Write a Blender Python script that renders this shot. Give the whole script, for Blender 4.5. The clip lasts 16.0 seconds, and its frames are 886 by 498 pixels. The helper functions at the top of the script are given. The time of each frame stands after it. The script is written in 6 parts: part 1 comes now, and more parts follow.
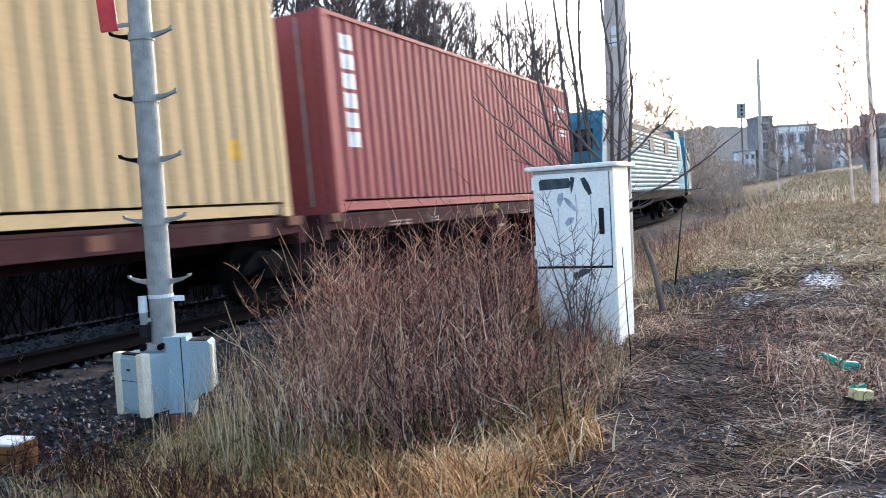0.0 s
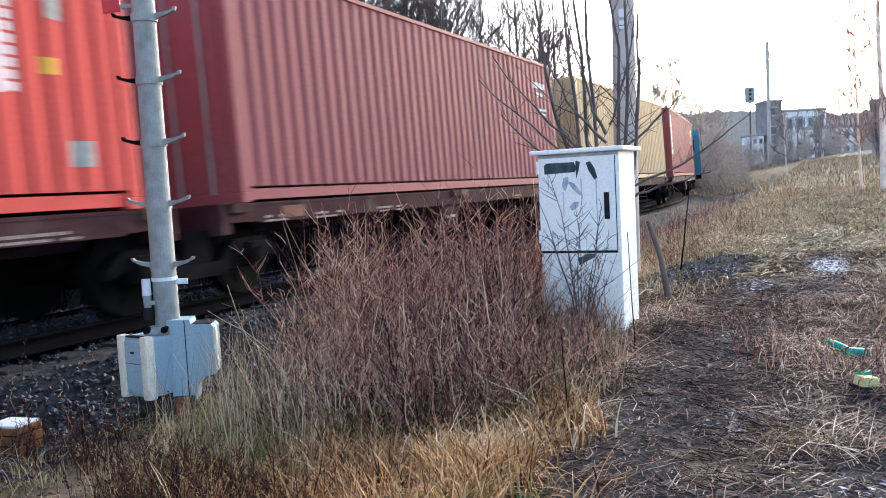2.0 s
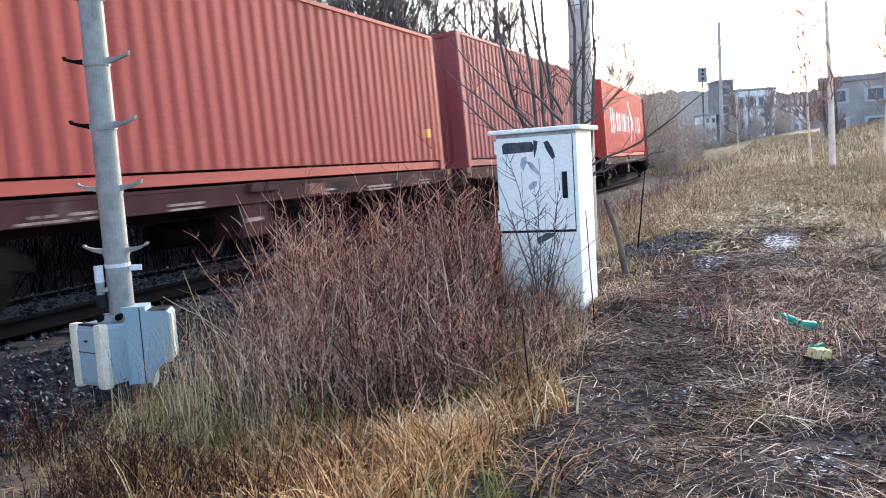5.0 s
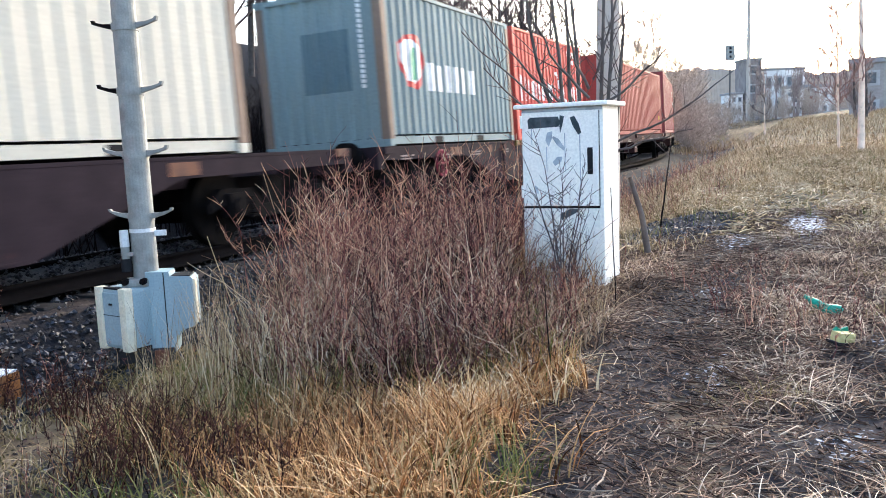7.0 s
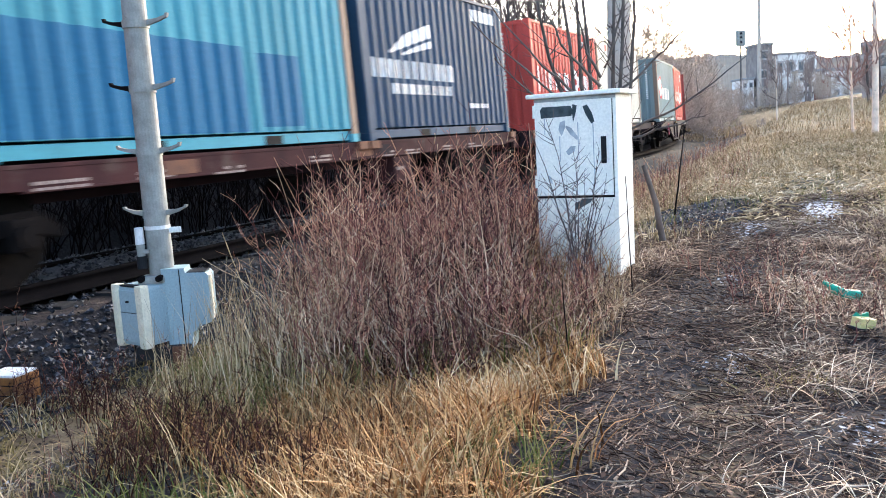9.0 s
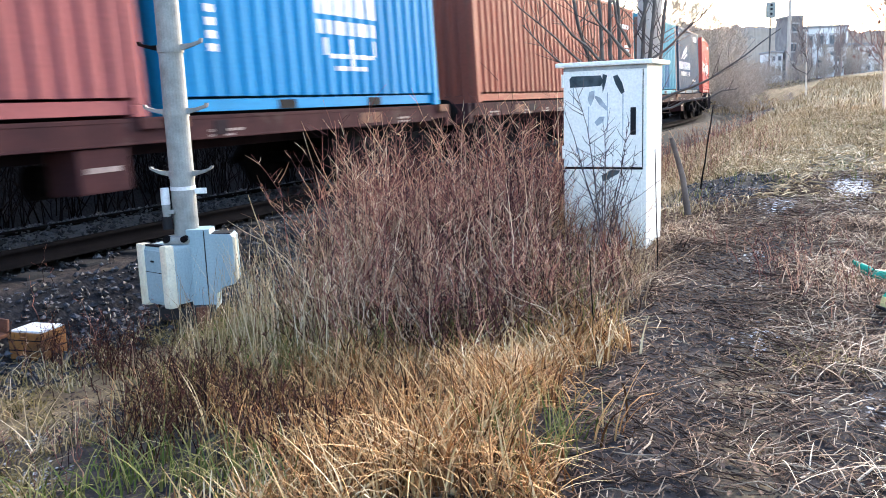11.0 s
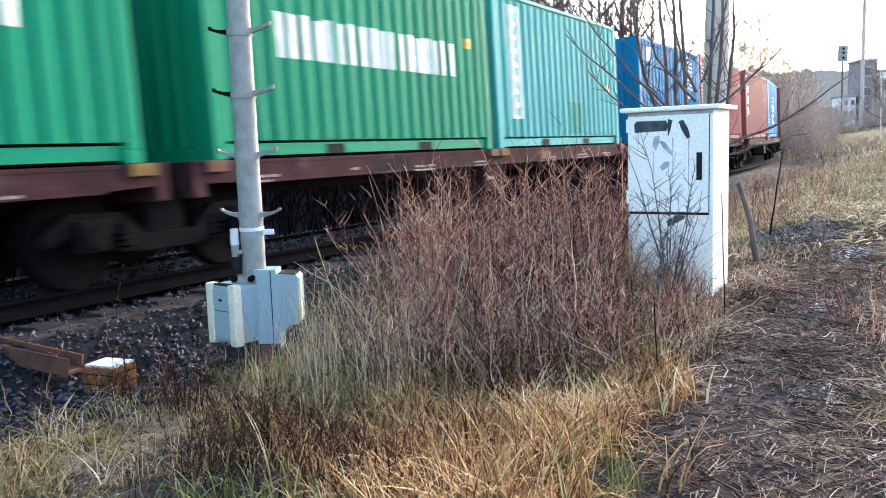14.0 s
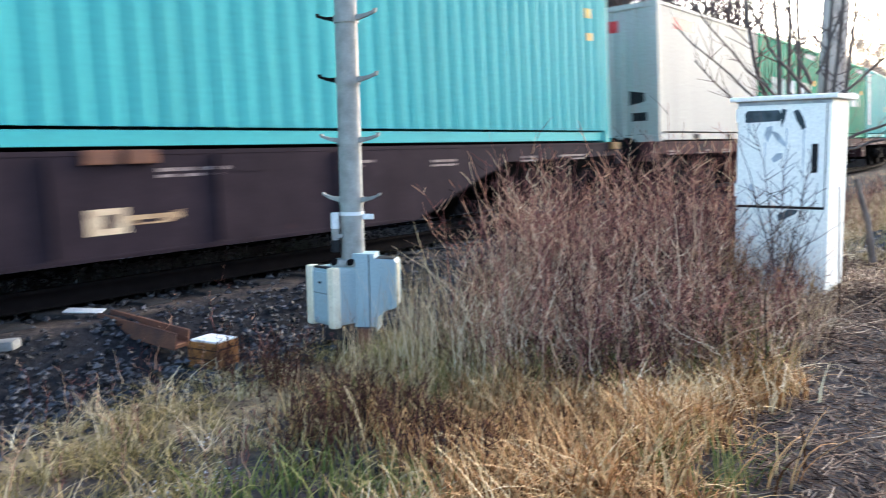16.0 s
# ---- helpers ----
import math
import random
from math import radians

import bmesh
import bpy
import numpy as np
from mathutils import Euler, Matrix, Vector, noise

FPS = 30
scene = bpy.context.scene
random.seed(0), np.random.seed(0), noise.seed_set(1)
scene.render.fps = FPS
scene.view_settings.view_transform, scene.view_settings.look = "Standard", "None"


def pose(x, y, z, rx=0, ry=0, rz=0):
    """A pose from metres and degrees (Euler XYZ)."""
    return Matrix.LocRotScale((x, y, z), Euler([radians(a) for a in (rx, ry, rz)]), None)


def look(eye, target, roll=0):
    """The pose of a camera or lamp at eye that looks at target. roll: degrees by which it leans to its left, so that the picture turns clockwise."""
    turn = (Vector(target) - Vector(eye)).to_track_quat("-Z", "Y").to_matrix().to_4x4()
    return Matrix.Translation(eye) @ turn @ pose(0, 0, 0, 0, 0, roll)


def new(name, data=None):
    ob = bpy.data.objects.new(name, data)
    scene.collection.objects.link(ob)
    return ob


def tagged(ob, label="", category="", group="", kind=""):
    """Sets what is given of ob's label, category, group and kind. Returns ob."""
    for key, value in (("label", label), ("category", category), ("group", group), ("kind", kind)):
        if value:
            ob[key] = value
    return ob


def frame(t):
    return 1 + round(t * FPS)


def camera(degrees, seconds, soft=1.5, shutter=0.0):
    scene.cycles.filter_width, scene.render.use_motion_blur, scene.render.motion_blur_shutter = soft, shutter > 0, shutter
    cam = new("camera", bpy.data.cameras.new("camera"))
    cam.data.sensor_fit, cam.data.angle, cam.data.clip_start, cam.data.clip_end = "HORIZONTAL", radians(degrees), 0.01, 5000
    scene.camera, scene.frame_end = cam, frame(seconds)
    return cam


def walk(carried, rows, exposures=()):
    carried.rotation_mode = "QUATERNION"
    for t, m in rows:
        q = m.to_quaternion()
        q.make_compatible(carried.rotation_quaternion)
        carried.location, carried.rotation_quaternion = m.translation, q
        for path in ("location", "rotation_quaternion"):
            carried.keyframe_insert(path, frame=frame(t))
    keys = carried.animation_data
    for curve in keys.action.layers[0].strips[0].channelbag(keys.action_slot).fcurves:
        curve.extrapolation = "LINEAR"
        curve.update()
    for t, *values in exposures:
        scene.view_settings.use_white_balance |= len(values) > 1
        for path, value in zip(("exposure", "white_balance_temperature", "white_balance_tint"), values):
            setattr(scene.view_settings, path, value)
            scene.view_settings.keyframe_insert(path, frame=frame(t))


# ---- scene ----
cam = camera(56.5, 16.0, soft=0.95, shutter=0.35)
PATH = [
    (0, (-0.115, -0.191, 1.489), (-0.167, 1.806, 1.378), -3.2),
    (0.5, (-0.12, -0.202, 1.478), (-0.165, 1.794, 1.363), -3.1),
    (1, (-0.132, -0.191, 1.489), (-0.196, 1.802, 1.345), -2.8),
    (1.5, (-0.127, -0.19, 1.496), (-0.195, 1.804, 1.356), -2.9),
    (2, (-0.099, -0.16, 1.487), (-0.168, 1.834, 1.338), -3.0),
    (2.5, (-0.1, -0.188, 1.487), (-0.163, 1.804, 1.317), -3.5),
    (3, (-0.081, -0.15, 1.491), (-0.136, 1.843, 1.33), -3.9),
    (5.3, (-0.11, -0.135, 1.478), (-0.078, 1.854, 1.273), -3.6),
    (5.5, (-0.114, -0.136, 1.485), (-0.103, 1.853, 1.275), -3.8),
    (6, (-0.133, -0.139, 1.481), (-0.195, 1.847, 1.251), -3.4),
    (6.5, (-0.133, -0.141, 1.476), (-0.176, 1.845, 1.244), -3.0),
    (7, (-0.133, -0.136, 1.476), (-0.153, 1.847, 1.217), -2.3),
    (7.5, (-0.142, -0.14, 1.47), (-0.141, 1.843, 1.215), -2.4),
    (8, (-0.149, -0.152, 1.468), (-0.224, 1.826, 1.183), -3.8),
    (8.5, (-0.159, -0.139, 1.474), (-0.259, 1.84, 1.2), -2.8),
    (9, (-0.155, -0.124, 1.476), (-0.204, 1.856, 1.199), -3.4),
    (11.3, (-0.204, -0.103, 1.48), (-0.302, 1.863, 1.124), -2.0),
    (11.5, (-0.169, -0.094, 1.476), (-0.271, 1.878, 1.158), -2.3),
    (12, (-0.163, -0.094, 1.491), (-0.215, 1.894, 1.281), -2.2),
    (12.5, (-0.154, -0.101, 1.483), (-0.188, 1.89, 1.294), -2.5),
    (13, (-0.166, -0.111, 1.48), (-0.24, 1.876, 1.258), -2.9),
    (13.5, (-0.166, -0.13, 1.491), (-0.342, 1.847, 1.246), -2.8),
    (14, (-0.202, -0.128, 1.485), (-0.445, 1.842, 1.24), -1.9),
    (14.5, (-0.21, -0.111, 1.485), (-0.471, 1.858, 1.249), -1.5),
    (15, (-0.217, -0.109, 1.478), (-0.476, 1.858, 1.23), -1.9),
    (15.5, (-0.235, -0.097, 1.476), (-0.511, 1.869, 1.234), -1.8),
    (16, (-0.251, -0.117, 1.415), (-0.713, 1.813, 1.167), -1.0),
]
EXPO = [(0, 2.30, 6050, 10), (1, 2.28, 5680, 10), (2, 2.32, 5950, 10), (3, 2.38, 6150, 10), (6, 2.46, 6170, 10), (7, 2.52, 6300, 10), (7.5, 2.40, 6350, 10), (8, 2.42, 6370, 10), (8.5, 2.60, 6350, 10), (9, 2.62, 6350, 10), (11.5, 2.84, 6330, 10), (12.5, 2.78, 6350, 10), (13.3, 2.72, 6320, 10), (14, 2.70, 6220, 10), (14.8, 2.74, 6240, 10), (16, 2.62, 6240, 10)]
walk(cam, [(t, look(eye, target, roll)) for t, eye, target, roll in PATH], exposures=EXPO)


# ---------------------------------------------------------------- light
SUN_AZ, SUN_EL = 32.0, 20.0          # degrees to the right of +y, and up
world = bpy.data.worlds.new("world")
scene.world = world
world.use_nodes = True
wn = world.node_tree
sky = wn.nodes.new("ShaderNodeTexSky")
sky.sky_type = 'NISHITA'
sky.sun_disc = False
sky.sun_elevation = radians(SUN_EL)
sky.sun_rotation = radians(SUN_AZ)
sky.air_density, sky.dust_density, sky.ozone_density = 1.0, 3.0, 2.0
wn.links.new(sky.outputs[0], wn.nodes["Background"].inputs[0])
wn.nodes["Background"].inputs[1].default_value = 0.15
sun = new("sun", bpy.data.lights.new("sun", 'SUN'))
sun.data.energy, sun.data.angle, sun.data.color = 0.5, radians(30), (1.0, 0.93, 0.86)
sd = Vector((math.sin(radians(SUN_AZ)) * math.cos(radians(SUN_EL)), math.cos(radians(SUN_AZ)) * math.cos(radians(SUN_EL)), math.sin(radians(SUN_EL))))
sun.matrix_basis = look(sd * 50, (0, 0, 0))


# ---------------------------------------------------------------- materials
def mat(name, col, col2=None, rough=0.7, metal=0.0, scale=6.0, fine=60.0, bump=0.15, island=0.0, dirt=None, dirt_at=0.62, streak=False, spec=0.15):
    """Two colours mixed by a broad noise, fine grain, relief, optional stains; island: spread of value between loose pieces."""
    m = bpy.data.materials.new(name)
    m.use_nodes = True
    t = m.node_tree
    N, L = t.nodes.new, t.links.new
    b = t.nodes["Principled BSDF"]
    b.inputs["Roughness"].default_value, b.inputs["Metallic"].default_value = rough, metal
    b.inputs["Specular IOR Level"].default_value = spec
    co = N("ShaderNodeTexCoord")
    src = co.outputs["Object"]
    if streak:
        mp = N("ShaderNodeMapping")
        mp.inputs["Scale"].default_value = (1, 1, 0.12)
        L(src, mp.inputs["Vector"])
        src = mp.outputs[0]
    n1, n2 = N("ShaderNodeTexNoise"), N("ShaderNodeTexNoise")
    n1.inputs["Scale"].default_value, n1.inputs["Detail"].default_value = scale, 5
    n2.inputs["Scale"].default_value, n2.inputs["Detail"].default_value = fine, 3
    L(src, n1.inputs["Vector"]), L(co.outputs["Object"], n2.inputs["Vector"])
    mx = N("ShaderNodeMix")
    mx.data_type = 'RGBA'
    mx.inputs["A"].default_value = (*col, 1)
    mx.inputs["B"].default_value = (*(col2 or tuple(c * 0.65 for c in col)), 1)
    r = N("ShaderNodeMapRange")
    r.inputs[1].default_value, r.inputs[2].default_value = 0.35, 0.68
    L(n1.outputs[0], r.inputs[0]), L(r.outputs[0], mx.inputs["Factor"])
    out = mx.outputs["Result"]
    if dirt:
        n3 = N("ShaderNodeTexNoise")
        n3.inputs["Scale"].default_value, n3.inputs["Detail"].default_value, n3.inputs["Roughness"].default_value = scale * 0.7, 8, 0.7
        L(src, n3.inputs["Vector"])
        r3 = N("ShaderNodeMapRange")
        r3.inputs[1].default_value, r3.inputs[2].default_value = dirt_at, dirt_at + 0.12
        L(n3.outputs[0], r3.inputs[0])
        m3 = N("ShaderNodeMix")
        m3.data_type = 'RGBA'
        m3.inputs["B"].default_value = (*dirt, 1)
        L(out, m3.inputs["A"]), L(r3.outputs[0], m3.inputs["Factor"])
        out = m3.outputs["Result"]
    hsv = N("ShaderNodeHueSaturation")
    L(out, hsv.inputs["Color"])
    add = N("ShaderNodeMath")
    add.operation = 'MULTIPLY_ADD'
    add.inputs[1].default_value, add.inputs[2].default_value = 0.5, 0.75
    L(n2.outputs[0], add.inputs[0])
    val = add.outputs[0]
    if island:
        g = N("ShaderNodeNewGeometry")
        a2 = N("ShaderNodeMath")
        a2.operation = 'MULTIPLY_ADD'
        a2.inputs[1].default_value, a2.inputs[2].default_value = 2 * island, 1 - island
        L(g.outputs["Random Per Island"], a2.inputs[0])
        a3 = N("ShaderNodeMath")
        a3.operation = 'MULTIPLY'
        L(a2.outputs[0], a3.inputs[0]), L(val, a3.inputs[1])
        val = a3.outputs[0]
    L(val, hsv.inputs["Value"]), L(hsv.outputs[0], b.inputs["Base Color"])
    if bump:
        bp = N("ShaderNodeBump")
        bp.inputs["Strength"].default_value, bp.inputs["Distance"].default_value = bump, 0.01
        L(n2.outputs[0], bp.inputs["Height"]), L(bp.outputs[0], b.inputs["Normal"])
    return m


def ramp_mat(name, cols, rough=0.85):
    """Loose pieces (blades, twigs, leaves), each with a colour of its own out of a few."""
    m = bpy.data.materials.new(name)
    m.use_nodes = True
    t = m.node_tree
    N, L = t.nodes.new, t.links.new
    b = t.nodes["Principled BSDF"]
    b.inputs["Roughness"].default_value = rough
    b.inputs["Specular IOR Level"].default_value = 0.12
    g, cr, co, nz = N("ShaderNodeNewGeometry"), N("ShaderNodeValToRGB"), N("ShaderNodeTexCoord"), N("ShaderNodeTexNoise")
    while len(cr.color_ramp.elements) < len(cols):
        cr.color_ramp.elements.new(0.5)
    for i, (e, c) in enumerate(zip(cr.color_ramp.elements, cols)):
        e.position, e.color = i / max(1, len(cols) - 1), (*c, 1)
    nz.inputs["Scale"].default_value, nz.inputs["Detail"].default_value = 1.3, 3
    L(co.outputs["Object"], nz.inputs["Vector"])
    mm = N("ShaderNodeMath")
    mm.operation = 'MULTIPLY_ADD'
    mm.inputs[1].default_value = 0.9
    L(nz.outputs[0], mm.inputs[0])
    m2 = N("ShaderNodeMath")
    m2.operation = 'MULTIPLY_ADD'
    m2.inputs[1].default_value, m2.inputs[2].default_value = 0.8, -0.35
    L(g.outputs["Random Per Island"], m2.inputs[0]), L(m2.outputs[0], mm.inputs[2])
    L(mm.outputs[0], cr.inputs[0]), L(cr.outputs[0], b.inputs["Base Color"])
    return m


def paint_mat(name, col, dark=0.72, rust=0.6, rough=0.62):
    return mat(name, col, tuple(c * dark + 0.004 for c in col), rough=rough, scale=1.1, fine=25, bump=0.06, dirt=(0.12, 0.07, 0.045), dirt_at=0.53 + rust * 0.16, streak=True, spec=0.07)


M_GALV = mat("galvanised_steel", (0.34, 0.335, 0.305), (0.23, 0.225, 0.205), rough=0.6, metal=0.0, scale=9, fine=90, bump=0.08, dirt=(0.2, 0.17, 0.13), dirt_at=0.64)
M_BOX = mat("grey_enamel", (0.37, 0.47, 0.49), (0.30, 0.39, 0.41), rough=0.5, scale=4, fine=70, bump=0.05, dirt=(0.2, 0.17, 0.12), dirt_at=0.66, streak=True)
M_CREAM = mat("cream_plastic", (0.86, 0.78, 0.60), (0.74, 0.65, 0.47), rough=0.6, scale=8, bump=0.05)
M_WHITE = mat("white_cabinet_paint", (0.92, 0.885, 0.78), (0.82, 0.795, 0.71), rough=0.45, scale=3, fine=50, bump=0.05, dirt=(0.28, 0.27, 0.22), dirt_at=0.66, streak=True)
M_SPRAY = mat("spray_paint_dark", (0.035, 0.05, 0.055), (0.09, 0.11, 0.115), rough=0.6, scale=12)
M_SPRAY_SHADE = mat("spray_and_lid_shade_grey", (0.28, 0.31, 0.32), (0.5, 0.53, 0.54), rough=0.6, scale=9)
M_BLACK = mat("black_rubber", (0.02, 0.02, 0.022), rough=0.7)
M_DARK = mat("dark_joint_and_shade", (0.012, 0.012, 0.014), rough=0.9)
M_MARK = mat("white_marking", (0.78, 0.78, 0.76), (0.6, 0.58, 0.56), rough=0.6, scale=5)
M_MARKD = mat("navy_marking", (0.03, 0.05, 0.09), (0.06, 0.08, 0.12), rough=0.6, scale=5)
M_MARKY = mat("yellow_sticker", (0.75, 0.42, 0.05), rough=0.5)
M_MARKT = mat("worn_cream_marking", (0.62, 0.48, 0.32), (0.42, 0.30, 0.2), rough=0.7, scale=12)
M_MARKR = mat("red_marking", (0.65, 0.06, 0.06), rough=0.5)
M_MARKG = mat("green_marking", (0.03, 0.32, 0.2), rough=0.5)
M_WAGON = mat("wagon_brown", (0.058, 0.0245, 0.0255), (0.034, 0.0165, 0.019), rough=0.8, scale=2.5, fine=40, bump=0.15, dirt=(0.075, 0.052, 0.046), dirt_at=0.56, spec=0.03)
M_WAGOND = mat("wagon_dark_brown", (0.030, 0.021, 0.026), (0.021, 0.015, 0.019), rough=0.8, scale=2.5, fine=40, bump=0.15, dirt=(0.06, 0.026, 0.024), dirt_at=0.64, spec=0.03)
# Bogie, wheel and rail colours are blackened to hold the shade under the train.
M_BOGIE = mat("grime_and_shade_black", (0.006, 0.0055, 0.006), (0.011, 0.009, 0.009), rough=0.85, scale=5, fine=40, bump=0.3, spec=0.02)
M_WHEEL = mat("wheel_shade_steel", (0.006, 0.0055, 0.0055), (0.010, 0.0085, 0.008), rough=0.85, scale=6, spec=0.02)
M_RAIL = mat("rail_rust_and_shade", (0.007, 0.006, 0.0065), (0.0045, 0.004, 0.0045), rough=0.95, scale=9, fine=80, bump=0.3, spec=0.02)
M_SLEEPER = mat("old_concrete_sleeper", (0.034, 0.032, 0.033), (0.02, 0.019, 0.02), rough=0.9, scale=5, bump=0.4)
M_SLEEPERP = mat("pale_grey_stone", (0.26, 0.25, 0.235), (0.17, 0.165, 0.155), rough=0.9, scale=9, bump=0.4)
M_STONE = mat("ballast_stone", (0.055, 0.057, 0.066), (0.022, 0.023, 0.028), rough=0.6, scale=6, fine=50, bump=0.6, island=0.75, spec=0.2)
M_POLEW = mat("weathered_pole_wood", (0.60, 0.50, 0.415), (0.42, 0.345, 0.285), rough=0.9, scale=4, fine=70, bump=0.5, streak=True)
M_RUST = mat("rusted_steel", (0.17, 0.075, 0.045), (0.09, 0.05, 0.04), rough=0.85, scale=6, bump=0.4)
M_WHEELRED = mat("dull_crimson_paint", (0.30, 0.022, 0.045), (0.16, 0.015, 0.03), rough=0.7, scale=9)
M_OCHRE = mat("ochre_worn_paint", (0.20, 0.12, 0.035), (0.09, 0.05, 0.025), rough=0.8, scale=9)
M_TAN = mat("tan_worn_paint", (0.50, 0.34, 0.19), (0.22, 0.13, 0.08), rough=0.8, scale=14)
M_ORANGEW = mat("orange_wood", (0.32, 0.13, 0.035), (0.12, 0.06, 0.03), rough=0.8, scale=5, bump=0.3)
M_SNOW = mat("snow", (0.74, 0.75, 0.77), (0.58, 0.60, 0.63), rough=0.8, scale=9, bump=0.4)
M_BARK = mat("grey_bark", (0.15, 0.125, 0.11), (0.085, 0.07, 0.062), rough=0.9, scale=6, bump=0.4)
M_TWIG = mat("twig_bark", (0.13, 0.095, 0.085), (0.08, 0.058, 0.054), rough=0.85, scale=6, bump=0.2, island=0.3)
M_BIRCH = mat("birch_bark", (0.92, 0.73, 0.57), (0.66, 0.52, 0.40), rough=0.8, scale=5, fine=40, dirt=(0.05, 0.045, 0.04), dirt_at=0.56)
M_GRASS = ramp_mat("dry_grass", [(0.022, 0.011, 0.006), (0.12, 0.048, 0.018), (0.40, 0.185, 0.068), (0.53, 0.295, 0.118), (0.64, 0.42, 0.19), (0.90, 0.72, 0.45)])
M_GRASSG = ramp_mat("green_grass", [(0.045, 0.075, 0.013), (0.11, 0.135, 0.028), (0.23, 0.20, 0.06), (0.38, 0.29, 0.12)])
M_GRASSP = ramp_mat("pale_grass", [(0.10, 0.062, 0.032), (0.30, 0.20, 0.10), (0.48, 0.335, 0.18), (0.62, 0.46, 0.27), (0.82, 0.67, 0.46)])
M_STEM = ramp_mat("reddish_stems", [(0.008, 0.005, 0.006), (0.035, 0.012, 0.013), (0.165, 0.057, 0.051), (0.37, 0.155, 0.11), (0.66, 0.38, 0.23), (0.94, 0.73, 0.48)])
M_STRAW = ramp_mat("flattened_straw", [(0.022, 0.013, 0.010), (0.075, 0.040, 0.028), (0.27, 0.158, 0.098), (0.52, 0.36, 0.23), (0.88, 0.73, 0.53)])
M_PATHSTRAW = ramp_mat("wet_trodden_straw", [(0.018, 0.012, 0.010), (0.06, 0.036, 0.027), (0.14, 0.085, 0.058), (0.27, 0.175, 0.115), (0.62, 0.49, 0.36)])
M_DARKWEED = ramp_mat("dark_red_weeds_and_shade", [(0.006, 0.004, 0.004), (0.022, 0.009, 0.007), (0.060, 0.020, 0.014), (0.12, 0.045, 0.030), (0.26, 0.14, 0.085)])
M_MATGRASS = ramp_mat("matted_olive_grass", [(0.032, 0.027, 0.009), (0.11, 0.085, 0.027), (0.25, 0.18, 0.062), (0.44, 0.31, 0.135), (0.68, 0.54, 0.30)])
# Far twigs get a paler base colour that stands in for haze.
M_TWIG_HAZE = mat("haze_paled_twig_bark", (0.54, 0.45, 0.37), (0.42, 0.345, 0.285), rough=0.9, scale=3, bump=0, island=0.3)
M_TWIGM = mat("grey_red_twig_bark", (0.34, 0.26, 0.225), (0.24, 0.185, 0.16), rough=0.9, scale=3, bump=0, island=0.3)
M_TWIGR = mat("birch_twig_bark", (0.36, 0.215, 0.175), (0.24, 0.14, 0.12), rough=0.9, scale=3, bump=0, island=0.3)
# Dark stalk colour; on the added far-side brush it stands in for shade.
M_STALK_SHADE = mat("black_brown_stalk_and_shade", (0.012, 0.0095, 0.010), (0.007, 0.006, 0.006), rough=0.95, scale=3, bump=0, island=0.4, spec=0.02)
M_CLOD = mat("dark_soil_clods", (0.06, 0.045, 0.037), (0.03, 0.024, 0.022), rough=0.95, scale=9, fine=60, bump=0.4, island=0.5)
M_LEAF = ramp_mat("dead_leaves", [(0.035, 0.022, 0.017), (0.075, 0.042, 0.03), (0.12, 0.07, 0.048), (0.22, 0.15, 0.11)])


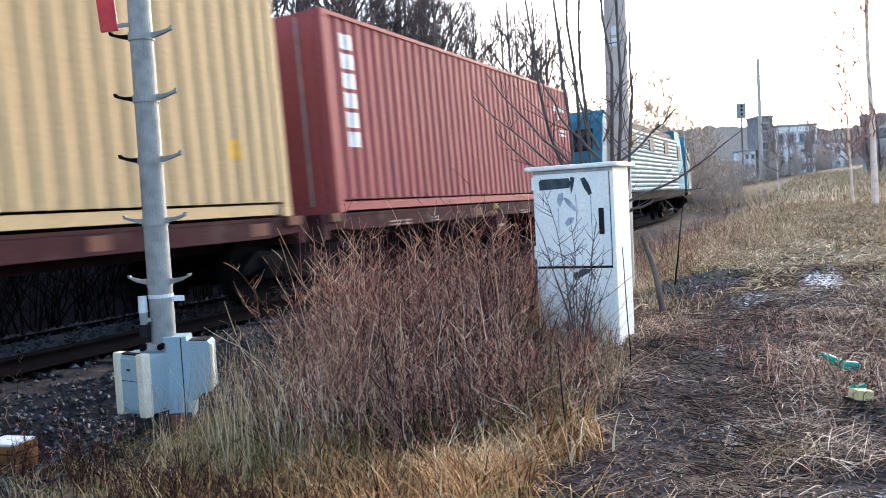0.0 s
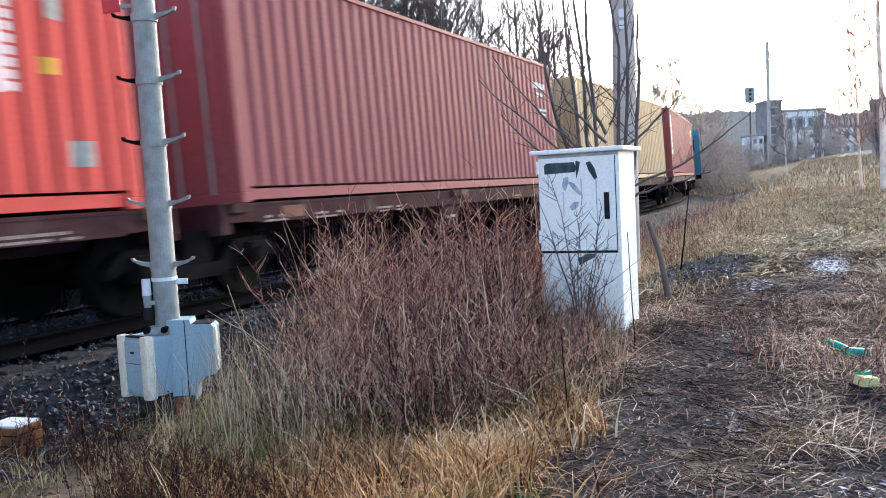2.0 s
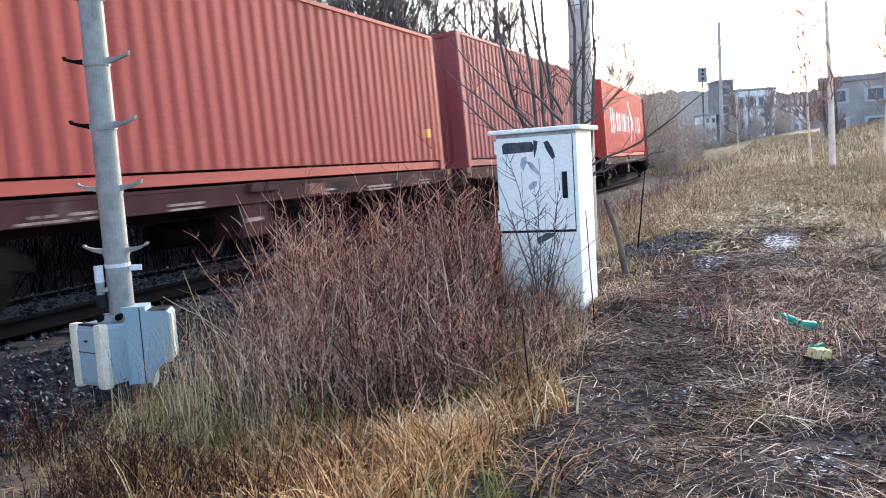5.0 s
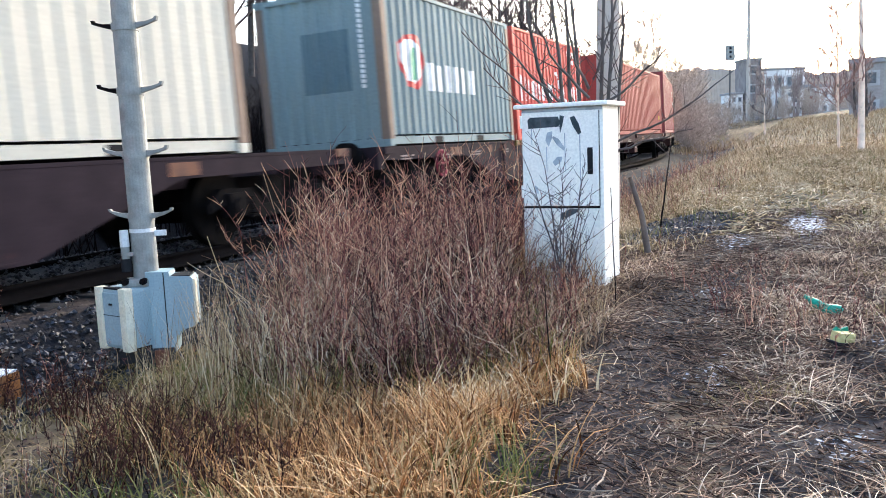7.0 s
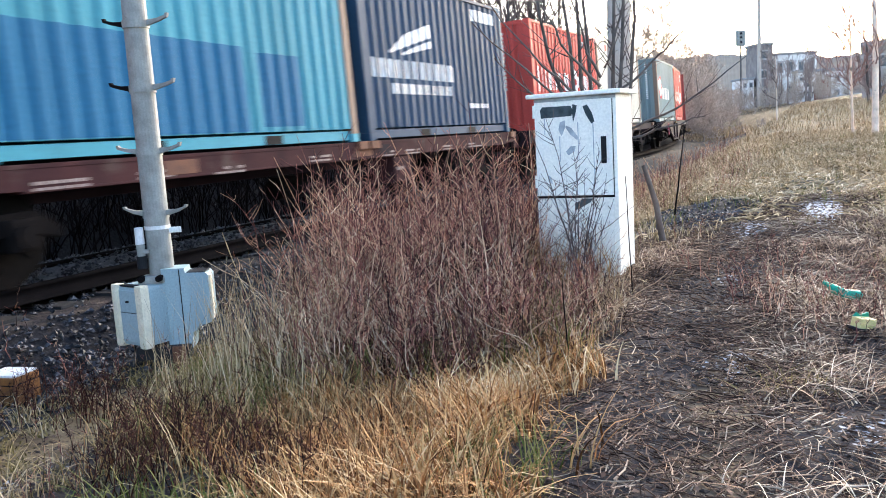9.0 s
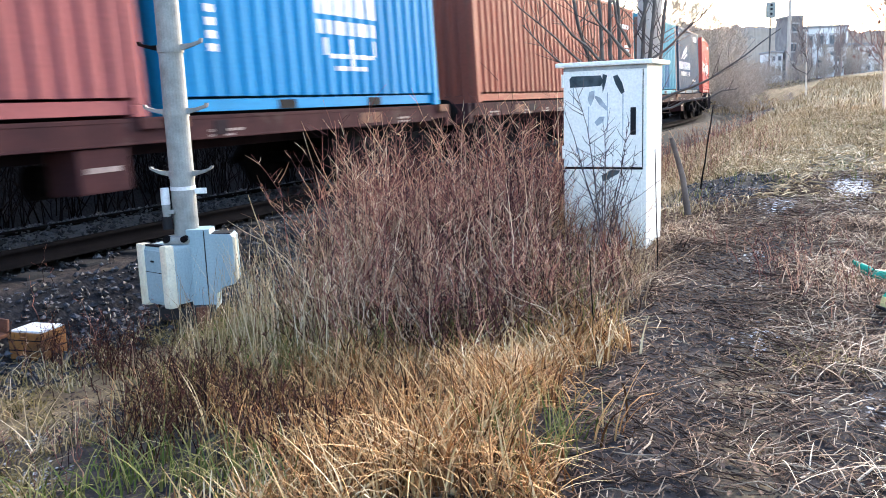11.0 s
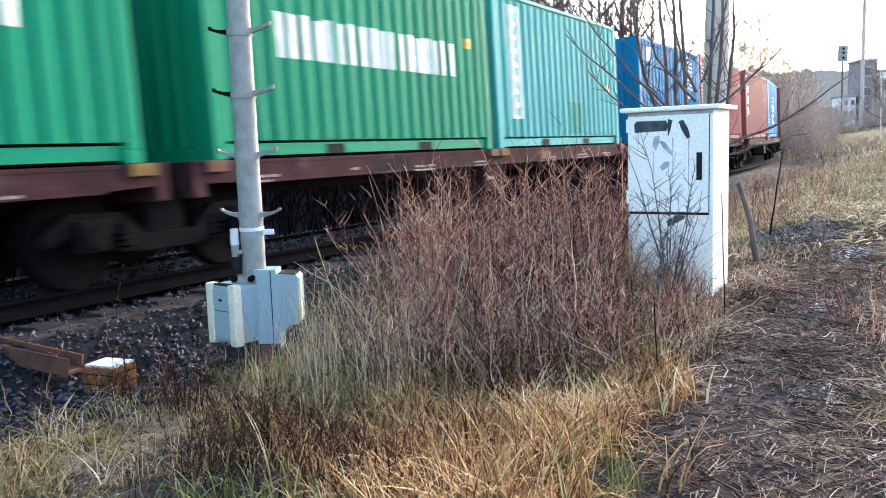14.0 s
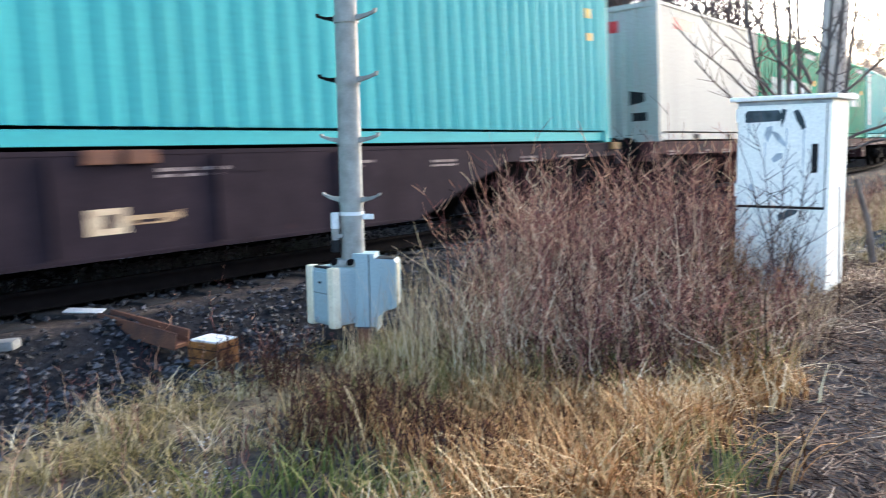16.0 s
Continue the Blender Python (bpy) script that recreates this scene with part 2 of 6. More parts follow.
def ground_mat():
    """Soil: dark mud where the path is trodden, tan thatch elsewhere, grit beside the track, frost in patches."""
    m = bpy.data.materials.new("soil_and_thatch")
    m.use_nodes = True
    t = m.node_tree
    N, L = t.nodes.new, t.links.new
    b = t.nodes["Principled BSDF"]
    b.inputs["Roughness"].default_value = 0.9
    b.inputs["Specular IOR Level"].default_value = 0.03
    co = N("ShaderNodeTexCoord")

    def noise_at(s, d=6):
        n = N("ShaderNodeTexNoise")
        n.inputs["Scale"].default_value, n.inputs["Detail"].default_value = s, d
        L(co.outputs["Object"], n.inputs["Vector"])
        return n.outputs[0]

    def mix(a, c, f):
        x = N("ShaderNodeMix")
        x.data_type = 'RGBA'
        for k, v in (("A", a), ("B", c)):
            if isinstance(v, tuple):
                x.inputs[k].default_value = (*v, 1)
            else:
                L(v, x.inputs[k])
        L(f, x.inputs["Factor"])
        return x.outputs["Result"]

    def rng(v, lo, hi):
        r = N("ShaderNodeMapRange")
        r.inputs[1].default_value, r.inputs[2].default_value = lo, hi
        L(v, r.inputs[0])
        return r.outputs[0]

    def attr(n):
        a = N("ShaderNodeAttribute")
        a.attribute_name = n
        return a.outputs["Fac"]

    def madd(v, w, k):
        x = N("ShaderNodeMath")
        x.operation = 'MULTIPLY_ADD'
        L(w, x.inputs[0])
        x.inputs[1].default_value = k
        L(v, x.inputs[2])
        return x.outputs[0]
    thatch = mix((0.25, 0.185, 0.11), (0.13, 0.092, 0.056), rng(noise_at(3.5), 0.35, 0.65))
    thatch = mix(thatch, (0.08, 0.08, 0.035), rng(noise_at(0.9), 0.52, 0.7))
    thatch = mix(thatch, (0.22, 0.155, 0.095), rng(noise_at(28, 3), 0.58, 0.75))
    mud = mix((0.030, 0.027, 0.028), (0.08, 0.063, 0.054), rng(noise_at(6), 0.4, 0.66))
    mud = mix(mud, (0.16, 0.125, 0.10), rng(noise_at(60, 3), 0.6, 0.75))
    grit = mix((0.022, 0.022, 0.025), (0.014, 0.014, 0.016), rng(noise_at(30), 0.4, 0.6))
    c = mix(thatch, mud, rng(madd(attr("mud"), noise_at(2.2), 1.0), 0.85, 1.2))
    c = mix(c, grit, rng(madd(attr("grit"), noise_at(3.0), 0.7), 0.7, 0.95))
    c = mix(c, (0.52, 0.53, 0.56), rng(madd(attr("frost"), noise_at(30, 8), 1.9), 1.38, 1.66))
    L(c, b.inputs["Base Color"])
    bp = N("ShaderNodeBump")
    bp.inputs["Strength"].default_value, bp.inputs["Distance"].default_value = 0.7, 0.03
    L(noise_at(22), bp.inputs["Height"]), L(bp.outputs[0], b.inputs["Normal"])
    return m


M_GROUND = ground_mat()


# ---------------------------------------------------------------- mesh tools
def part(name, bm, material, parent=None, label="", m=None, smooth=False):
    """Links a bmesh as one mesh object under a thing or a part."""
    me = bpy.data.meshes.new(name)
    bm.to_mesh(me)
    bm.free()
    return hang(name, me, material, parent, label, m, smooth)


def hang(name, me, material, parent=None, label="", m=None, smooth=False):
    if not me.materials:
        me.materials.append(material)
    if smooth:
        me.shade_smooth()
    ob = new(name, me)
    if parent:
        ob.parent = parent
    if m is not None:
        ob.matrix_basis = m
    if label:
        tagged(ob, label)
    return ob


def thing(name, label, category, m=None, group="", kind=""):
    ob = new(name)
    ob.empty_display_size = 0.2
    tagged(ob, label, category, group, kind)
    if m is not None:
        ob.matrix_basis = m
    return ob


def box(x0, x1, y0, y1, z0, z1, bevel=0.0, bm=None):
    bm = bm or bmesh.new()
    r = bmesh.ops.create_cube(bm, size=1, matrix=Matrix.LocRotScale(((x0 + x1) / 2, (y0 + y1) / 2, (z0 + z1) / 2), None, (x1 - x0, y1 - y0, z1 - z0)))
    if bevel:
        es = list({e for v in r["verts"] for e in v.link_edges})
        bmesh.ops.bevel(bm, geom=es, offset=bevel, segments=2, affect='EDGES', profile=0.7)
    return bm


def cyl(p0, p1, r0, r1=None, seg=12, bm=None):
    bm = bm or bmesh.new()
    p0, p1 = Vector(p0), Vector(p1)
    d = p1 - p0
    q = d.to_track_quat('Z', 'Y').to_matrix().to_4x4()
    bmesh.ops.create_cone(bm, cap_ends=True, segments=seg, radius1=r0, radius2=r0 if r1 is None else r1, depth=d.length, matrix=Matrix.Translation((p0 + p1) / 2) @ q)
    return bm


def prism(outline, y0, y1, bm=None):
    """An outline in x and z, given thickness along y."""
    bm = bm or bmesh.new()
    a = [bm.verts.new((x, y0, z)) for x, z in outline]
    b = [bm.verts.new((x, y1, z)) for x, z in outline]
    k = len(outline)
    bm.faces.new(a)
    bm.faces.new(list(reversed(b)))
    for i in range(k):
        bm.faces.new((a[i], b[i], b[(i + 1) % k], a[(i + 1) % k]))
    bmesh.ops.recalc_face_normals(bm, faces=bm.faces)
    return bm


def mesh_np(name, V, F, flat=False):
    """A mesh from arrays of points and of faces with one count of corners."""
    me = bpy.data.meshes.new(name)
    V, F = np.asarray(V, np.float32), np.asarray(F, np.int32)
    k = F.shape[1]
    me.vertices.add(len(V))
    me.vertices.foreach_set("co", V.ravel())
    me.loops.add(F.size)
    me.loops.foreach_set("vertex_index", F.ravel())
    me.polygons.add(len(F))
    me.polygons.foreach_set("loop_start", np.arange(len(F), dtype=np.int32) * k)
    me.update(calc_edges=True)
    me.validate()
    if flat:
        me.shade_flat()
    return me


def tubes(paths, radii, sides=3):
    """Thin tubes along many paths: paths (n, k, 3), radii (n, k)."""
    P, R = np.asarray(paths, float), np.asarray(radii, float)
    n, k, _ = P.shape
    T = np.gradient(P, axis=1)
    T /= np.linalg.norm(T, axis=2, keepdims=True) + 1e-9
    ref = np.where(np.abs(T[..., 2:3]) > 0.9, np.array([1.0, 0, 0]), np.array([0, 0, 1.0]))
    A = np.cross(T, ref)
    A /= np.linalg.norm(A, axis=2, keepdims=True) + 1e-9
    B = np.cross(T, A)
    an = np.arange(sides) * 2 * np.pi / sides
    V = P[:, :, None] + R[:, :, None, None] * (A[:, :, None] * np.cos(an)[:, None] + B[:, :, None] * np.sin(an)[:, None])
    idx = np.arange(n * k * sides).reshape(n, k, sides)
    a, b = idx[:, :-1], idx[:, 1:]
    F = np.stack([a, np.roll(a, -1, 2), np.roll(b, -1, 2), b], -1).reshape(-1, 4)
    return V.reshape(-1, 3), F


def blades(base, height, width, lean, seed, droop=0.5, k=4):
    """Grass blades: curved tapering ribbons."""
    g = np.random.default_rng(seed)
    n = len(base)
    az = g.uniform(0, 2 * np.pi, n)
    d = np.stack([np.cos(az), np.sin(az), np.zeros(n)], 1)
    side = np.stack([-np.sin(az), np.cos(az), np.zeros(n)], 1)
    tw = g.uniform(-0.8, 0.8, n)
    side = side * np.cos(tw)[:, None] + d * np.sin(tw)[:, None]
    u = np.linspace(0, 1, k)
    h = (height * g.uniform(0.55, 1.15, n))[:, None]
    le = (lean * g.uniform(0.2, 1.3, n))[:, None]
    P = base[:, None] + d[:, None] * (le * h * (u ** 1.7))[..., None]
    P[..., 2] += h * (u - droop * g.uniform(0, 1, n)[:, None] * u ** 3 * np.minimum(le, 1))
    w = (width * g.uniform(0.6, 1.3, n))[:, None] * (1 - u * 0.85) * 0.5
    V = np.stack([P - side[:, None] * w[..., None], P + side[:, None] * w[..., None]], 2)
    idx = np.arange(n * k * 2).reshape(n, k, 2)
    F = np.stack([idx[:, :-1, 0], idx[:, :-1, 1], idx[:, 1:, 1], idx[:, 1:, 0]], -1).reshape(-1, 4)
    return V.reshape(-1, 3), F


def stems(base, height, spread, r, seed, twigs=7, k=6):
    """Bare weed stems with short side twigs; returns points and faces."""
    g = np.random.default_rng(seed)
    n = len(base)
    u = np.linspace(0, 1, k)
    az = g.uniform(0, 2 * np.pi, n)
    d = np.stack([np.cos(az), np.sin(az), np.zeros(n)], 1)
    h = height * g.uniform(0.55, 1.1, n)
    le = spread * np.clip(g.normal(0, 0.6, n), -1.1, 1.1)
    P = base[:, None] + d[:, None] * (le * h)[:, None, None] * (u ** 1.4)[None, :, None]
    P[..., 2] += h[:, None] * u
    P[:, 1:] += g.normal(0, 0.012, (n, k - 1, 3))
    R = (r * g.uniform(0.7, 1.3, n))[:, None] * (1 - 0.75 * u)
    V, F = tubes(P, R)
    n2 = n * twigs
    i = np.repeat(np.arange(n), twigs)
    f = g.uniform(0.3, 0.97, n2)
    a = np.minimum((f * (k - 1)).astype(int), k - 2)
    w = (f * (k - 1) - a)[:, None]
    S = P[i, a] * (1 - w) + P[i, a + 1] * w
    az2 = g.uniform(0, 2 * np.pi, n2)
    ln = h[i] * g.uniform(0.08, 0.26, n2) * (1.2 - f * 0.7)
    up = g.uniform(0.5, 1.4, n2)
    D = np.stack([np.cos(az2), np.sin(az2), up], 1)
    D /= np.linalg.norm(D, axis=1, keepdims=True)
    u2 = np.linspace(0, 1, 3)
    P2 = S[:, None] + D[:, None] * ln[:, None, None] * u2[None, :, None]
    P2[:, 1:] += g.normal(0, 0.008, (n2, 2, 3))
    R2 = (r * 0.55) * np.ones(n2)[:, None] * (1 - 0.6 * u2)
    V2, F2 = tubes(P2, R2)
    return np.concatenate([V, V2]), np.concatenate([F, F2 + len(V)])


# ---------------------------------------------------------------- the plan: line of the track, and the lie of the land
HEAD = 66.25                      # heading of the track, degrees from +x
FW = np.array([math.cos(radians(HEAD)), math.sin(radians(HEAD))])
RT = np.array([FW[1], -FW[0]])     # to the right of the track
MID, RAIL_Z, CANT = -7.475, 0.30, 2.3
BEND, RADIUS, ARC = 31.0, 130.0, 75.0


def lay(s, n):
    """Plan of the straight grid: s along the track, n to its right."""
    return FW * s + RT * n


def track_at(s):
    """Place and heading of the track's middle at the distance s; straight, then a bend to the left, then straight."""
    p, h = FW * min(s, BEND) + RT * MID, radians(HEAD)
    if s > BEND:
        a = min(s - BEND, ARC) / RADIUS
        c = p + RADIUS * np.array([-math.sin(h), math.cos(h)])
        h += a
        p = c + RADIUS * np.array([math.sin(h), -math.cos(h)])
        if s > BEND + ARC:
            p = p + (s - BEND - ARC) * np.array([math.cos(h), math.sin(h)])
    return p[0], p[1], math.degrees(h)


def smooth(x, a, b):
    t = np.clip((x - a) / (b - a), 0, 1)
    return t * t * (3 - 2 * t)


PN = np.array([-400, -60, -25, -14, -11.5, -10.4, -9.4, -6.2, -5.7, -4.6, -3.5, -2.4, -1.4, 0.0, 2.0, 4.5, 8, 20, 60, 400.0])
PZ = np.array([9, 9, 6.5, 3.2, 1.2, -0.1, 0.09, 0.09, -0.27, -0.27, -0.16, 0.06, 0.24, 0.27, 0.36, 0.75, 1.6, 2.5, 4.0, 6.0])


def land(x, y):
    """Height of the ground."""
    x, y = np.asarray(x, float), np.asarray(y, float)
    s, n = x * FW[0] + y * FW[1], x * RT[0] + y * RT[1]
    # the distance to the bent line replaces n far ahead
    over = np.maximum(s - BEND, 0)
    sag = np.minimum(over, 50) ** 2 / (2 * RADIUS) + np.maximum(over - 50, 0) * 0.42
    nn = np.where(n < -4.5, n + sag, n)
    z = np.interp(nn, PN, PZ)
    side = smooth(n, -4.5, -1.5)
    z = z + side * (0.035 * np.clip(s - 6.5, 0, 45) - 0.10 * smooth(6.0 - s, 0, 4))
    return z + 0.085 * np.exp(-((x - 1.05) ** 2 + (y - 6.4) ** 2) / 0.55)


def lumpy(x, y):
    x, y = np.asarray(x, float), np.asarray(y, float)
    n = x * RT[0] + y * RT[1]
    w = smooth(n, -5.3, -4.0)
    return land(x, y) + w * (0.03 * np.sin(2.1 * x + 1.3 * y) * np.sin(1.7 * y - x) + 0.015 * np.sin(6.1 * x - 2) * np.sin(5.3 * y + 1))


def on_land(P):
    P = np.asarray(P, float)
    return np.column_stack([P[:, 0], P[:, 1], lumpy(P[:, 0], P[:, 1])])


# ---------------------------------------------------------------- ground, track
FROST = ((9.9, -0.1, 1.8, 0.34, 0.68), (8.7, -0.75, 0.8, 0.28, 0.5), (4.25, -0.5, 0.5, 0.2, 0.47), (3.42, 0.08, 0.3, 0.2, 0.44), (4.8, 0.36, 0.5, 0.2, 0.47), (6.3, -0.75, 0.5, 0.15, 0.42), (2.05, -3.55, 0.35, 0.3, 0.5), (2.5, -4.0, 0.5, 0.25, 0.35))   # s, n, widths, strength


def frosty(s, n):
    """Thin snow left in hollows of the path."""
    f = np.zeros_like(s)
    for fs, fn, ws, wn, k in FROST:
        f = np.maximum(f, k * np.exp(-(((s - fs) / ws) ** 2 + ((n - fn) / wn) ** 2)))
    return f


def build_ground():
    xs = np.concatenate([np.linspace(-900, -40, 24), np.linspace(-38, -8, 31), np.linspace(-7.8, 7.8, 131), np.linspace(8.2, 40, 60), np.linspace(44, 900, 26)])
    ys = np.concatenate([np.linspace(-900, -30, 20), np.linspace(-28, 0, 20), np.linspace(0.3, 14, 115), np.linspace(14.3, 60, 80), np.linspace(64, 1500, 30)])
    X, Y = np.meshgrid(xs, ys)
    Z = lumpy(X, Y)
    V = np.stack([X, Y, Z], -1).reshape(-1, 3)
    idx = np.arange(X.size).reshape(X.shape)
    F = np.stack([idx[:-1, :-1], idx[:-1, 1:], idx[1:, 1:], idx[1:, :-1]], -1).reshape(-1, 4)
    me = mesh_np("ground", V, F)
    s, n = V[:, 0] * FW[0] + V[:, 1] * FW[1], V[:, 0] * RT[0] + V[:, 1] * RT[1]
    mid = -0.85 + 0.05 * np.clip(s - 6, -3, 12) + 0.12 * np.sin(s * 1.1)
    mud = np.clip(1.25 - np.abs(n - mid) / 0.75, 0, 1) * (1 - 0.75 * smooth(s, 10.5, 15))
    mud = np.maximum(mud, 1.1 * np.exp(-(((s - 3.5) / 0.55) ** 2 + ((n - 0.15) / 0.45) ** 2)))
    mud = np.maximum(mud, 0.85 * smooth(n, -1.0, 0.0) * (1 - smooth(n, 1.5, 3.0)) * (1 - smooth(s, 8.0, 11.0)))
    mud = np.maximum(mud, 1.0 * np.exp(-((n + 6.38) / 0.3) ** 2))
    # dark soil beside the pole, spread under the thicket to deepen its shade
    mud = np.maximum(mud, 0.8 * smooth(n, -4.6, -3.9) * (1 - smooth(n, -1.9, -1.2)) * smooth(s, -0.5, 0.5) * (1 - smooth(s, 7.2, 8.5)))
    grit = (1 - smooth(n, -5.4, -4.5)) * (1 - np.exp(-((n + 6.38) / 0.22) ** 2)) + 1.25 * np.exp(-(((s - 9.9) / 1.25) ** 2 + ((n + 1.55) / 0.62) ** 2))
    frost = frosty(s, n)
    for nm, v in (("mud", mud), ("grit", grit), ("frost", frost)):
        me.attributes.new(nm, 'FLOAT', 'POINT').data.foreach_set("value", v.astype(np.float32))
    ob = hang("ground", me, M_GROUND, smooth=True)
    return tagged(ob, "trodden muddy earth and dry grass thatch beside the railway", "ground", kind="structure")


def rail_mesh(y0):
    prof = [(-0.075, -0.16), (0.075, -0.16), (0.075, -0.145), (0.012, -0.125), (0.012, -0.045), (0.036, -0.035), (0.036, -0.004), (0.03, 0), (-0.03, 0), (-0.036, -0.004), (-0.036, -0.035), (-0.012, -0.045), (-0.012, -0.125), (-0.075, -0.145)]
    S = np.concatenate([np.linspace(-60, BEND, 30), np.linspace(BEND + 2, BEND + ARC, 40), [BEND + ARC + 120]])
    c, sn = math.cos(radians(CANT)), math.sin(radians(CANT))
    V = []
    for s in S:
        x, y, h = track_at(s)
        lx, ly = -math.sin(radians(h)), math.cos(radians(h))
        for py, pz in prof:
            a, z = (y0 + py) * c + pz * sn, pz * c - (y0 + py) * sn
            V.append((x + lx * a, y + ly * a, RAIL_Z + z))
    k = len(prof)
    F = [(i * k + j, i * k + (j + 1) % k, (i + 1) * k + (j + 1) % k, (i + 1) * k + j) for i in range(len(S) - 1) for j in range(k)]
    return mesh_np("rail", V, F)


def build_track():
    track = thing("railway_track", "single railway track on dark crushed stone ballast", "railway track", kind="structure")
    hang("rail", rail_mesh(-0.754), M_RAIL, track, "worn rail, its rusted web blackened for shade")
    hang("rail", rail_mesh(0.754), M_RAIL, track, "worn rail, its rusted web blackened for shade")
    sl = bpy.data.meshes.new("sleeper")
    bm = box(-0.13, 0.13, -1.05, 1.05, -0.38, -0.22, 0.02)
    bm.to_mesh(sl)
    bm.free()
    ballast_bed(track)
    for i in range(64):
        x, y, h = track_at(-6 + 0.62 * i)
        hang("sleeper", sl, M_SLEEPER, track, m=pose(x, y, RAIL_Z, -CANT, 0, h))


def ballast_bed(track):
    """The stone bed between the rails, up to just under their heads."""
    S = np.concatenate([np.linspace(-30, BEND, 40), np.linspace(BEND + 2, BEND + ARC, 40)])
    prof = [(-1.25, -0.20), (-0.84, -0.13), (-0.70, -0.08), (0.60, -0.10), (0.72, -0.14)]
    V = []
    for s in S:
        x, y, h = track_at(s)
        lx, ly = -math.sin(radians(h)), math.cos(radians(h))
        V += [(x - lx * p, y - ly * p, RAIL_Z + z) for p, z in prof]
    k = len(prof)
    F = [(i * k + j, i * k + j + 1, (i + 1) * k + j + 1, (i + 1) * k + j) for i in range(len(S) - 1) for j in range(k - 1)]
    hang("ballast_bed", mesh_np("ballast_bed", V, F), mat("ballast_grit", (0.085, 0.085, 0.092), (0.02, 0.02, 0.024), rough=0.6, scale=26, fine=70, bump=0.9, spec=0.25), track, "dark crushed stone between the rails")


def ballast():
    g = np.random.default_rng(5)
    n = 34000
    s = -3 + 26 * g.uniform(0, 1, n) ** 1.25
    w = np.where(g.uniform(0, 1, n) < 0.6, g.uniform(-6.9, -4.75, n), g.uniform(-9.6, -6.9, n))
    xy = s[:, None] * FW + w[:, None] * RT
    z = np.interp(w, [-9.6, -9.0, -8.4, -8.2, -6.85, -6.7, -6.2, -5.65, -4.5], [0.0, 0.16, 0.22, 0.23, 0.20, 0.10, 0.10, -0.22, -0.27])
    c = np.column_stack([xy, z + g.uniform(-0.03, 0.025, n)])
    c = c[((w < -5.1) | (g.uniform(0, 1, n) < 0.55)) & ((np.abs(w + 6.38) > 0.2) | (g.uniform(0, 1, n) < 0.2))]
    n = len(c)
    oc = np.array([[1, 0, 0], [0, 1, 0], [-1, 0, 0], [0, -1, 0], [0, 0, 1], [0, 0, -1.0]])
    V = oc[None] * g.uniform(0.55, 1.3, (n, 6, 1)) + g.normal(0, 0.22, (n, 6, 3))
    a = g.uniform(0, 6.28, n)
    ca, sa = np.cos(a)[:, None], np.sin(a)[:, None]
    V = np.stack([V[..., 0] * ca - V[..., 1] * sa, V[..., 0] * sa + V[..., 1] * ca, V[..., 2] * 0.75], -1)
    V = V * g.uniform(0.014, 0.036, (n, 1, 1)) + c[:, None]
    f = np.array([[0, 1, 4], [1, 2, 4], [2, 3, 4], [3, 0, 4], [1, 0, 5], [2, 1, 5], [3, 2, 5], [0, 3, 5]])
    F = (f[None] + 6 * np.arange(n)[:, None, None]).reshape(-1, 3)
    ob = hang("ballast_stones", mesh_np("ballast_stones", V.reshape(-1, 3), F, True), M_STONE)
    tagged(ob, "dark angular crushed stone ballast beside the rails", "ballast", kind="stuff")


build_ground()
build_track()
ballast()


# ---------------------------------------------------------------- the train
SPEED = (12.9647, -0.12903, 0.0028675)
TRAIN = []                          # (thing, distance of its middle at the start)
CBOT = 1.085                        # underside of the containers over the rails


def train_s(t):
    return SPEED[0] * t + SPEED[1] * t * t + SPEED[2] * t ** 3


def train_pose(u, t):
    x, y, h = track_at(u + train_s(t))
    return pose(x, y, RAIL_Z, -CANT, 0, h)


def corrugation(length, pitch=0.278, deep=0.036):
    """Break points (x, depth) of a pressed steel wall."""
    k = max(4, int(round((length - 0.16) / pitch)))
    p = (length - 0.16) / k
    pts = [(-length / 2, 0.0), (-length / 2 + 0.08, 0.0)]
    for i in range(k):
        a = -length / 2 + 0.08 + i * p
        pts += [(a + p * 0.13, deep), (a + p * 0.5, deep), (a + p * 0.63, 0.0), (a + p, 0.0)]
    pts.append((length / 2, 0.0))
    return pts


def wall_bm(pts, z0, z1):
    """A pressed wall in the plane y = 0 that faces -y, its hollows going to +y."""
    bm = bmesh.new()
    lo = [bm.verts.new((x, d, z0)) for x, d in pts]
    hi = [bm.verts.new((x, d, z1)) for x, d in pts]
    for i in range(len(pts) - 1):
        bm.faces.new((lo[i], lo[i + 1], hi[i + 1], hi[i]))
    return bm


def follow(pts, cols, lift=0.004):
    """Paint that follows the pressed wall: columns (x0, x1, low0, high0, low1, high1)."""
    bm = bmesh.new()
    xs = [p[0] for p in pts]
    ds = [p[1] for p in pts]
    for x0, x1, l0, h0, l1, h1 in cols:
        cut = [x0] + [x for x in xs if x0 < x < x1] + [x1]
        vs = []
        for x in cut:
            d = float(np.interp(x, xs, ds)) - lift
            f = (x - x0) / (x1 - x0)
            vs.append((bm.verts.new((x, d, l0 + f * (l1 - l0))), bm.verts.new((x, d, h0 + f * (h1 - h0)))))
        for a, b in zip(vs, vs[1:]):
            bm.faces.new((a[0], b[0], b[1], a[1]))
    return bm


def bars(x, z, w, h, count, fill=0.72):
    """A row of plain bars in place of writing, from x rightwards."""
    p = w / count
    return [(x + i * p, x + i * p + p * fill, z, z + h, z, z + h) for i in range(count)]


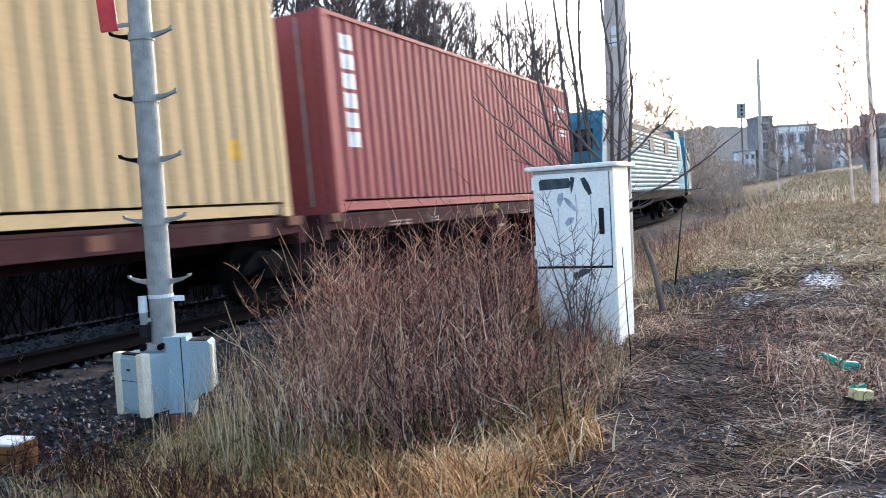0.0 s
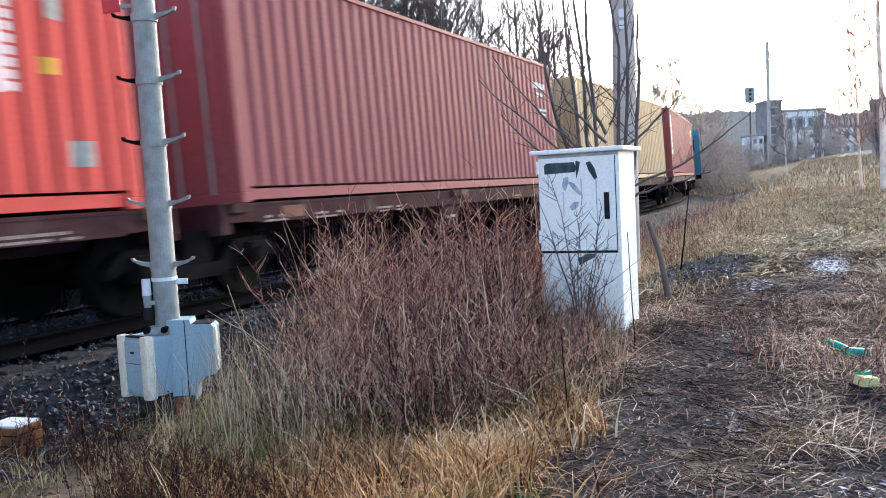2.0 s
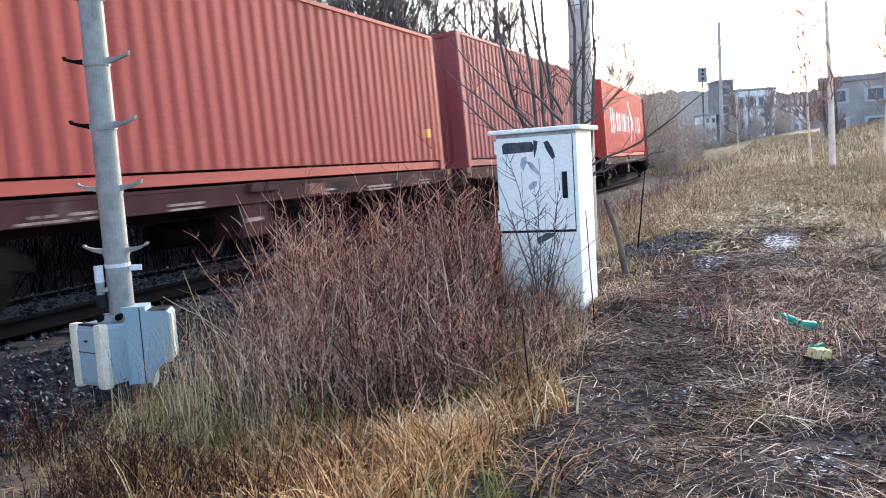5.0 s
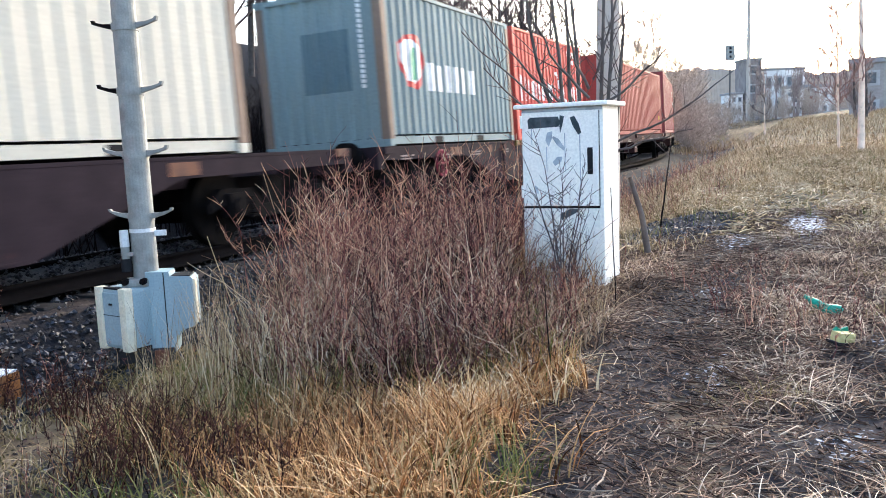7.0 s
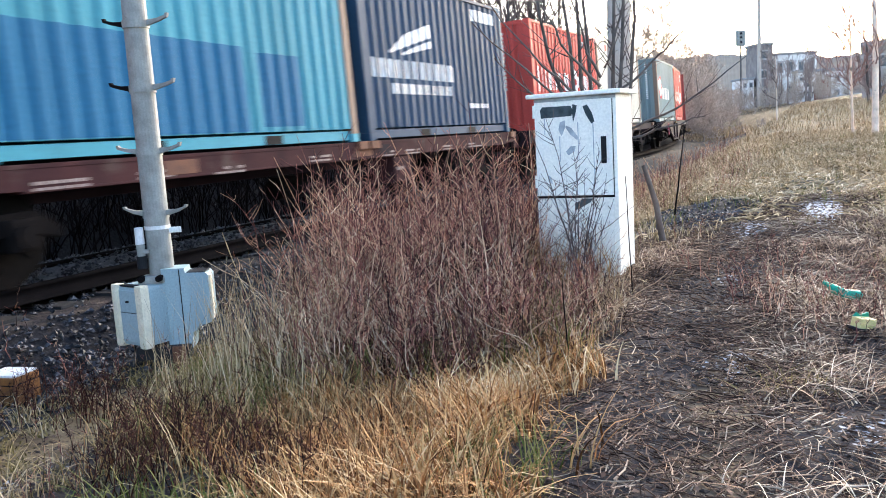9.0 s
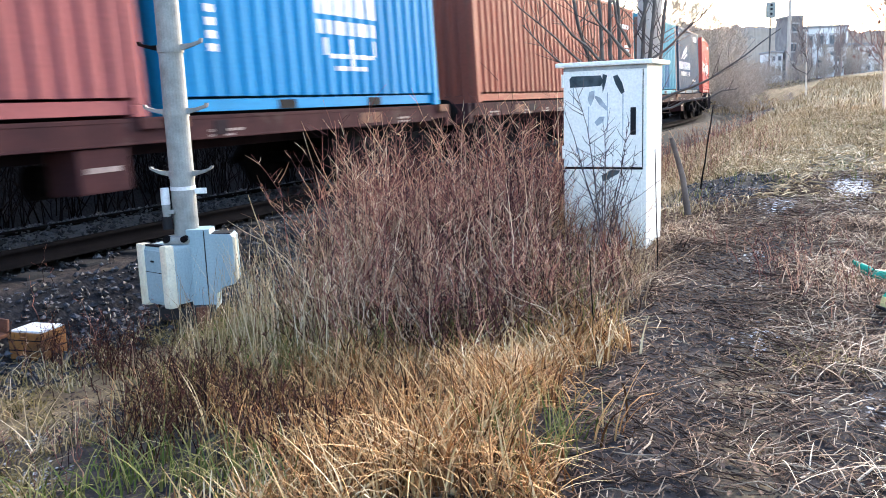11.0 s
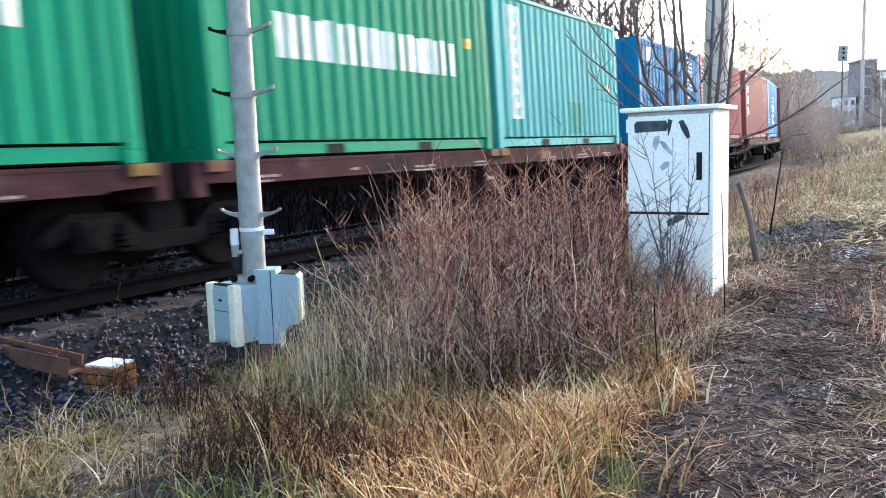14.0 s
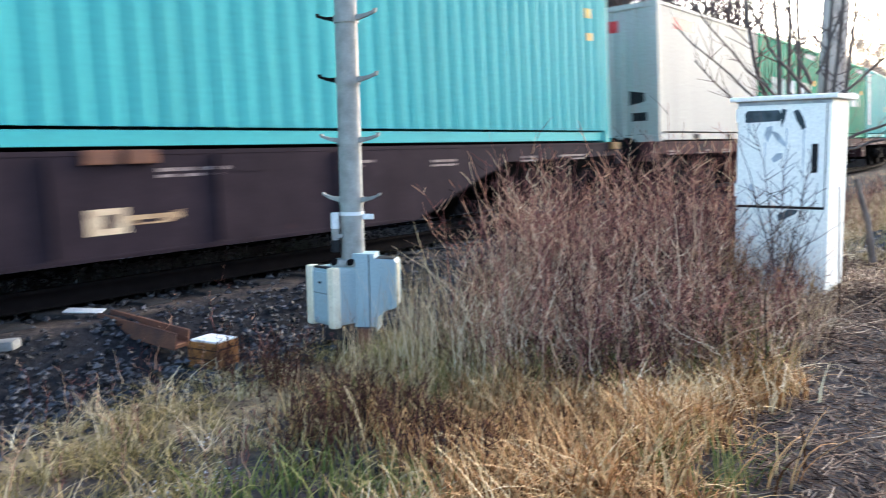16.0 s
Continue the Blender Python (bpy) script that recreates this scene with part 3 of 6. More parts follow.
def strokes(x, z, w, h, count, seed=1, thick=0.34):
    """Plain upright bars in pairs of uneven spacing."""
    g = random.Random(seed)
    p, out = w / count, []
    for i in range(count):
        a, b = x + i * p, x + (i + 0.84) * p
        t = p * thick * g.uniform(0.75, 1.1)
        k = g.uniform(0.9, 1.0)
        out += [(a, a + t, z, z + h, z, z + h), (b - t, b, z, z + h * k, z, z + h * k)]
    return out


def column(x, ztop, size, count, fill=0.7, wide=1.0):
    """Plain bars one under another."""
    return [(x, x + size * wide, ztop - (i + fill) * size * 1.15, ztop - i * size * 1.15, ztop - (i + fill) * size * 1.15, ztop - i * size * 1.15) for i in range(count)]


def shape(points_low, points_high):
    """Columns between a lower and an upper line of the same x."""
    return [(a[0], b[0], a[1], c[1], b[1], d[1]) for a, b, c, d in zip(points_low, points_low[1:], points_high, points_high[1:])]


def container(u_left, feet, high, paint, label, marks=(), end_marks=(), pockets=True, doors=False, posts=None, deep=0.03):
    """A shipping container; u_left: where its rear end stands at the start. Its wall at y = -1.219 faces the path."""
    L, H, W = (12.192 if feet == 40 else 6.058), (2.896 if high else 2.591), 2.438
    ob = thing("shipping_container", label, "shipping container", group="containers on the train")
    h2, w2 = L / 2, W / 2
    rail0, z0, z1 = 0.16, 0.188, H - 0.065
    side = corrugation(L - 0.32, deep=deep)
    for sgn in (-1, 1):
        bm = wall_bm(side, z0, z1)
        part("side_panel", bm, paint, ob, m=pose(0, sgn * (w2 - 0.018), 0, 0, 0, 0 if sgn < 0 else 180))
        part("bottom_rail", box(-h2 + 0.17, h2 - 0.17, -0.03, 0.03, 0.028, rail0, 0.006), paint, ob, m=pose(0, sgn * (w2 - 0.075), 0))
        # near-black strip behind the rail gap, coloured for its shadow line
        part("rail_gap_shade", box(-h2 + 0.17, h2 - 0.17, -0.03, 0.03, rail0 - 0.012, rail0 - 0.002), M_DARK, ob, m=pose(0, sgn * (w2 - 0.105), 0))
        part("top_rail", box(-h2 + 0.17, h2 - 0.17, -0.03, 0.03, H - 0.065, H - 0.005, 0.006), paint, ob, m=pose(0, sgn * (w2 - 0.03), 0))
    end = corrugation(W - 0.32, 0.25, 0.04)
    for sgn in (-1, 1):
        m = pose(sgn * (h2 - 0.03), 0, 0, 0, 0, -90 if sgn < 0 else 90)
        if doors and sgn < 0:
            for k in (-1, 1):
                door = part("door", box(min(0, k * (w2 - 0.17)) + 0.006, max(0, k * (w2 - 0.17)) - 0.006, -0.02, 0.02, 0.14, H - 0.1, 0.008), paint, ob, m=m)
                for q in (0.3, 0.8):
                    part("lock_rod", cyl((k * q, -0.05, 0.12), (k * q, -0.05, H - 0.08), 0.018, seg=8), M_GALV, door)
        else:
            part("end_panel", wall_bm(end, 0.14, H - 0.1), paint, ob, m=m)
        part("end_sill", box(-w2 + 0.17, w2 - 0.17, -0.02, 0.05, 0.0, 0.14, 0.006), paint, ob, m=m)
        part("end_header", box(-w2 + 0.17, w2 - 0.17, -0.02, 0.05, H - 0.1, H - 0.005, 0.006), paint, ob, m=m)
        for sy in (-1, 1):
            x0, x1 = sorted((sgn * h2, sgn * (h2 - 0.16)))
            y0, y1 = sorted((sy * w2, sy * (w2 - 0.16)))
            part("corner_post", box(x0, x1, y0, y1, 0.118, H - 0.118, 0.012), posts or paint, ob)
            for zz in (0, H - 0.118):
                x0, x1 = sorted((sgn * (h2 + 0.002), sgn * (h2 - 0.178)))
                y0, y1 = sorted((sy * (w2 + 0.002), sy * (w2 - 0.162)))
                part("corner_casting", box(x0, x1, y0, y1, zz, zz + 0.118, 0.01), paint, ob)
    roof = [(-h2 + 0.16, 0.0)] + [(x, 0.0 if i % 4 in (0, 3) else 0.02) for i, (x, d) in enumerate(corrugation(L - 0.32)[1:-1])] + [(h2 - 0.16, 0.0)]
    rb = bmesh.new()
    lo = [rb.verts.new((x, -w2 + 0.05, H - 0.01 - d)) for x, d in roof]
    hi = [rb.verts.new((x, w2 - 0.05, H - 0.01 - d)) for x, d in roof]
    for i in range(len(roof) - 1):
        rb.faces.new((lo[i], lo[i + 1], hi[i + 1], hi[i]))
    part("roof", rb, paint, ob)
    part("floor", box(-h2 + 0.05, h2 - 0.05, -w2 + 0.07, w2 - 0.07, 0.03, 0.15), M_WAGOND, ob)
    if pockets and feet == 20:
        for px in (-1.03, 1.03):
            # a dark plate takes the place of the shade inside the pocket
            part("fork_pocket", box(px - 0.18, px + 0.18, -w2 + 0.041, -w2 + 0.07, 0.032, 0.14, 0.002), M_DARK, ob, "dark fork pocket")
    for pts, m, group in ((side, pose(0, -(w2 - 0.018), 0), marks), (end, pose(-(h2 - 0.03), 0, 0, 0, 0, -90), end_marks)):
        for nm, mt, cols in group:
            if nm in ("number_marking", "weight_marking", "strip_marking"):
                tagged(part(nm, follow(pts, cols, 0.007), mt, ob, m=m), kind="stuff")
            elif nm in ("name_bars", "red_bars", "sticker", "label_plate", "vent", "repainted_band"):
                for c in cols:
                    part("bar" if nm.endswith("bars") else nm, follow(pts, [c]), mt, ob, m=m)
            else:
                part(nm, follow(pts, cols, {"emblem_field": 0.006, "emblem_stroke": 0.008}.get(nm, 0.004)), mt, ob, m=m)
    TRAIN.append((ob, u_left + h2, CBOT))
    return ob


def wheelset():
    """One axle with its two wheels; the axle lies along y."""
    bm = bmesh.new()
    for sy in (-1, 1):
        cyl((0, sy * 0.69, 0), (0, sy * 0.82, 0), 0.455, 0.455, 28, bm)
        cyl((0, sy * 0.66, 0), (0, sy * 0.69, 0), 0.48, 0.48, 28, bm)
        for i in range(5):
            a = i * 2 * math.pi / 5
            cyl((0.27 * math.cos(a), sy * 0.82, 0.27 * math.sin(a)), (0.27 * math.cos(a), sy * 0.835, 0.27 * math.sin(a)), 0.06, 0.04, 8, bm)
    cyl((0, -1.0, 0), (0, 1.0, 0), 0.085, 0.085, 12, bm)
    me = bpy.data.meshes.new("wheelset")
    bm.to_mesh(me)
    bm.free()
    return me


WHEELSET = wheelset()
WHEELS = []


def bogie_meshes():
    out = {}
    bm = prism([(-1.35, 0.50), (-1.1, 0.68), (-0.55, 0.66), (-0.3, 0.44), (0.3, 0.44), (0.55, 0.66), (1.1, 0.68), (1.35, 0.50), (1.35, 0.40), (1.0, 0.50), (0.6, 0.46), (0.38, 0.28), (-0.38, 0.28), (-0.6, 0.46), (-1.0, 0.50), (-1.35, 0.40)], -0.06, 0.06)
    out["side_frame"] = bm
    b2 = box(-0.15, 0.15, -0.12, 0.10, 0.33, 0.62, 0.03)
    cyl((0, -0.16, 0.46), (0, -0.1, 0.46), 0.1, 0.1, 12, b2)
    out["axle_box"] = b2
    b3 = bmesh.new()
    for k in range(5):
        cyl((0, 0, 0.30 + k * 0.055), (0, 0, 0.335 + k * 0.055), 0.085, 0.085, 12, b3)
    out["spring"] = b3
    out["bolster"] = box(-0.22, 0.22, -1.0, 1.0, 0.42, 0.80, 0.03)
    out["brake_beam"] = box(-0.05, 0.05, -0.95, 0.95, 0.25, 0.37, 0.01)
    res = {}
    for k, b in out.items():
        me = bpy.data.meshes.new(k)
        b.to_mesh(me)
        b.free()
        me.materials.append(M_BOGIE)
        res[k] = me
    return res


BOGIE = bogie_meshes()


def bogie(parent, x):
    b = hang("bogie", BOGIE["bolster"], M_BOGIE, parent, "grimy two-axle bogie blackened for underframe shade", m=pose(x, 0, 0))
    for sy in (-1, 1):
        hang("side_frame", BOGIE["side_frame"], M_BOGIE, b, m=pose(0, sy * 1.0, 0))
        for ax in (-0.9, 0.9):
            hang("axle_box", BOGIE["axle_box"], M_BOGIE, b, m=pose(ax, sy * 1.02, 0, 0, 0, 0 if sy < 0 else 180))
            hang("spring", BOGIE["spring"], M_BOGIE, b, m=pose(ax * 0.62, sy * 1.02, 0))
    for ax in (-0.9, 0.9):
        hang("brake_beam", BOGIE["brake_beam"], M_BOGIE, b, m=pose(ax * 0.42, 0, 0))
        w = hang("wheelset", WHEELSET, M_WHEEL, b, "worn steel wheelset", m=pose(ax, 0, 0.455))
        WHEELS.append((w, ax))


def wagon(u_left, L, paint, label, belly=False, rear_end=True, front_end=True, bogies=(), seed=1, ring=None, tool=False):
    """The frame of a container flat; x runs from its rear to its front."""
    g = random.Random(seed)
    ob = thing("container_wagon", label, "rail wagon", group="wagons of the train")
    h2, top = L / 2, CBOT - 0.02
    for sy in (-1, 1):
        if belly:
            out = [(-h2, top), (h2, top), (h2, top - 0.20), (h2 - 3.6, top - 0.23), (h2 - 4.4, top - 0.47), (h2 - 5.6, top - 0.86), (-h2 + 5.6, top - 0.86), (-h2 + 4.4, top - 0.47), (-h2 + 3.6, top - 0.23), (-h2, top - 0.20)]
        else:
            out = [(-h2, top), (h2, top), (h2, top - 0.19), (h2 - 0.6, top - 0.215), (-h2 + 0.6, top - 0.215), (-h2, top - 0.20)]
        part("side_sill", prism(out, -0.035, 0.035), paint, ob, m=pose(0, sy * 1.16, 0))
        part("sill_flange", box(-h2, h2, -0.07, 0.07, top - 0.03, top + 0.012, 0.006), paint, ob, m=pose(0, sy * 1.13, 0))
        part("sill_flange", box(-h2 + (5.7 if belly else 0.7), h2 - (5.7 if belly else 0.7), -0.07, 0.07, top - (0.845 if belly else 0.24), top - (0.82 if belly else 0.215), 0.006), paint, ob, m=pose(0, sy * 1.13, 0))
        if belly:
            x = -h2 + 5.7
            while x < h2 - 5.6:
                part("web_stiffener", box(x - 0.015, x + 0.015, -0.06, 0.02, top - 0.8, top - 0.04), paint, ob, m=pose(0, sy * 1.19 if sy > 0 else -1.19, 0))
                x += 1.55
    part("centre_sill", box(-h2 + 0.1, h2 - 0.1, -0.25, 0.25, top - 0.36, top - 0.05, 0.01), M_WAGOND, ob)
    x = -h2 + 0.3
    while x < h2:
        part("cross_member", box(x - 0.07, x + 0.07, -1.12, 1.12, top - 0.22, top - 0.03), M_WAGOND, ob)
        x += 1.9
    for sgn, yes in ((-1, rear_end), (1, front_end)):
        part("end_beam", box(min(sgn * h2, sgn * (h2 - 0.16)), max(sgn * h2, sgn * (h2 - 0.16)), -1.2, 1.2, top - 0.34, top + 0.02, 0.015), paint, ob)
        if yes:
            for sy in (-1, 1):
                b = part("buffer", cyl((sgn * h2, sy * 0.88, top - 0.12), (sgn * (h2 + 0.34), sy * 0.88, top - 0.12), 0.11, 0.09, 14), M_BOGIE, ob, "greasy sprung buffer")
                part("buffer_plate", cyl((sgn * (h2 + 0.34), sy * 0.88, top - 0.12), (sgn * (h2 + 0.38), sy * 0.88, top - 0.12), 0.23, 0.2, 20), M_BOGIE, b)
            part("coupling_hook", box(min(sgn * h2, sgn * (h2 + 0.3)), max(sgn * h2, sgn * (h2 + 0.3)), -0.05, 0.05, top - 0.22, top - 0.06, 0.02), M_BOGIE, ob)
            st = part("footstep", box(-0.22, 0.22, -0.14, 0.10, 0.42, 0.46, 0.006), M_BOGIE, ob, m=pose(sgn * (h2 - 0.45), -1.14, 0))
            part("step_hanger", box(-0.22, -0.19, -0.02, 0.02, 0.44, top - 0.2), M_BOGIE, st)
            part("step_hanger", box(0.19, 0.22, -0.02, 0.02, 0.44, top - 0.2), M_BOGIE, st)
            part("step_tread", box(-0.2, 0.2, -0.08, 0.08, 0.66, 0.69), M_BOGIE, st)
    cols = []
    x = -h2 + 0.8
    while x < h2 - 1.2:
        w = g.uniform(0.25, 0.9)
        z = top - g.uniform(0.16, 0.2)
        if g.random() < 0.7:
            q = x
            while q < x + w:
                e = q + g.uniform(0.05, 0.16)
                for lo, hi in ((0.0, 0.03), (-0.05, -0.025)):
                    if g.random() < 0.8:
                        cols.append((q, e, z + lo, z + hi, z + lo, z + hi))
                q = e + 0.02
        x += w + g.uniform(0.5, 1.6)
    part("stencil_marking", follow([(-h2, 0), (h2, 0)], cols), mat("faded_stencil", (0.30, 0.24, 0.225), (0.16, 0.12, 0.115), rough=0.7, scale=9) if "faded_stencil" not in bpy.data.materials else bpy.data.materials["faded_stencil"], ob, m=pose(0, -1.197, 0))["kind"] = "stuff"
    for x in (-h2 + 0.3, h2 - 0.3, -0.16, 0.2):
        part("container_spigot", box(x - 0.14, x + 0.14, -1.25, -1.12, top - 0.10, top + 0.016, 0.01), g.choice((paint, M_RUST, M_RUST, M_OCHRE)), ob)
    for i in range(3):
        x = g.uniform(-h2 + 1, h2 - 1)
        part("sill_patch", box(x - g.uniform(0.08, 0.35), x + g.uniform(0.08, 0.35), -1.2015, -1.196, top - 0.2, top - 0.05), g.choice((M_RUST, M_WAGOND, M_RUST)), ob, "rust patch")
    if not belly:
        ex = -0.15 if rear_end else g.uniform(-1.5, 1.5)
        bw, bd = (0.66, 0.92) if seed == 14 else (0.3, 0.66)
        eb = part("equipment_box", box(-bw, bw, -1.17, -0.75, top - bd, top - 0.25, 0.02), M_WAGON, ob, "brown equipment box under the sill", m=pose(ex, 0, 0))
        for z in (0.42, 0.62, 0.78)[:3 if seed == 14 else 1]:
            part("label_bar", box(-bw * 0.75, g.uniform(0.0, bw * 0.75), -1.176, -1.168, top - z - 0.05, top - z), bpy.data.materials["faded_stencil"], eb)
        part("brake_reservoir", cyl((-0.5, 0.2, 0.5), (0.5, 0.2, 0.5), 0.18, seg=16), M_BOGIE, ob)
    if ring:
        rr = ring[2]
        rp = np.array([[(rr * math.cos(a), 0, rr * math.sin(a)) for a in np.linspace(0, 2 * math.pi, 21)]])
        V, F = tubes(rp, np.full((1, 21), 0.022), 6)
        hw = hang("brake_wheel", mesh_np("brake_wheel", V, F), ring[1], ob, "painted hand brake wheel", m=pose(ring[0], -1.27, top - ring[3]))
        part("spoke", box(-rr, rr, -0.01, 0.01, -0.015, 0.015), ring[1], hw)
        part("spoke", box(-0.015, 0.015, -0.01, 0.01, -rr, rr), ring[1], hw)
        part("spindle", cyl((0, 0, 0), (0, 0.09, 0), 0.025, seg=8), M_BOGIE, hw)
    if tool:
        for x0, x1, z0, z1 in ((-0.30, 0.04, 0.61, 0.66), (-0.30, 0.04, 0.45, 0.50), (-0.30, -0.17, 0.50, 0.61), (-0.05, 0.04, 0.50, 0.61)):
            part("tan_marking", box(x0, x1, -1.199, -1.194, top - z1, top - z0), M_MARKT, ob)
        for x0, x1, z0, z1 in ((0.05, 0.5, 0.52, 0.56), (0.08, 0.46, 0.585, 0.60), (0.06, 0.12, 0.56, 0.585), (0.36, 0.52, 0.56, 0.585), (0.5, 0.56, 0.50, 0.57)):
            part("tan_marking", box(x0, x1, -1.199, -1.194, top - z1, top - z0), M_TAN, ob)
    for x in bogies:
        bogie(ob, x)
    TRAIN.append((ob, u_left + h2, 0.0))
    return ob


def bird(x, z, k=1.0):
    """A white soaring shape made of plain areas."""
    lo = [(0.0, 0.75), (0.25, 0.62), (0.55, 0.18), (0.9, 0.02), (1.1, -0.05), (1.35, -0.30), (1.75, -0.62)]
    hi = [(0.0, 0.80), (0.25, 0.80), (0.55, 0.52), (0.9, 0.30), (1.1, 0.22), (1.35, -0.16), (1.75, -0.58)]
    a = shape([(x + p * k, z + q * k) for p, q in lo], [(x + p * k, z + q * k) for p, q in hi])
    lo = [(0.35, -0.75), (0.55, -0.55), (0.8, -0.28), (1.0, -0.15)]
    hi = [(0.35, -0.70), (0.55, -0.12), (0.8, 0.06), (1.0, 0.12)]
    return a + shape([(x + p * k, z + q * k) for p, q in lo], [(x + p * k, z + q * k) for p, q in hi])


def shift(cols, lift=0.0):
    return [(a, b, c + lift, d + lift, e + lift, f + lift) for a, b, c, d, e, f in cols]


def stickers(L, H):
    """Small plates near a container's front end."""
    e = L / 2 - 0.45
    return [("number_marking", M_MARK, bars(e - 1.0, H - 0.62, 0.9, 0.13, 9, 0.6) + bars(e - 0.7, H - 0.82, 0.5, 0.10, 4, 0.6)),
            ("weight_marking", M_MARK, [b for i in range(2) for b in bars(e - 0.62, H - 1.15 - i * 0.11, 0.5, 0.06, 5, 0.7)]),
            ("caution_sticker", M_MARKY, [(e - 0.25, e - 0.05, 0.62, 0.78, 0.62, 0.78)])]


RED_BROWN = paint_mat("red_brown_container_paint", (0.30, 0.083, 0.082), 0.82, 0.7)
RED_BROWN2 = paint_mat("faded_maroon_container_paint", (0.275, 0.085, 0.085), 0.85, 0.6)
ORANGE_RED = paint_mat("faded_orange_red_paint", (0.36, 0.082, 0.066), 0.82, 0.7)
BROWN_RED = paint_mat("dull_brown_red_paint", (0.27, 0.075, 0.05), 0.75, 0.5)
MUSTARD = paint_mat("sand_yellow_paint", (0.52, 0.37, 0.195), 0.85, 0.6)
RED = paint_mat("bright_red_paint", (0.58, 0.085, 0.066), 0.85, 0.8)
GREYGREEN = paint_mat("grey_green_paint", (0.20, 0.265, 0.275), 0.75, 0.5)
OFFWHITE = paint_mat("off_white_paint", (0.54, 0.51, 0.43), 0.85, 0.65)
SEAGREEN = paint_mat("sea_green_repair_paint", (0.03, 0.235, 0.185), 0.85, 0.7)
SLATE = paint_mat("slate_panel_paint", (0.11, 0.165, 0.185), 0.85, 0.6)
PALEGREY = paint_mat("pale_grey_white_paint", (0.40, 0.385, 0.35), 0.85, 0.65)
RUSTY = paint_mat("rust_streaked_post_paint", (0.24, 0.17, 0.13), 0.6, 0.1)
NAVY = paint_mat("navy_grey_paint", (0.022, 0.058, 0.112), 0.8, 0.8)
SKYB = paint_mat("faded_turquoise_blue_paint", (0.065, 0.28, 0.36), 0.8, 0.6)
PATCHB = paint_mat("deep_blue_repair_paint", (0.02, 0.13, 0.25), 0.9, 0.9)
BLUE = paint_mat("strong_blue_paint", (0.008, 0.16, 0.32), 0.8, 0.75)
COBALT = paint_mat("cobalt_blue_paint", (0.008, 0.21, 0.44), 0.85, 0.8)
TEAL = paint_mat("pale_teal_paint", (0.055, 0.325, 0.31), 0.82, 0.75)
TURQ = paint_mat("turquoise_paint", (0.058, 0.34, 0.345), 0.88, 0.85)
GREEN = paint_mat("bright_green_paint", (0.008, 0.22, 0.115), 0.85, 0.85)


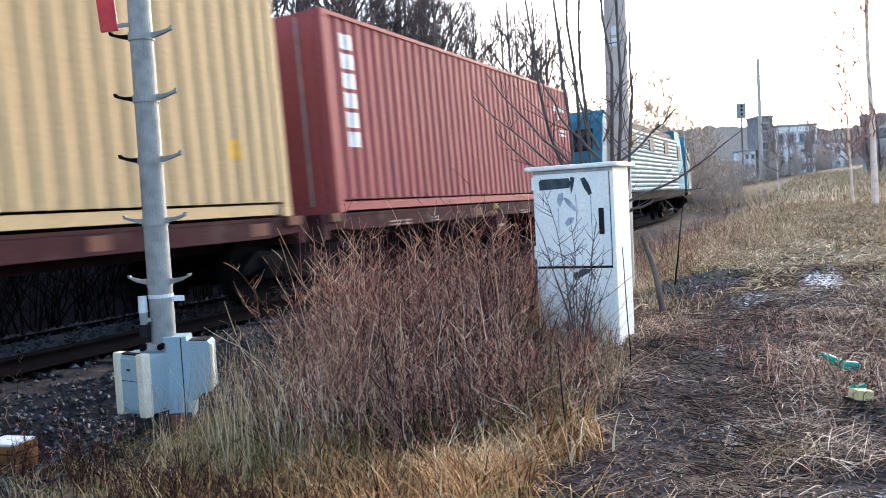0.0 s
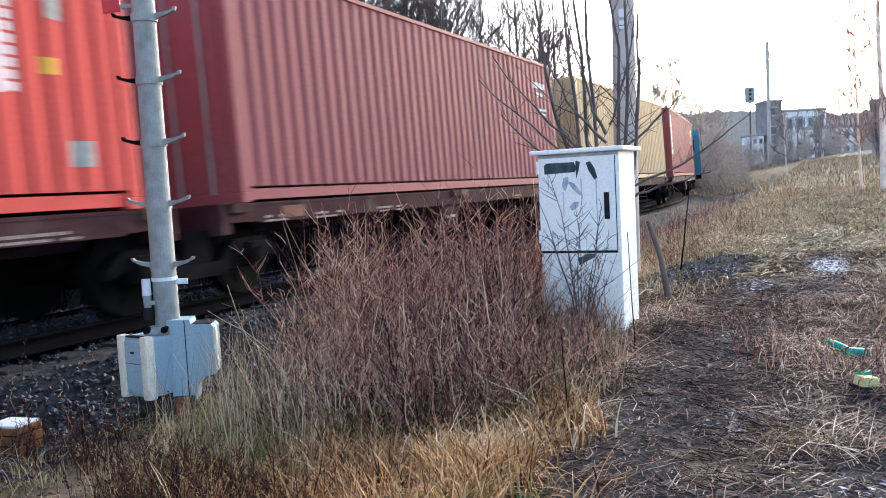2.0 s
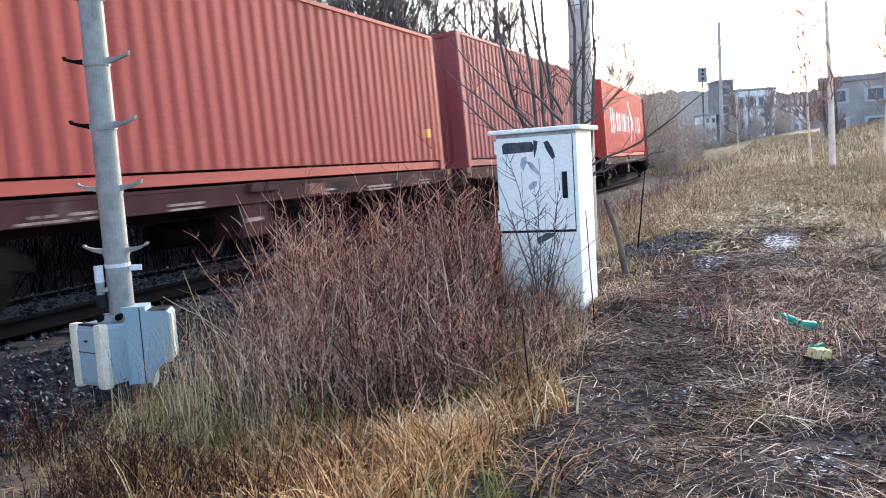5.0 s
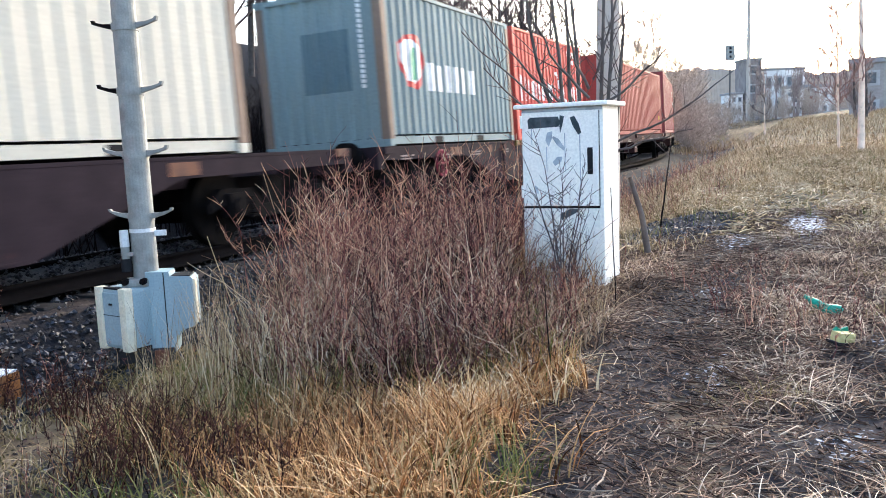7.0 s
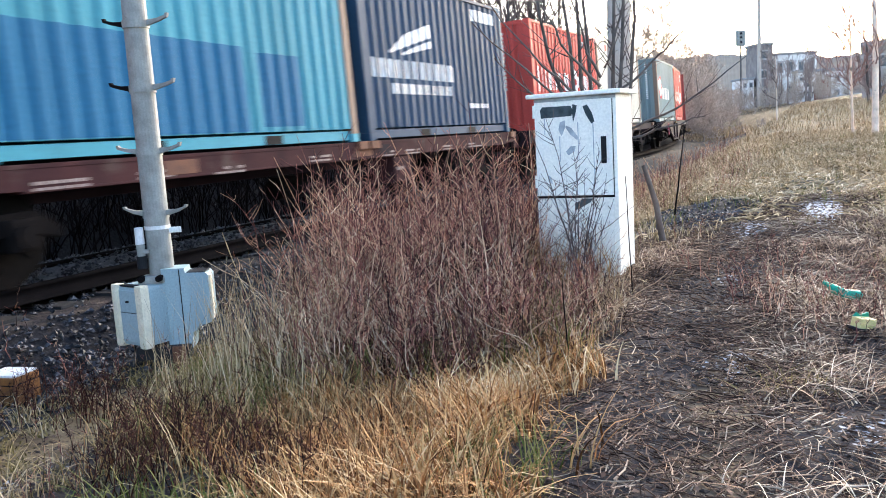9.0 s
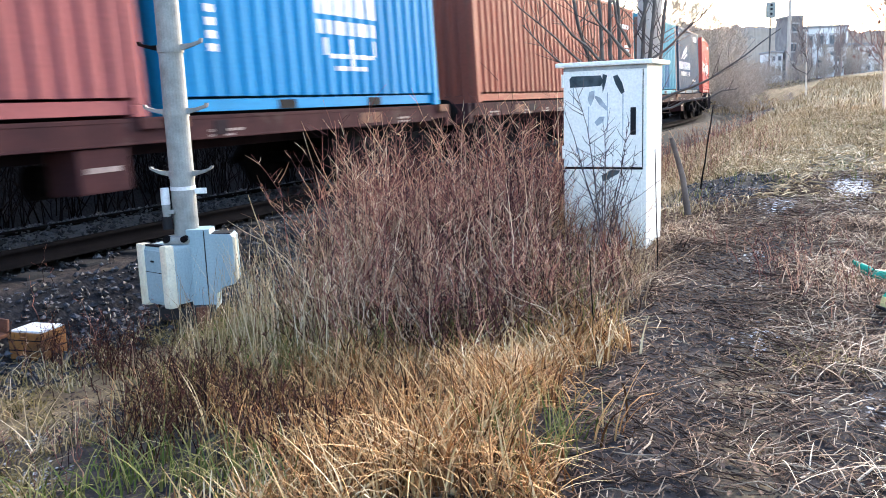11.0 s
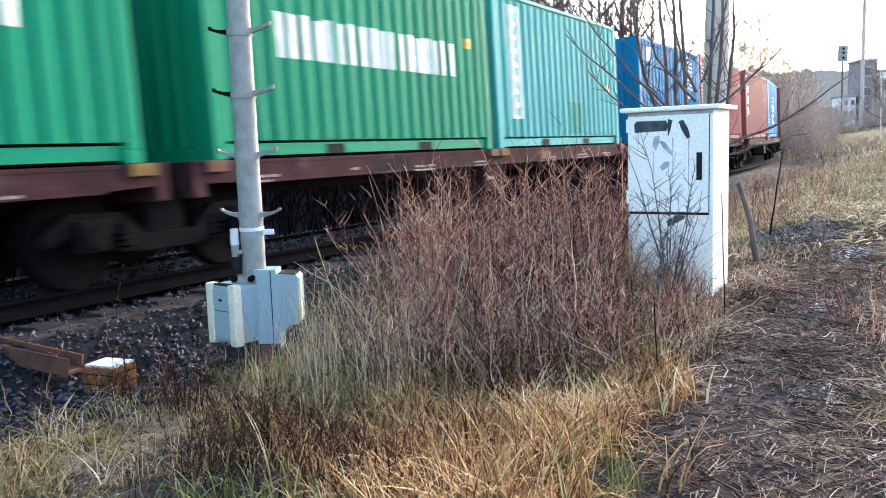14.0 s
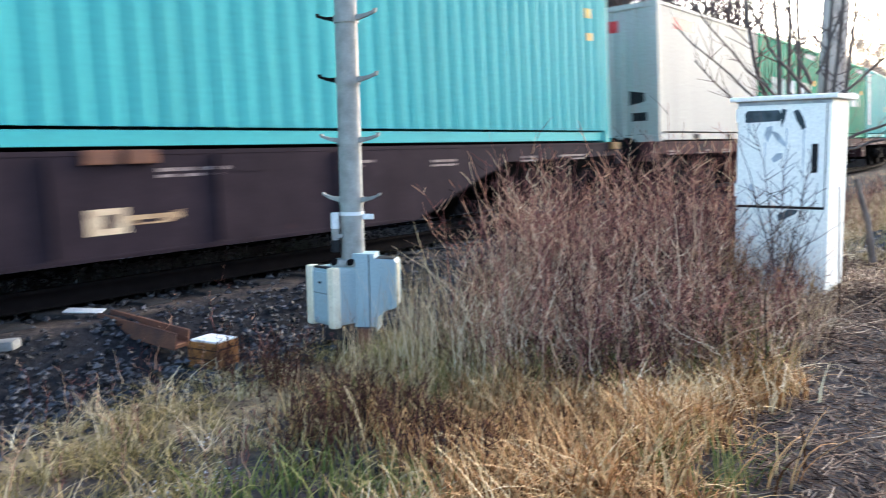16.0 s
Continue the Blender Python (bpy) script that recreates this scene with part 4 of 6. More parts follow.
def build_train():
    H9, H8 = 2.896, 2.591
    colm = [("number_marking", M_MARK, column(-0.15, 2.3, 0.09, 12))]
    # forty-foot boxes on articulated pairs
    container(9.72, 40, True, RED_BROWN, "red-brown corrugated steel shipping container, forty feet long",
              [("name_bars", M_MARK, column(-5.62, 2.62, 0.25, 6, 0.78, 1.5))] + stickers(12.19, H9), [("number_marking", M_MARK, bars(-0.2, 2.1, 0.8, 0.12, 5)), ("sticker", M_MARKY, [(0.35, 0.8, 0.55, 0.9, 0.55, 0.9)])], doors=True)
    container(-3.6, 40, True, MUSTARD, "sand-yellow corrugated steel shipping container with dark emblem",
              [("emblem", M_MARKD, shape([(-1.35, 1.45), (-1.05, 1.45)], [(-1.35, 2.3), (-1.05, 2.34)]) + shape([(-0.75, 1.42), (-0.45, 1.42)], [(-0.75, 2.26), (-0.45, 2.26)]) + shape([(-0.15, 1.42), (0.15, 1.42)], [(-0.15, 2.2), (0.15, 2.24)]) + [(-1.45, 0.4, 1.36, 1.5, 1.36, 1.5), (-1.05, -0.15, 2.1, 2.3, 2.08, 2.26)] + shape([(-1.1, 0.6), (-0.45, 0.6)], [(-1.1, 1.25), (-0.45, 1.25)]) + shape([(-0.2, 0.6), (0.4, 0.6)], [(-0.2, 1.25), (0.4, 1.25)])),
               ("number_marking", M_MARKD, column(-5.38, 2.5, 0.125, 14, 0.8, 1.15) + column(-5.08, 2.3, 0.1, 9, 0.75)), ("sticker", M_MARKY, [(5.0, 5.2, 0.7, 0.95, 0.7, 0.95)])])
    container(-17.9, 40, True, RED_BROWN2, "maroon corrugated steel shipping container, forty feet long", stickers(12.19, H9), colm, doors=True)
    hs = lambda x, w, z, h, k: (("name_bars", M_MARK, strokes(x, z - h * 0.12, w * 0.105, h * 1.3, 1, 3, 0.26) + strokes(x + w * 0.115, z, w * 0.465, h, 6, 4, 0.26) + strokes(x + w * 0.8, z, w * 0.2, h, 3, 5, 0.24)), ("soaring_bird", M_MARK, bird(x + w * 0.56, z + h * 0.5, k * 0.76)))
    container(-31.64, 40, True, RED, "bright red corrugated shipping container with white lettering bars and bird",
              [*hs(-4.4, 9.2, 1.05, 0.76, 1.6), ("number_marking", M_MARK, column(4.75, 2.6, 0.09, 15, 0.75)), ("label_plate", M_GALV, [(5.3, 5.58, 0.42, 0.66, 0.42, 0.66), (5.2, 5.38, 1.75, 1.95, 1.75, 1.95)]), ("sticker", M_MARKY, [(5.1, 5.26, 1.25, 1.4, 1.25, 1.4)])], colm)
    container(-45.6, 40, True, RED_BROWN, "red-brown corrugated steel shipping container, forty feet long", stickers(12.19, H9), colm)
    container(-59.16, 40, False, ORANGE_RED, "faded orange-red corrugated shipping container, forty feet long", stickers(12.19, H9)[2:], [("number_marking", M_MARK, column(0.35, 2.35, 0.075, 20))])
    # twenty-foot boxes
    container(-67.3, 20, False, RED, "bright red twenty-foot container with white lettering bars and bird", [*hs(-2.6, 5.2, 0.97, 0.46, 0.92), ("number_marking", M_MARK, bars(1.6, 2.25, 0.9, 0.14, 7) + bars(1.95, 2.05, 0.3, 0.12, 2))], colm)
    container(-73.66, 20, False, GREYGREEN, "grey-green twenty-foot container with round emblem and rusty posts",
              [("name_bars", M_MARK, strokes(-1.35, 0.95, 2.3, 0.5, 3, 9, 0.36)), ("emblem", M_MARKR, shape([(-2.45, 1.35), (-2.2, 1.0), (-1.8, 0.95), (-1.6, 1.1), (-1.5, 1.4)], [(-2.45, 1.7), (-2.2, 1.85), (-1.8, 1.9), (-1.6, 1.8), (-1.5, 1.55)])), ("emblem_field", M_MARK, shift(shape([(-2.4, 1.45), (-2.2, 1.1), (-1.85, 1.05), (-1.62, 1.25)], [(-2.4, 1.68), (-2.2, 1.78), (-1.85, 1.8), (-1.62, 1.65)]))), ("emblem_stroke", M_MARKG, shape([(-2.05, 1.1), (-1.95, 1.1), (-1.8, 1.12)], [(-2.05, 1.55), (-1.95, 1.7), (-1.8, 1.66)])), ],
              [("dark_panel", SLATE, [(-0.35, 0.55, 0.95, 1.95, 0.95, 1.95)]), ("number_marking", M_MARK, column(0.75, 2.4, 0.07, 18))], posts=RUSTY)
    container(-83.42, 20, False, OFFWHITE, "dirty off-white twenty-foot container with rust streaks", [("red_bars", M_MARKR, bars(-1.9, 2.3, 1.3, 0.2, 4))], colm, posts=RUSTY, deep=0.009)
    container(-89.65, 20, False, RED, "bright red twenty-foot container with white lettering bars and bird", [*hs(-2.6, 5.2, 0.97, 0.46, 0.92), ("number_marking", M_MARK, bars(1.6, 2.25, 0.9, 0.14, 7))], [("number_marking", M_MARK, column(0.45, 2.35, 0.08, 15))])
    container(-97.59, 20, False, NAVY, "navy blue twenty-foot container with white lettering bars",
              [("name_bars", M_MARK, strokes(-2.7, 0.97, 3.1, 0.3, 11, 7, 0.33) + strokes(-2.1, 0.72, 2.3, 0.17, 12, 8, 0.33) + bars(1.0, 0.5, 0.95, 0.09, 12, 0.7) + bars(1.4, 2.2, 1.3, 0.22, 6, 0.8)),
               ("emblem", M_MARK, shape([(-2.1, 1.36), (-1.5, 1.5), (-0.5, 1.72)], [(-2.1, 1.4), (-1.5, 1.7), (-0.5, 1.95)]) + shape([(-1.7, 1.34), (-1.1, 1.44), (-0.5, 1.54)], [(-1.7, 1.37), (-1.1, 1.53), (-0.5, 1.66)]))])
    container(-104.0, 20, False, SKYB, "turquoise-blue twenty-foot container with darker blue repainted band",
              [("repainted_band", PATCHB, [(-2.85, 0.6, 0.2, 1.25, 0.2, 1.2), (0.85, 1.75, 0.25, 1.15, 0.25, 1.15)])], posts=RUSTY)
    container(-117.0, 40, False, BROWN_RED, "dull brown-red corrugated container, forty feet long", stickers(12.19, H8), colm)
    container(-124.66, 20, False, COBALT, "blue twenty-foot container with white round emblem bars",
              [("emblem", M_MARK, bars(-0.3, 1.22, 1.6, 0.34, 5, 0.8) + bars(-0.25, 0.97, 1.5, 0.18, 8, 0.7) + [(-0.05, 1.05, 0.66, 0.72, 0.66, 0.72), (0.1, 0.9, 0.5, 0.56, 0.5, 0.56), (0.0, 1.0, 1.68, 1.74, 1.68, 1.74), (0.2, 0.8, 1.84, 1.9, 1.84, 1.9), (-0.15, -0.08, 0.7, 0.92, 0.7, 0.92), (1.08, 1.15, 0.7, 0.92, 0.7, 0.92), (0.46, 0.53, 0.5, 0.92, 0.5, 0.92)]), ("number_marking", M_MARK, column(-2.35, 2.4, 0.12, 13, 0.6))])
    for u, pm in ((-131.02, RED_BROWN2), (-137.96, RED_BROWN)):
        container(u, 20, False, pm, "maroon twenty-foot container with white lettering bars", [("name_bars", M_MARK, column(-2.42, 2.05, 0.36, 3, 0.7, 0.85)), ("number_marking", M_MARK, column(-2.72, 2.4, 0.1, 14, 0.6) + column(2.0, 2.4, 0.08, 10, 0.6)), ("sticker", M_MARKY, [(2.25, 2.4, 1.55, 1.7, 1.55, 1.7)])], colm)
    container(-144.2, 20, False, BLUE, "strong blue twenty-foot container with small white labels",
              [("number_marking", M_MARK, column(1.75, 2.45, 0.11, 10, 0.6) + column(2.05, 2.3, 0.11, 7, 0.6)), ("label_plate", M_MARK, [(-2.3, -1.95, 2.05, 2.4, 2.05, 2.4), (-2.0, -1.65, 0.2, 0.36, 0.2, 0.36)]), ("green_sticker", M_MARKG, [(2.05, 2.2, 1.9, 2.05, 1.9, 2.05)])], [("number_marking", M_MARK, column(0.1, 2.45, 0.08, 20))])
    container(-151.97, 20, False, TEAL, "pale teal twenty-foot container with a white name strip",
              [("name_strip", M_MARK, [(-2.4, -2.03, 0.5, 2.42, 0.5, 2.42)]), ("strip_marking", M_MARKG, column(-2.31, 2.3, 0.2, 8, 0.6)), ("patch", SEAGREEN, [(0.2, 0.85, 0.25, 0.85, 0.25, 0.85)]), ("sticker", M_MARKY, [(2.4, 2.55, 1.1, 1.3, 1.1, 1.3)])])
    for u in (-158.3, -165.24):
        container(u, 20, False, GREEN, "bright green twenty-foot container with bold white lettering bars", [("name_bars", M_MARK, strokes(-1.95, 1.1, 4.0, 0.5, 9, 6, 0.35)), ("sticker", M_MARKY, [(2.35, 2.5, 1.55, 1.7, 1.55, 1.7)]), ("number_marking", M_MARK, bars(1.3, 2.3, 1.2, 0.14, 9, 0.6))])
    container(-171.55, 20, False, PALEGREY, "off-white twenty-foot container with black vents", [("red_bars", M_MARKR, bars(-2.2, 2.15, 1.1, 0.22, 4))],
              [("red_bars", M_MARKR, bars(-0.6, 2.1, 1.1, 0.22, 4)), ("vent", M_BLACK, [(0.66, 0.96, 0.40, 0.56, 0.40, 0.56), (0.60, 0.92, 0.70, 0.98, 0.76, 0.92)])], deep=0.008)
    container(-185.85, 40, False, TURQ, "clean turquoise corrugated container, forty feet long", [("sticker", M_MARKY, [(5.45, 5.6, 1.6, 1.72, 1.6, 1.72), (5.42, 5.55, 1.95, 2.1, 1.95, 2.1)])])
    # frames
    flat = "low brown container flat wagon with stencilled sills"
    deep = "dark brown container wagon with deep fish-belly sills"
    k = 0
    for u0, u1, belly, rear, front in ((9.3, 22.4, 0, 0, 1), (-4.1, 8.9, 0, 1, 0), (-18.3, -5.3, 0, 0, 1), (-32.1, -19.0, 0, 1, 0), (-46.0, -33.0, 0, 0, 1), (-59.7, -46.6, 0, 1, 0), (-74.1, -60.4, 1, 1, 1), (-90.2, -74.95, 1, 1, 1),
                                       (-104.3, -91.1, 0, 0, 1), (-117.4, -104.75, 0, 1, 0), (-131.4, -118.2, 0, 0, 1), (-144.6, -131.6, 0, 1, 0), (-158.6, -145.5, 0, 0, 1), (-171.9, -158.9, 0, 1, 0), (-192.0, -173.2, 1, 1, 1)):
        L = u1 - u0
        b = [-L / 2 + 1.7 if rear else -L / 2 - 0.2] + ([L / 2 - 1.7] if front else [])
        k += 1
        wagon(u0, L, M_WAGOND if belly else M_WAGON, deep if belly else flat, bool(belly), bool(rear), bool(front), b, k, {7: (-4.58, M_WHEELRED, 0.23, 0.33), 12: (-1.05, M_OCHRE, 0.19, 0.2), 14: (-1.0, M_RUST, 0.17, 0.22)}.get(k), k == 15)


build_train()


def locomotive(u_left, label):
    """A box-bodied locomotive with ribbed grey sides and dark grey-blue cabs."""
    L, h2 = 15.5, 7.75
    body_paint = paint_mat("ribbed_grey_side", (0.17, 0.24, 0.25), 0.8, 0.7) if "ribbed_grey_side" not in bpy.data.materials else bpy.data.materials["ribbed_grey_side"]
    cab_paint = paint_mat("blue_cab_paint", (0.05, 0.19, 0.25), 0.8, 0.8) if "blue_cab_paint" not in bpy.data.materials else bpy.data.materials["blue_cab_paint"]
    ob = thing("locomotive", label, "locomotive", group="locomotives of the train")
    for sy in (-1, 1):
        pts = []
        z, i = 1.15, 0
        while z < 3.25:
            pts += [(z, 0.0), (z + 0.05, 0.03), (z + 0.10, 0.03), (z + 0.14, 0.0)]
            z += 0.155
        bm = bmesh.new()
        a = [bm.verts.new((-h2 + 2.0, sy * (1.48 + d), zz)) for zz, d in pts]
        b = [bm.verts.new((h2 - 2.0, sy * (1.48 + d), zz)) for zz, d in pts]
        for q in range(len(pts) - 1):
            bm.faces.new((a[q], b[q], b[q + 1], a[q + 1]))
        part("ribbed_side", bm, body_paint, ob, "pale grey ribbed steel side")
        for wx in (-3.2, 0.0, 3.2):
            part("side_window", box(wx - 0.45, wx + 0.45, sy * 1.50 - 0.03, sy * 1.50 + 0.03, 2.65, 3.15, 0.02), M_BLACK, ob)
    roof = [(-1.5, 3.2), (-1.35, 3.55), (-0.9, 3.8), (0.9, 3.8), (1.35, 3.55), (1.5, 3.2)]
    bm = prism(roof, -h2 + 1.5, h2 - 1.5)
    part("roof", bm, M_WAGOND, ob, "dark curved roof", m=pose(0, 0, 0, 0, 0, 90))
    part("frame_beam", box(-h2, h2, -1.45, 1.45, 0.85, 1.15, 0.03), M_BOGIE, ob)
    for sg in (-1, 1):
        out = [(sg * (h2 - 2.0), 1.15), (sg * h2, 1.15), (sg * h2, 2.2), (sg * (h2 - 0.45), 3.4), (sg * (h2 - 0.8), 3.7), (sg * (h2 - 2.0), 3.75)]
        cab = part("cab", prism(out, -1.47, 1.47), cab_paint, ob, "dark grey-blue cab")
        for wy in (-0.68, 0.68):
            part("windscreen", box(-0.02, 0.02, wy - 0.5, wy + 0.5, -0.35, 0.35, 0.01), M_BLACK, cab, m=pose(sg * (h2 - 0.21), 0, 2.8, 0, -sg * 20, 0))
            part("headlight", cyl((sg * h2, wy, 1.5), (sg * (h2 + 0.05), wy, 1.5), 0.12, seg=14), M_CREAM, cab)
        for sy in (-1, 1):
            part("cab_window", box(-0.35, 0.35, -0.02, 0.02, 2.45, 3.1, 0.02), M_BLACK, cab, m=pose(sg * (h2 - 1.15), sy * 1.475, 0))
            bf = part("buffer", cyl((sg * h2, sy * 0.88, 1.0), (sg * (h2 + 0.5), sy * 0.88, 1.0), 0.12, 0.1, 12), M_BOGIE, ob)
            part("buffer_plate", cyl((sg * (h2 + 0.5), sy * 0.88, 1.0), (sg * (h2 + 0.54), sy * 0.88, 1.0), 0.25, 0.23, 16), M_BOGIE, bf)
    for x in (-4.3, 4.3):
        bogie(ob, x)
    TRAIN.append((ob, u_left + h2, 0.0))


locomotive(23.9, "electric locomotive with ribbed grey sides and dark grey-blue cab")
locomotive(40.6, "electric locomotive with ribbed grey sides and dark grey-blue cab")


# ---------------------------------------------------------------- trackside things
def signal_pole():
    x, y = -2.572, 6.351
    ob = thing("steel_pole", "grey galvanised steel pole with climbing pegs and base box", "pole", pose(x, y, 0))
    bm = cyl((0, 0, 0.35), (0, 0, 5.2), 0.098, 0.082, 24)
    part("shaft", bm, M_GALV, ob, smooth=False)
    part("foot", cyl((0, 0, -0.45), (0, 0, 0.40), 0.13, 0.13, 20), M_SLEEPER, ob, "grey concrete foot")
    z = 0.96
    while z < 5.0:
        for sg in (-1, 1):
            bright = z < 1.0
            arm = [(0.085 * sg, 0), (0.20 * sg, 0.03), (0.275 * sg, 0.055 if not bright else 0.065), (0.285 * sg, 0.085), (0.262 * sg, 0.085), (0.255 * sg, 0.07), (0.18 * sg, 0.052), (0.085 * sg, 0.05)]
            # upper left pegs are coloured near-black for the shade on their undersides
            part("climbing_peg", prism(arm, -0.014, 0.014), M_BOGIE if sg < 0 and z > 1.6 else M_GALV, ob, m=pose(0, 0, z, 0, 0, -12))
        part("collar", cyl((0, 0, z - 0.01), (0, 0, z + 0.05), 0.101, 0.101, 20), M_GALV, ob)
        z += 0.487
    part("tape_band", cyl((0, 0, 0.86), (0, 0, 0.89), 0.1, 0.1, 20), M_MARK, ob, "pinkish white tape band")
    part("tape_tail", box(0.09, 0.19, -0.012, 0.0, 0.825, 0.87, 0.004), M_MARK, ob)
    sg = part("sign_plate", box(-0.07, 0.07, -0.012, 0.012, 0, 0.42, 0.006), M_MARKR, ob, "small red sign plate", m=pose(-0.235, -0.03, 2.98, 0, 0, 0) @ pose(0, 0, 0, 0, -4, 0))
    part("sign_bracket", box(0.0, 0.2, -0.008, 0.008, 0.02, 0.05), M_GALV, sg)
    # can-shaped sensor clipped to the shaft
    can = part("sensor_can", cyl((-0.118, -0.085, 0.755), (-0.118, -0.085, 0.885), 0.036, 0.034, 18), M_MARK, ob, "white capped sensor can")
    part("can_body", cyl((-0.118, -0.085, 0.66), (-0.118, -0.085, 0.755), 0.03, 0.034, 18), M_GALV, can)
    part("can_socket", cyl((-0.118, -0.085, 0.56), (-0.118, -0.085, 0.66), 0.04, 0.04, 18), M_BLACK, can)
    part("can_bracket", box(-0.13, -0.05, -0.11, -0.06, 0.68, 0.71, 0.004), M_GALV, can)
    # the box before the foot, its corner towards the path, and the stepped cover beside it
    bx = part("equipment_box", box(-0.36, 0, 0, 0.34, -0.03, 0.44, 0.03), M_BOX, ob, "blue-grey enamelled equipment box", m=pose(-0.062, -0.301, 0, 0, 0, -33.7))
    for x0 in (-0.375, -0.075):
        part("corner_strip", box(x0, x0 + 0.085, -0.02, 0.06, -0.045, 0.455, 0.022), M_CREAM, bx, "cream plastic edge strip")
    part("front_plate", box(-0.285, -0.08, -0.010, 0.01, 0.0, 0.41, 0.004), M_BOX, bx)
    part("plate_seam", box(-0.285, -0.08, -0.0125, -0.009, 0.232, 0.237), M_BLACK, bx)
    part("lock", box(-0.20, -0.165, -0.02, -0.008, 0.315, 0.33, 0.003), M_BLACK, bx)
    part("top_gasket", box(-0.28, -0.1, 0.0, 0.05, 0.438, 0.452, 0.004), M_BLACK, bx)
    b2 = part("equipment_box", prism([(0.06, -0.08), (0.25, -0.10), (0.262, 0.03), (0.295, 0.04), (0.31, 0.075), (0.41, 0.10), (0.425, 0.13), (0.425, 0.475), (0.405, 0.50), (0.245, 0.51), (0.24, 0.548), (0.06, 0.55)], -0.13, 0.08), M_BOX, ob, "blue-grey box cover with stepped outline", m=pose(-0.04, 0, 0, 0, 0, 6))
    part("cover_seam", box(0.195, 0.202, -0.134, -0.128, -0.06, 0.54), M_BLACK, b2)
    part("edge_strip", box(0.418, 0.44, -0.135, -0.06, 0.13, 0.48, 0.01), M_CREAM, b2)
    part("top_gasket", box(0.25, 0.40, -0.12, 0.05, 0.498, 0.512, 0.004), M_BLACK, b2)
    part("clamp", box(-0.15, 0.06, -0.15, 0.02, 0.44, 0.50, 0.025), M_GALV, ob)
    for q in (-0.11, 0.03):
        part("clamp_bolt", cyl((q, -0.18, 0.485), (q, -0.12, 0.485), 0.026, seg=10), M_BOGIE, ob)
    part("lower_bracket", box(-0.2, 0.22, -0.2, -0.08, -0.16, -0.06, 0.02), M_SLEEPER, ob)
    part("ground_strut", box(0.1, 0.2, -0.24, -0.20, -0.4, -0.05, 0.01), M_RUST, ob)


signal_pole()


def cabinet():
    a = 26.0
    ob = thing("utility_cabinet", "white metal trackside cabinet smeared with dark spray paint", "cabinet", pose(1.056, 6.20, 0.20, 0, 0, -a))
    w, d, h = 0.66, 0.45, 1.50        # x from -w to 0 along the front, y from 0 to d backwards
    part("body", box(-w, 0, 0, d, -0.1, h, 0.012), M_WHITE, ob)
    part("lid", box(-w - 0.05, 0.05, -0.05, d + 0.05, h, h + 0.035, 0.014), M_WHITE, ob, "white overhanging lid")
    door = part("door", box(-w + 0.01, -0.035, -0.022, -0.001, 0.735, h - 0.035, 0.006), M_WHITE, ob)
    low = part("lower_panel", box(-w + 0.012, -0.035, -0.010, -0.001, -0.05, 0.715, 0.004), M_WHITE, ob)
    part("seam", box(-w + 0.01, -0.03, -0.006, -0.0005, 0.716, 0.734), M_DARK, ob)
    part("handle_slot", box(-0.12, -0.078, -0.027, -0.0215, 0.98, 1.185, 0.004), M_BLACK, door, "black recessed handle")
    part("handle", box(-0.108, -0.09, -0.036, -0.026, 1.0, 1.16, 0.004), M_BLACK, door)
    part("door_gap", box(-0.034, -0.029, -0.004, -0.0005, 0.735, h - 0.035), M_DARK, ob)
    part("door_lip", box(-w + 0.012, -0.036, -0.034, -0.021, 0.738, 0.752, 0.003), M_WHITE, door)
    # grey strip painted on the front for the shade below the lid
    part("lid_shade_strip", box(-w + 0.005, -0.005, -0.003, -0.0005, h - 0.03, h - 0.002), M_SPRAY_SHADE, ob)
    for z in (0.85, 1.4):
        part("hinge", cyl((-w + 0.004, -0.02, z - 0.05), (-w + 0.004, -0.02, z + 0.05), 0.011, seg=8), M_WHITE, door)

    def smear(nm, out, m, lift=0.0245, par=door):
        part(nm, prism(out, -lift, -lift + 0.002), m, par)
    smear("paint_smear", [(-0.595, 1.345), (-0.345, 1.352), (-0.335, 1.395), (-0.35, 1.43), (-0.58, 1.432), (-0.6, 1.41)], M_SPRAY)
    smear("paint_smear", [(-0.335, 1.30), (-0.315, 1.36), (-0.30, 1.43), (-0.335, 1.44), (-0.34, 1.38)], M_SPRAY)
    smear("paint_smear", [(-0.19, 1.285), (-0.165, 1.30), (-0.185, 1.37), (-0.22, 1.43), (-0.255, 1.42), (-0.235, 1.36)], M_SPRAY)
    smear("paint_smear", [(-0.43, 1.20), (-0.40, 1.27), (-0.40, 1.32), (-0.44, 1.31), (-0.455, 1.25)], M_SPRAY_SHADE)
    smear("paint_smear", [(-0.39, 1.28), (-0.35, 1.26), (-0.30, 1.19), (-0.305, 1.165), (-0.36, 1.21), (-0.40, 1.27)], M_SPRAY_SHADE, 0.0252)
    smear("paint_smear", [(-0.38, 1.05), (-0.33, 1.08), (-0.32, 1.12), (-0.36, 1.12), (-0.40, 1.08)], M_SPRAY_SHADE)
    smear("paint_smear", [(-0.555, 0.85), (-0.52, 0.83), (-0.525, 0.88), (-0.55, 0.90)], M_SPRAY_SHADE)
    for x, z0, z1 in ((-0.57, 1.22, 1.345), (-0.30, 1.0, 1.30), (-0.18, 0.9, 1.29), (-0.45, 1.0, 1.2)):
        smear("paint_run", [(x, z0), (x + 0.004, z0), (x + 0.006, z1), (x - 0.002, z1)], M_SPRAY_SHADE, 0.0238)
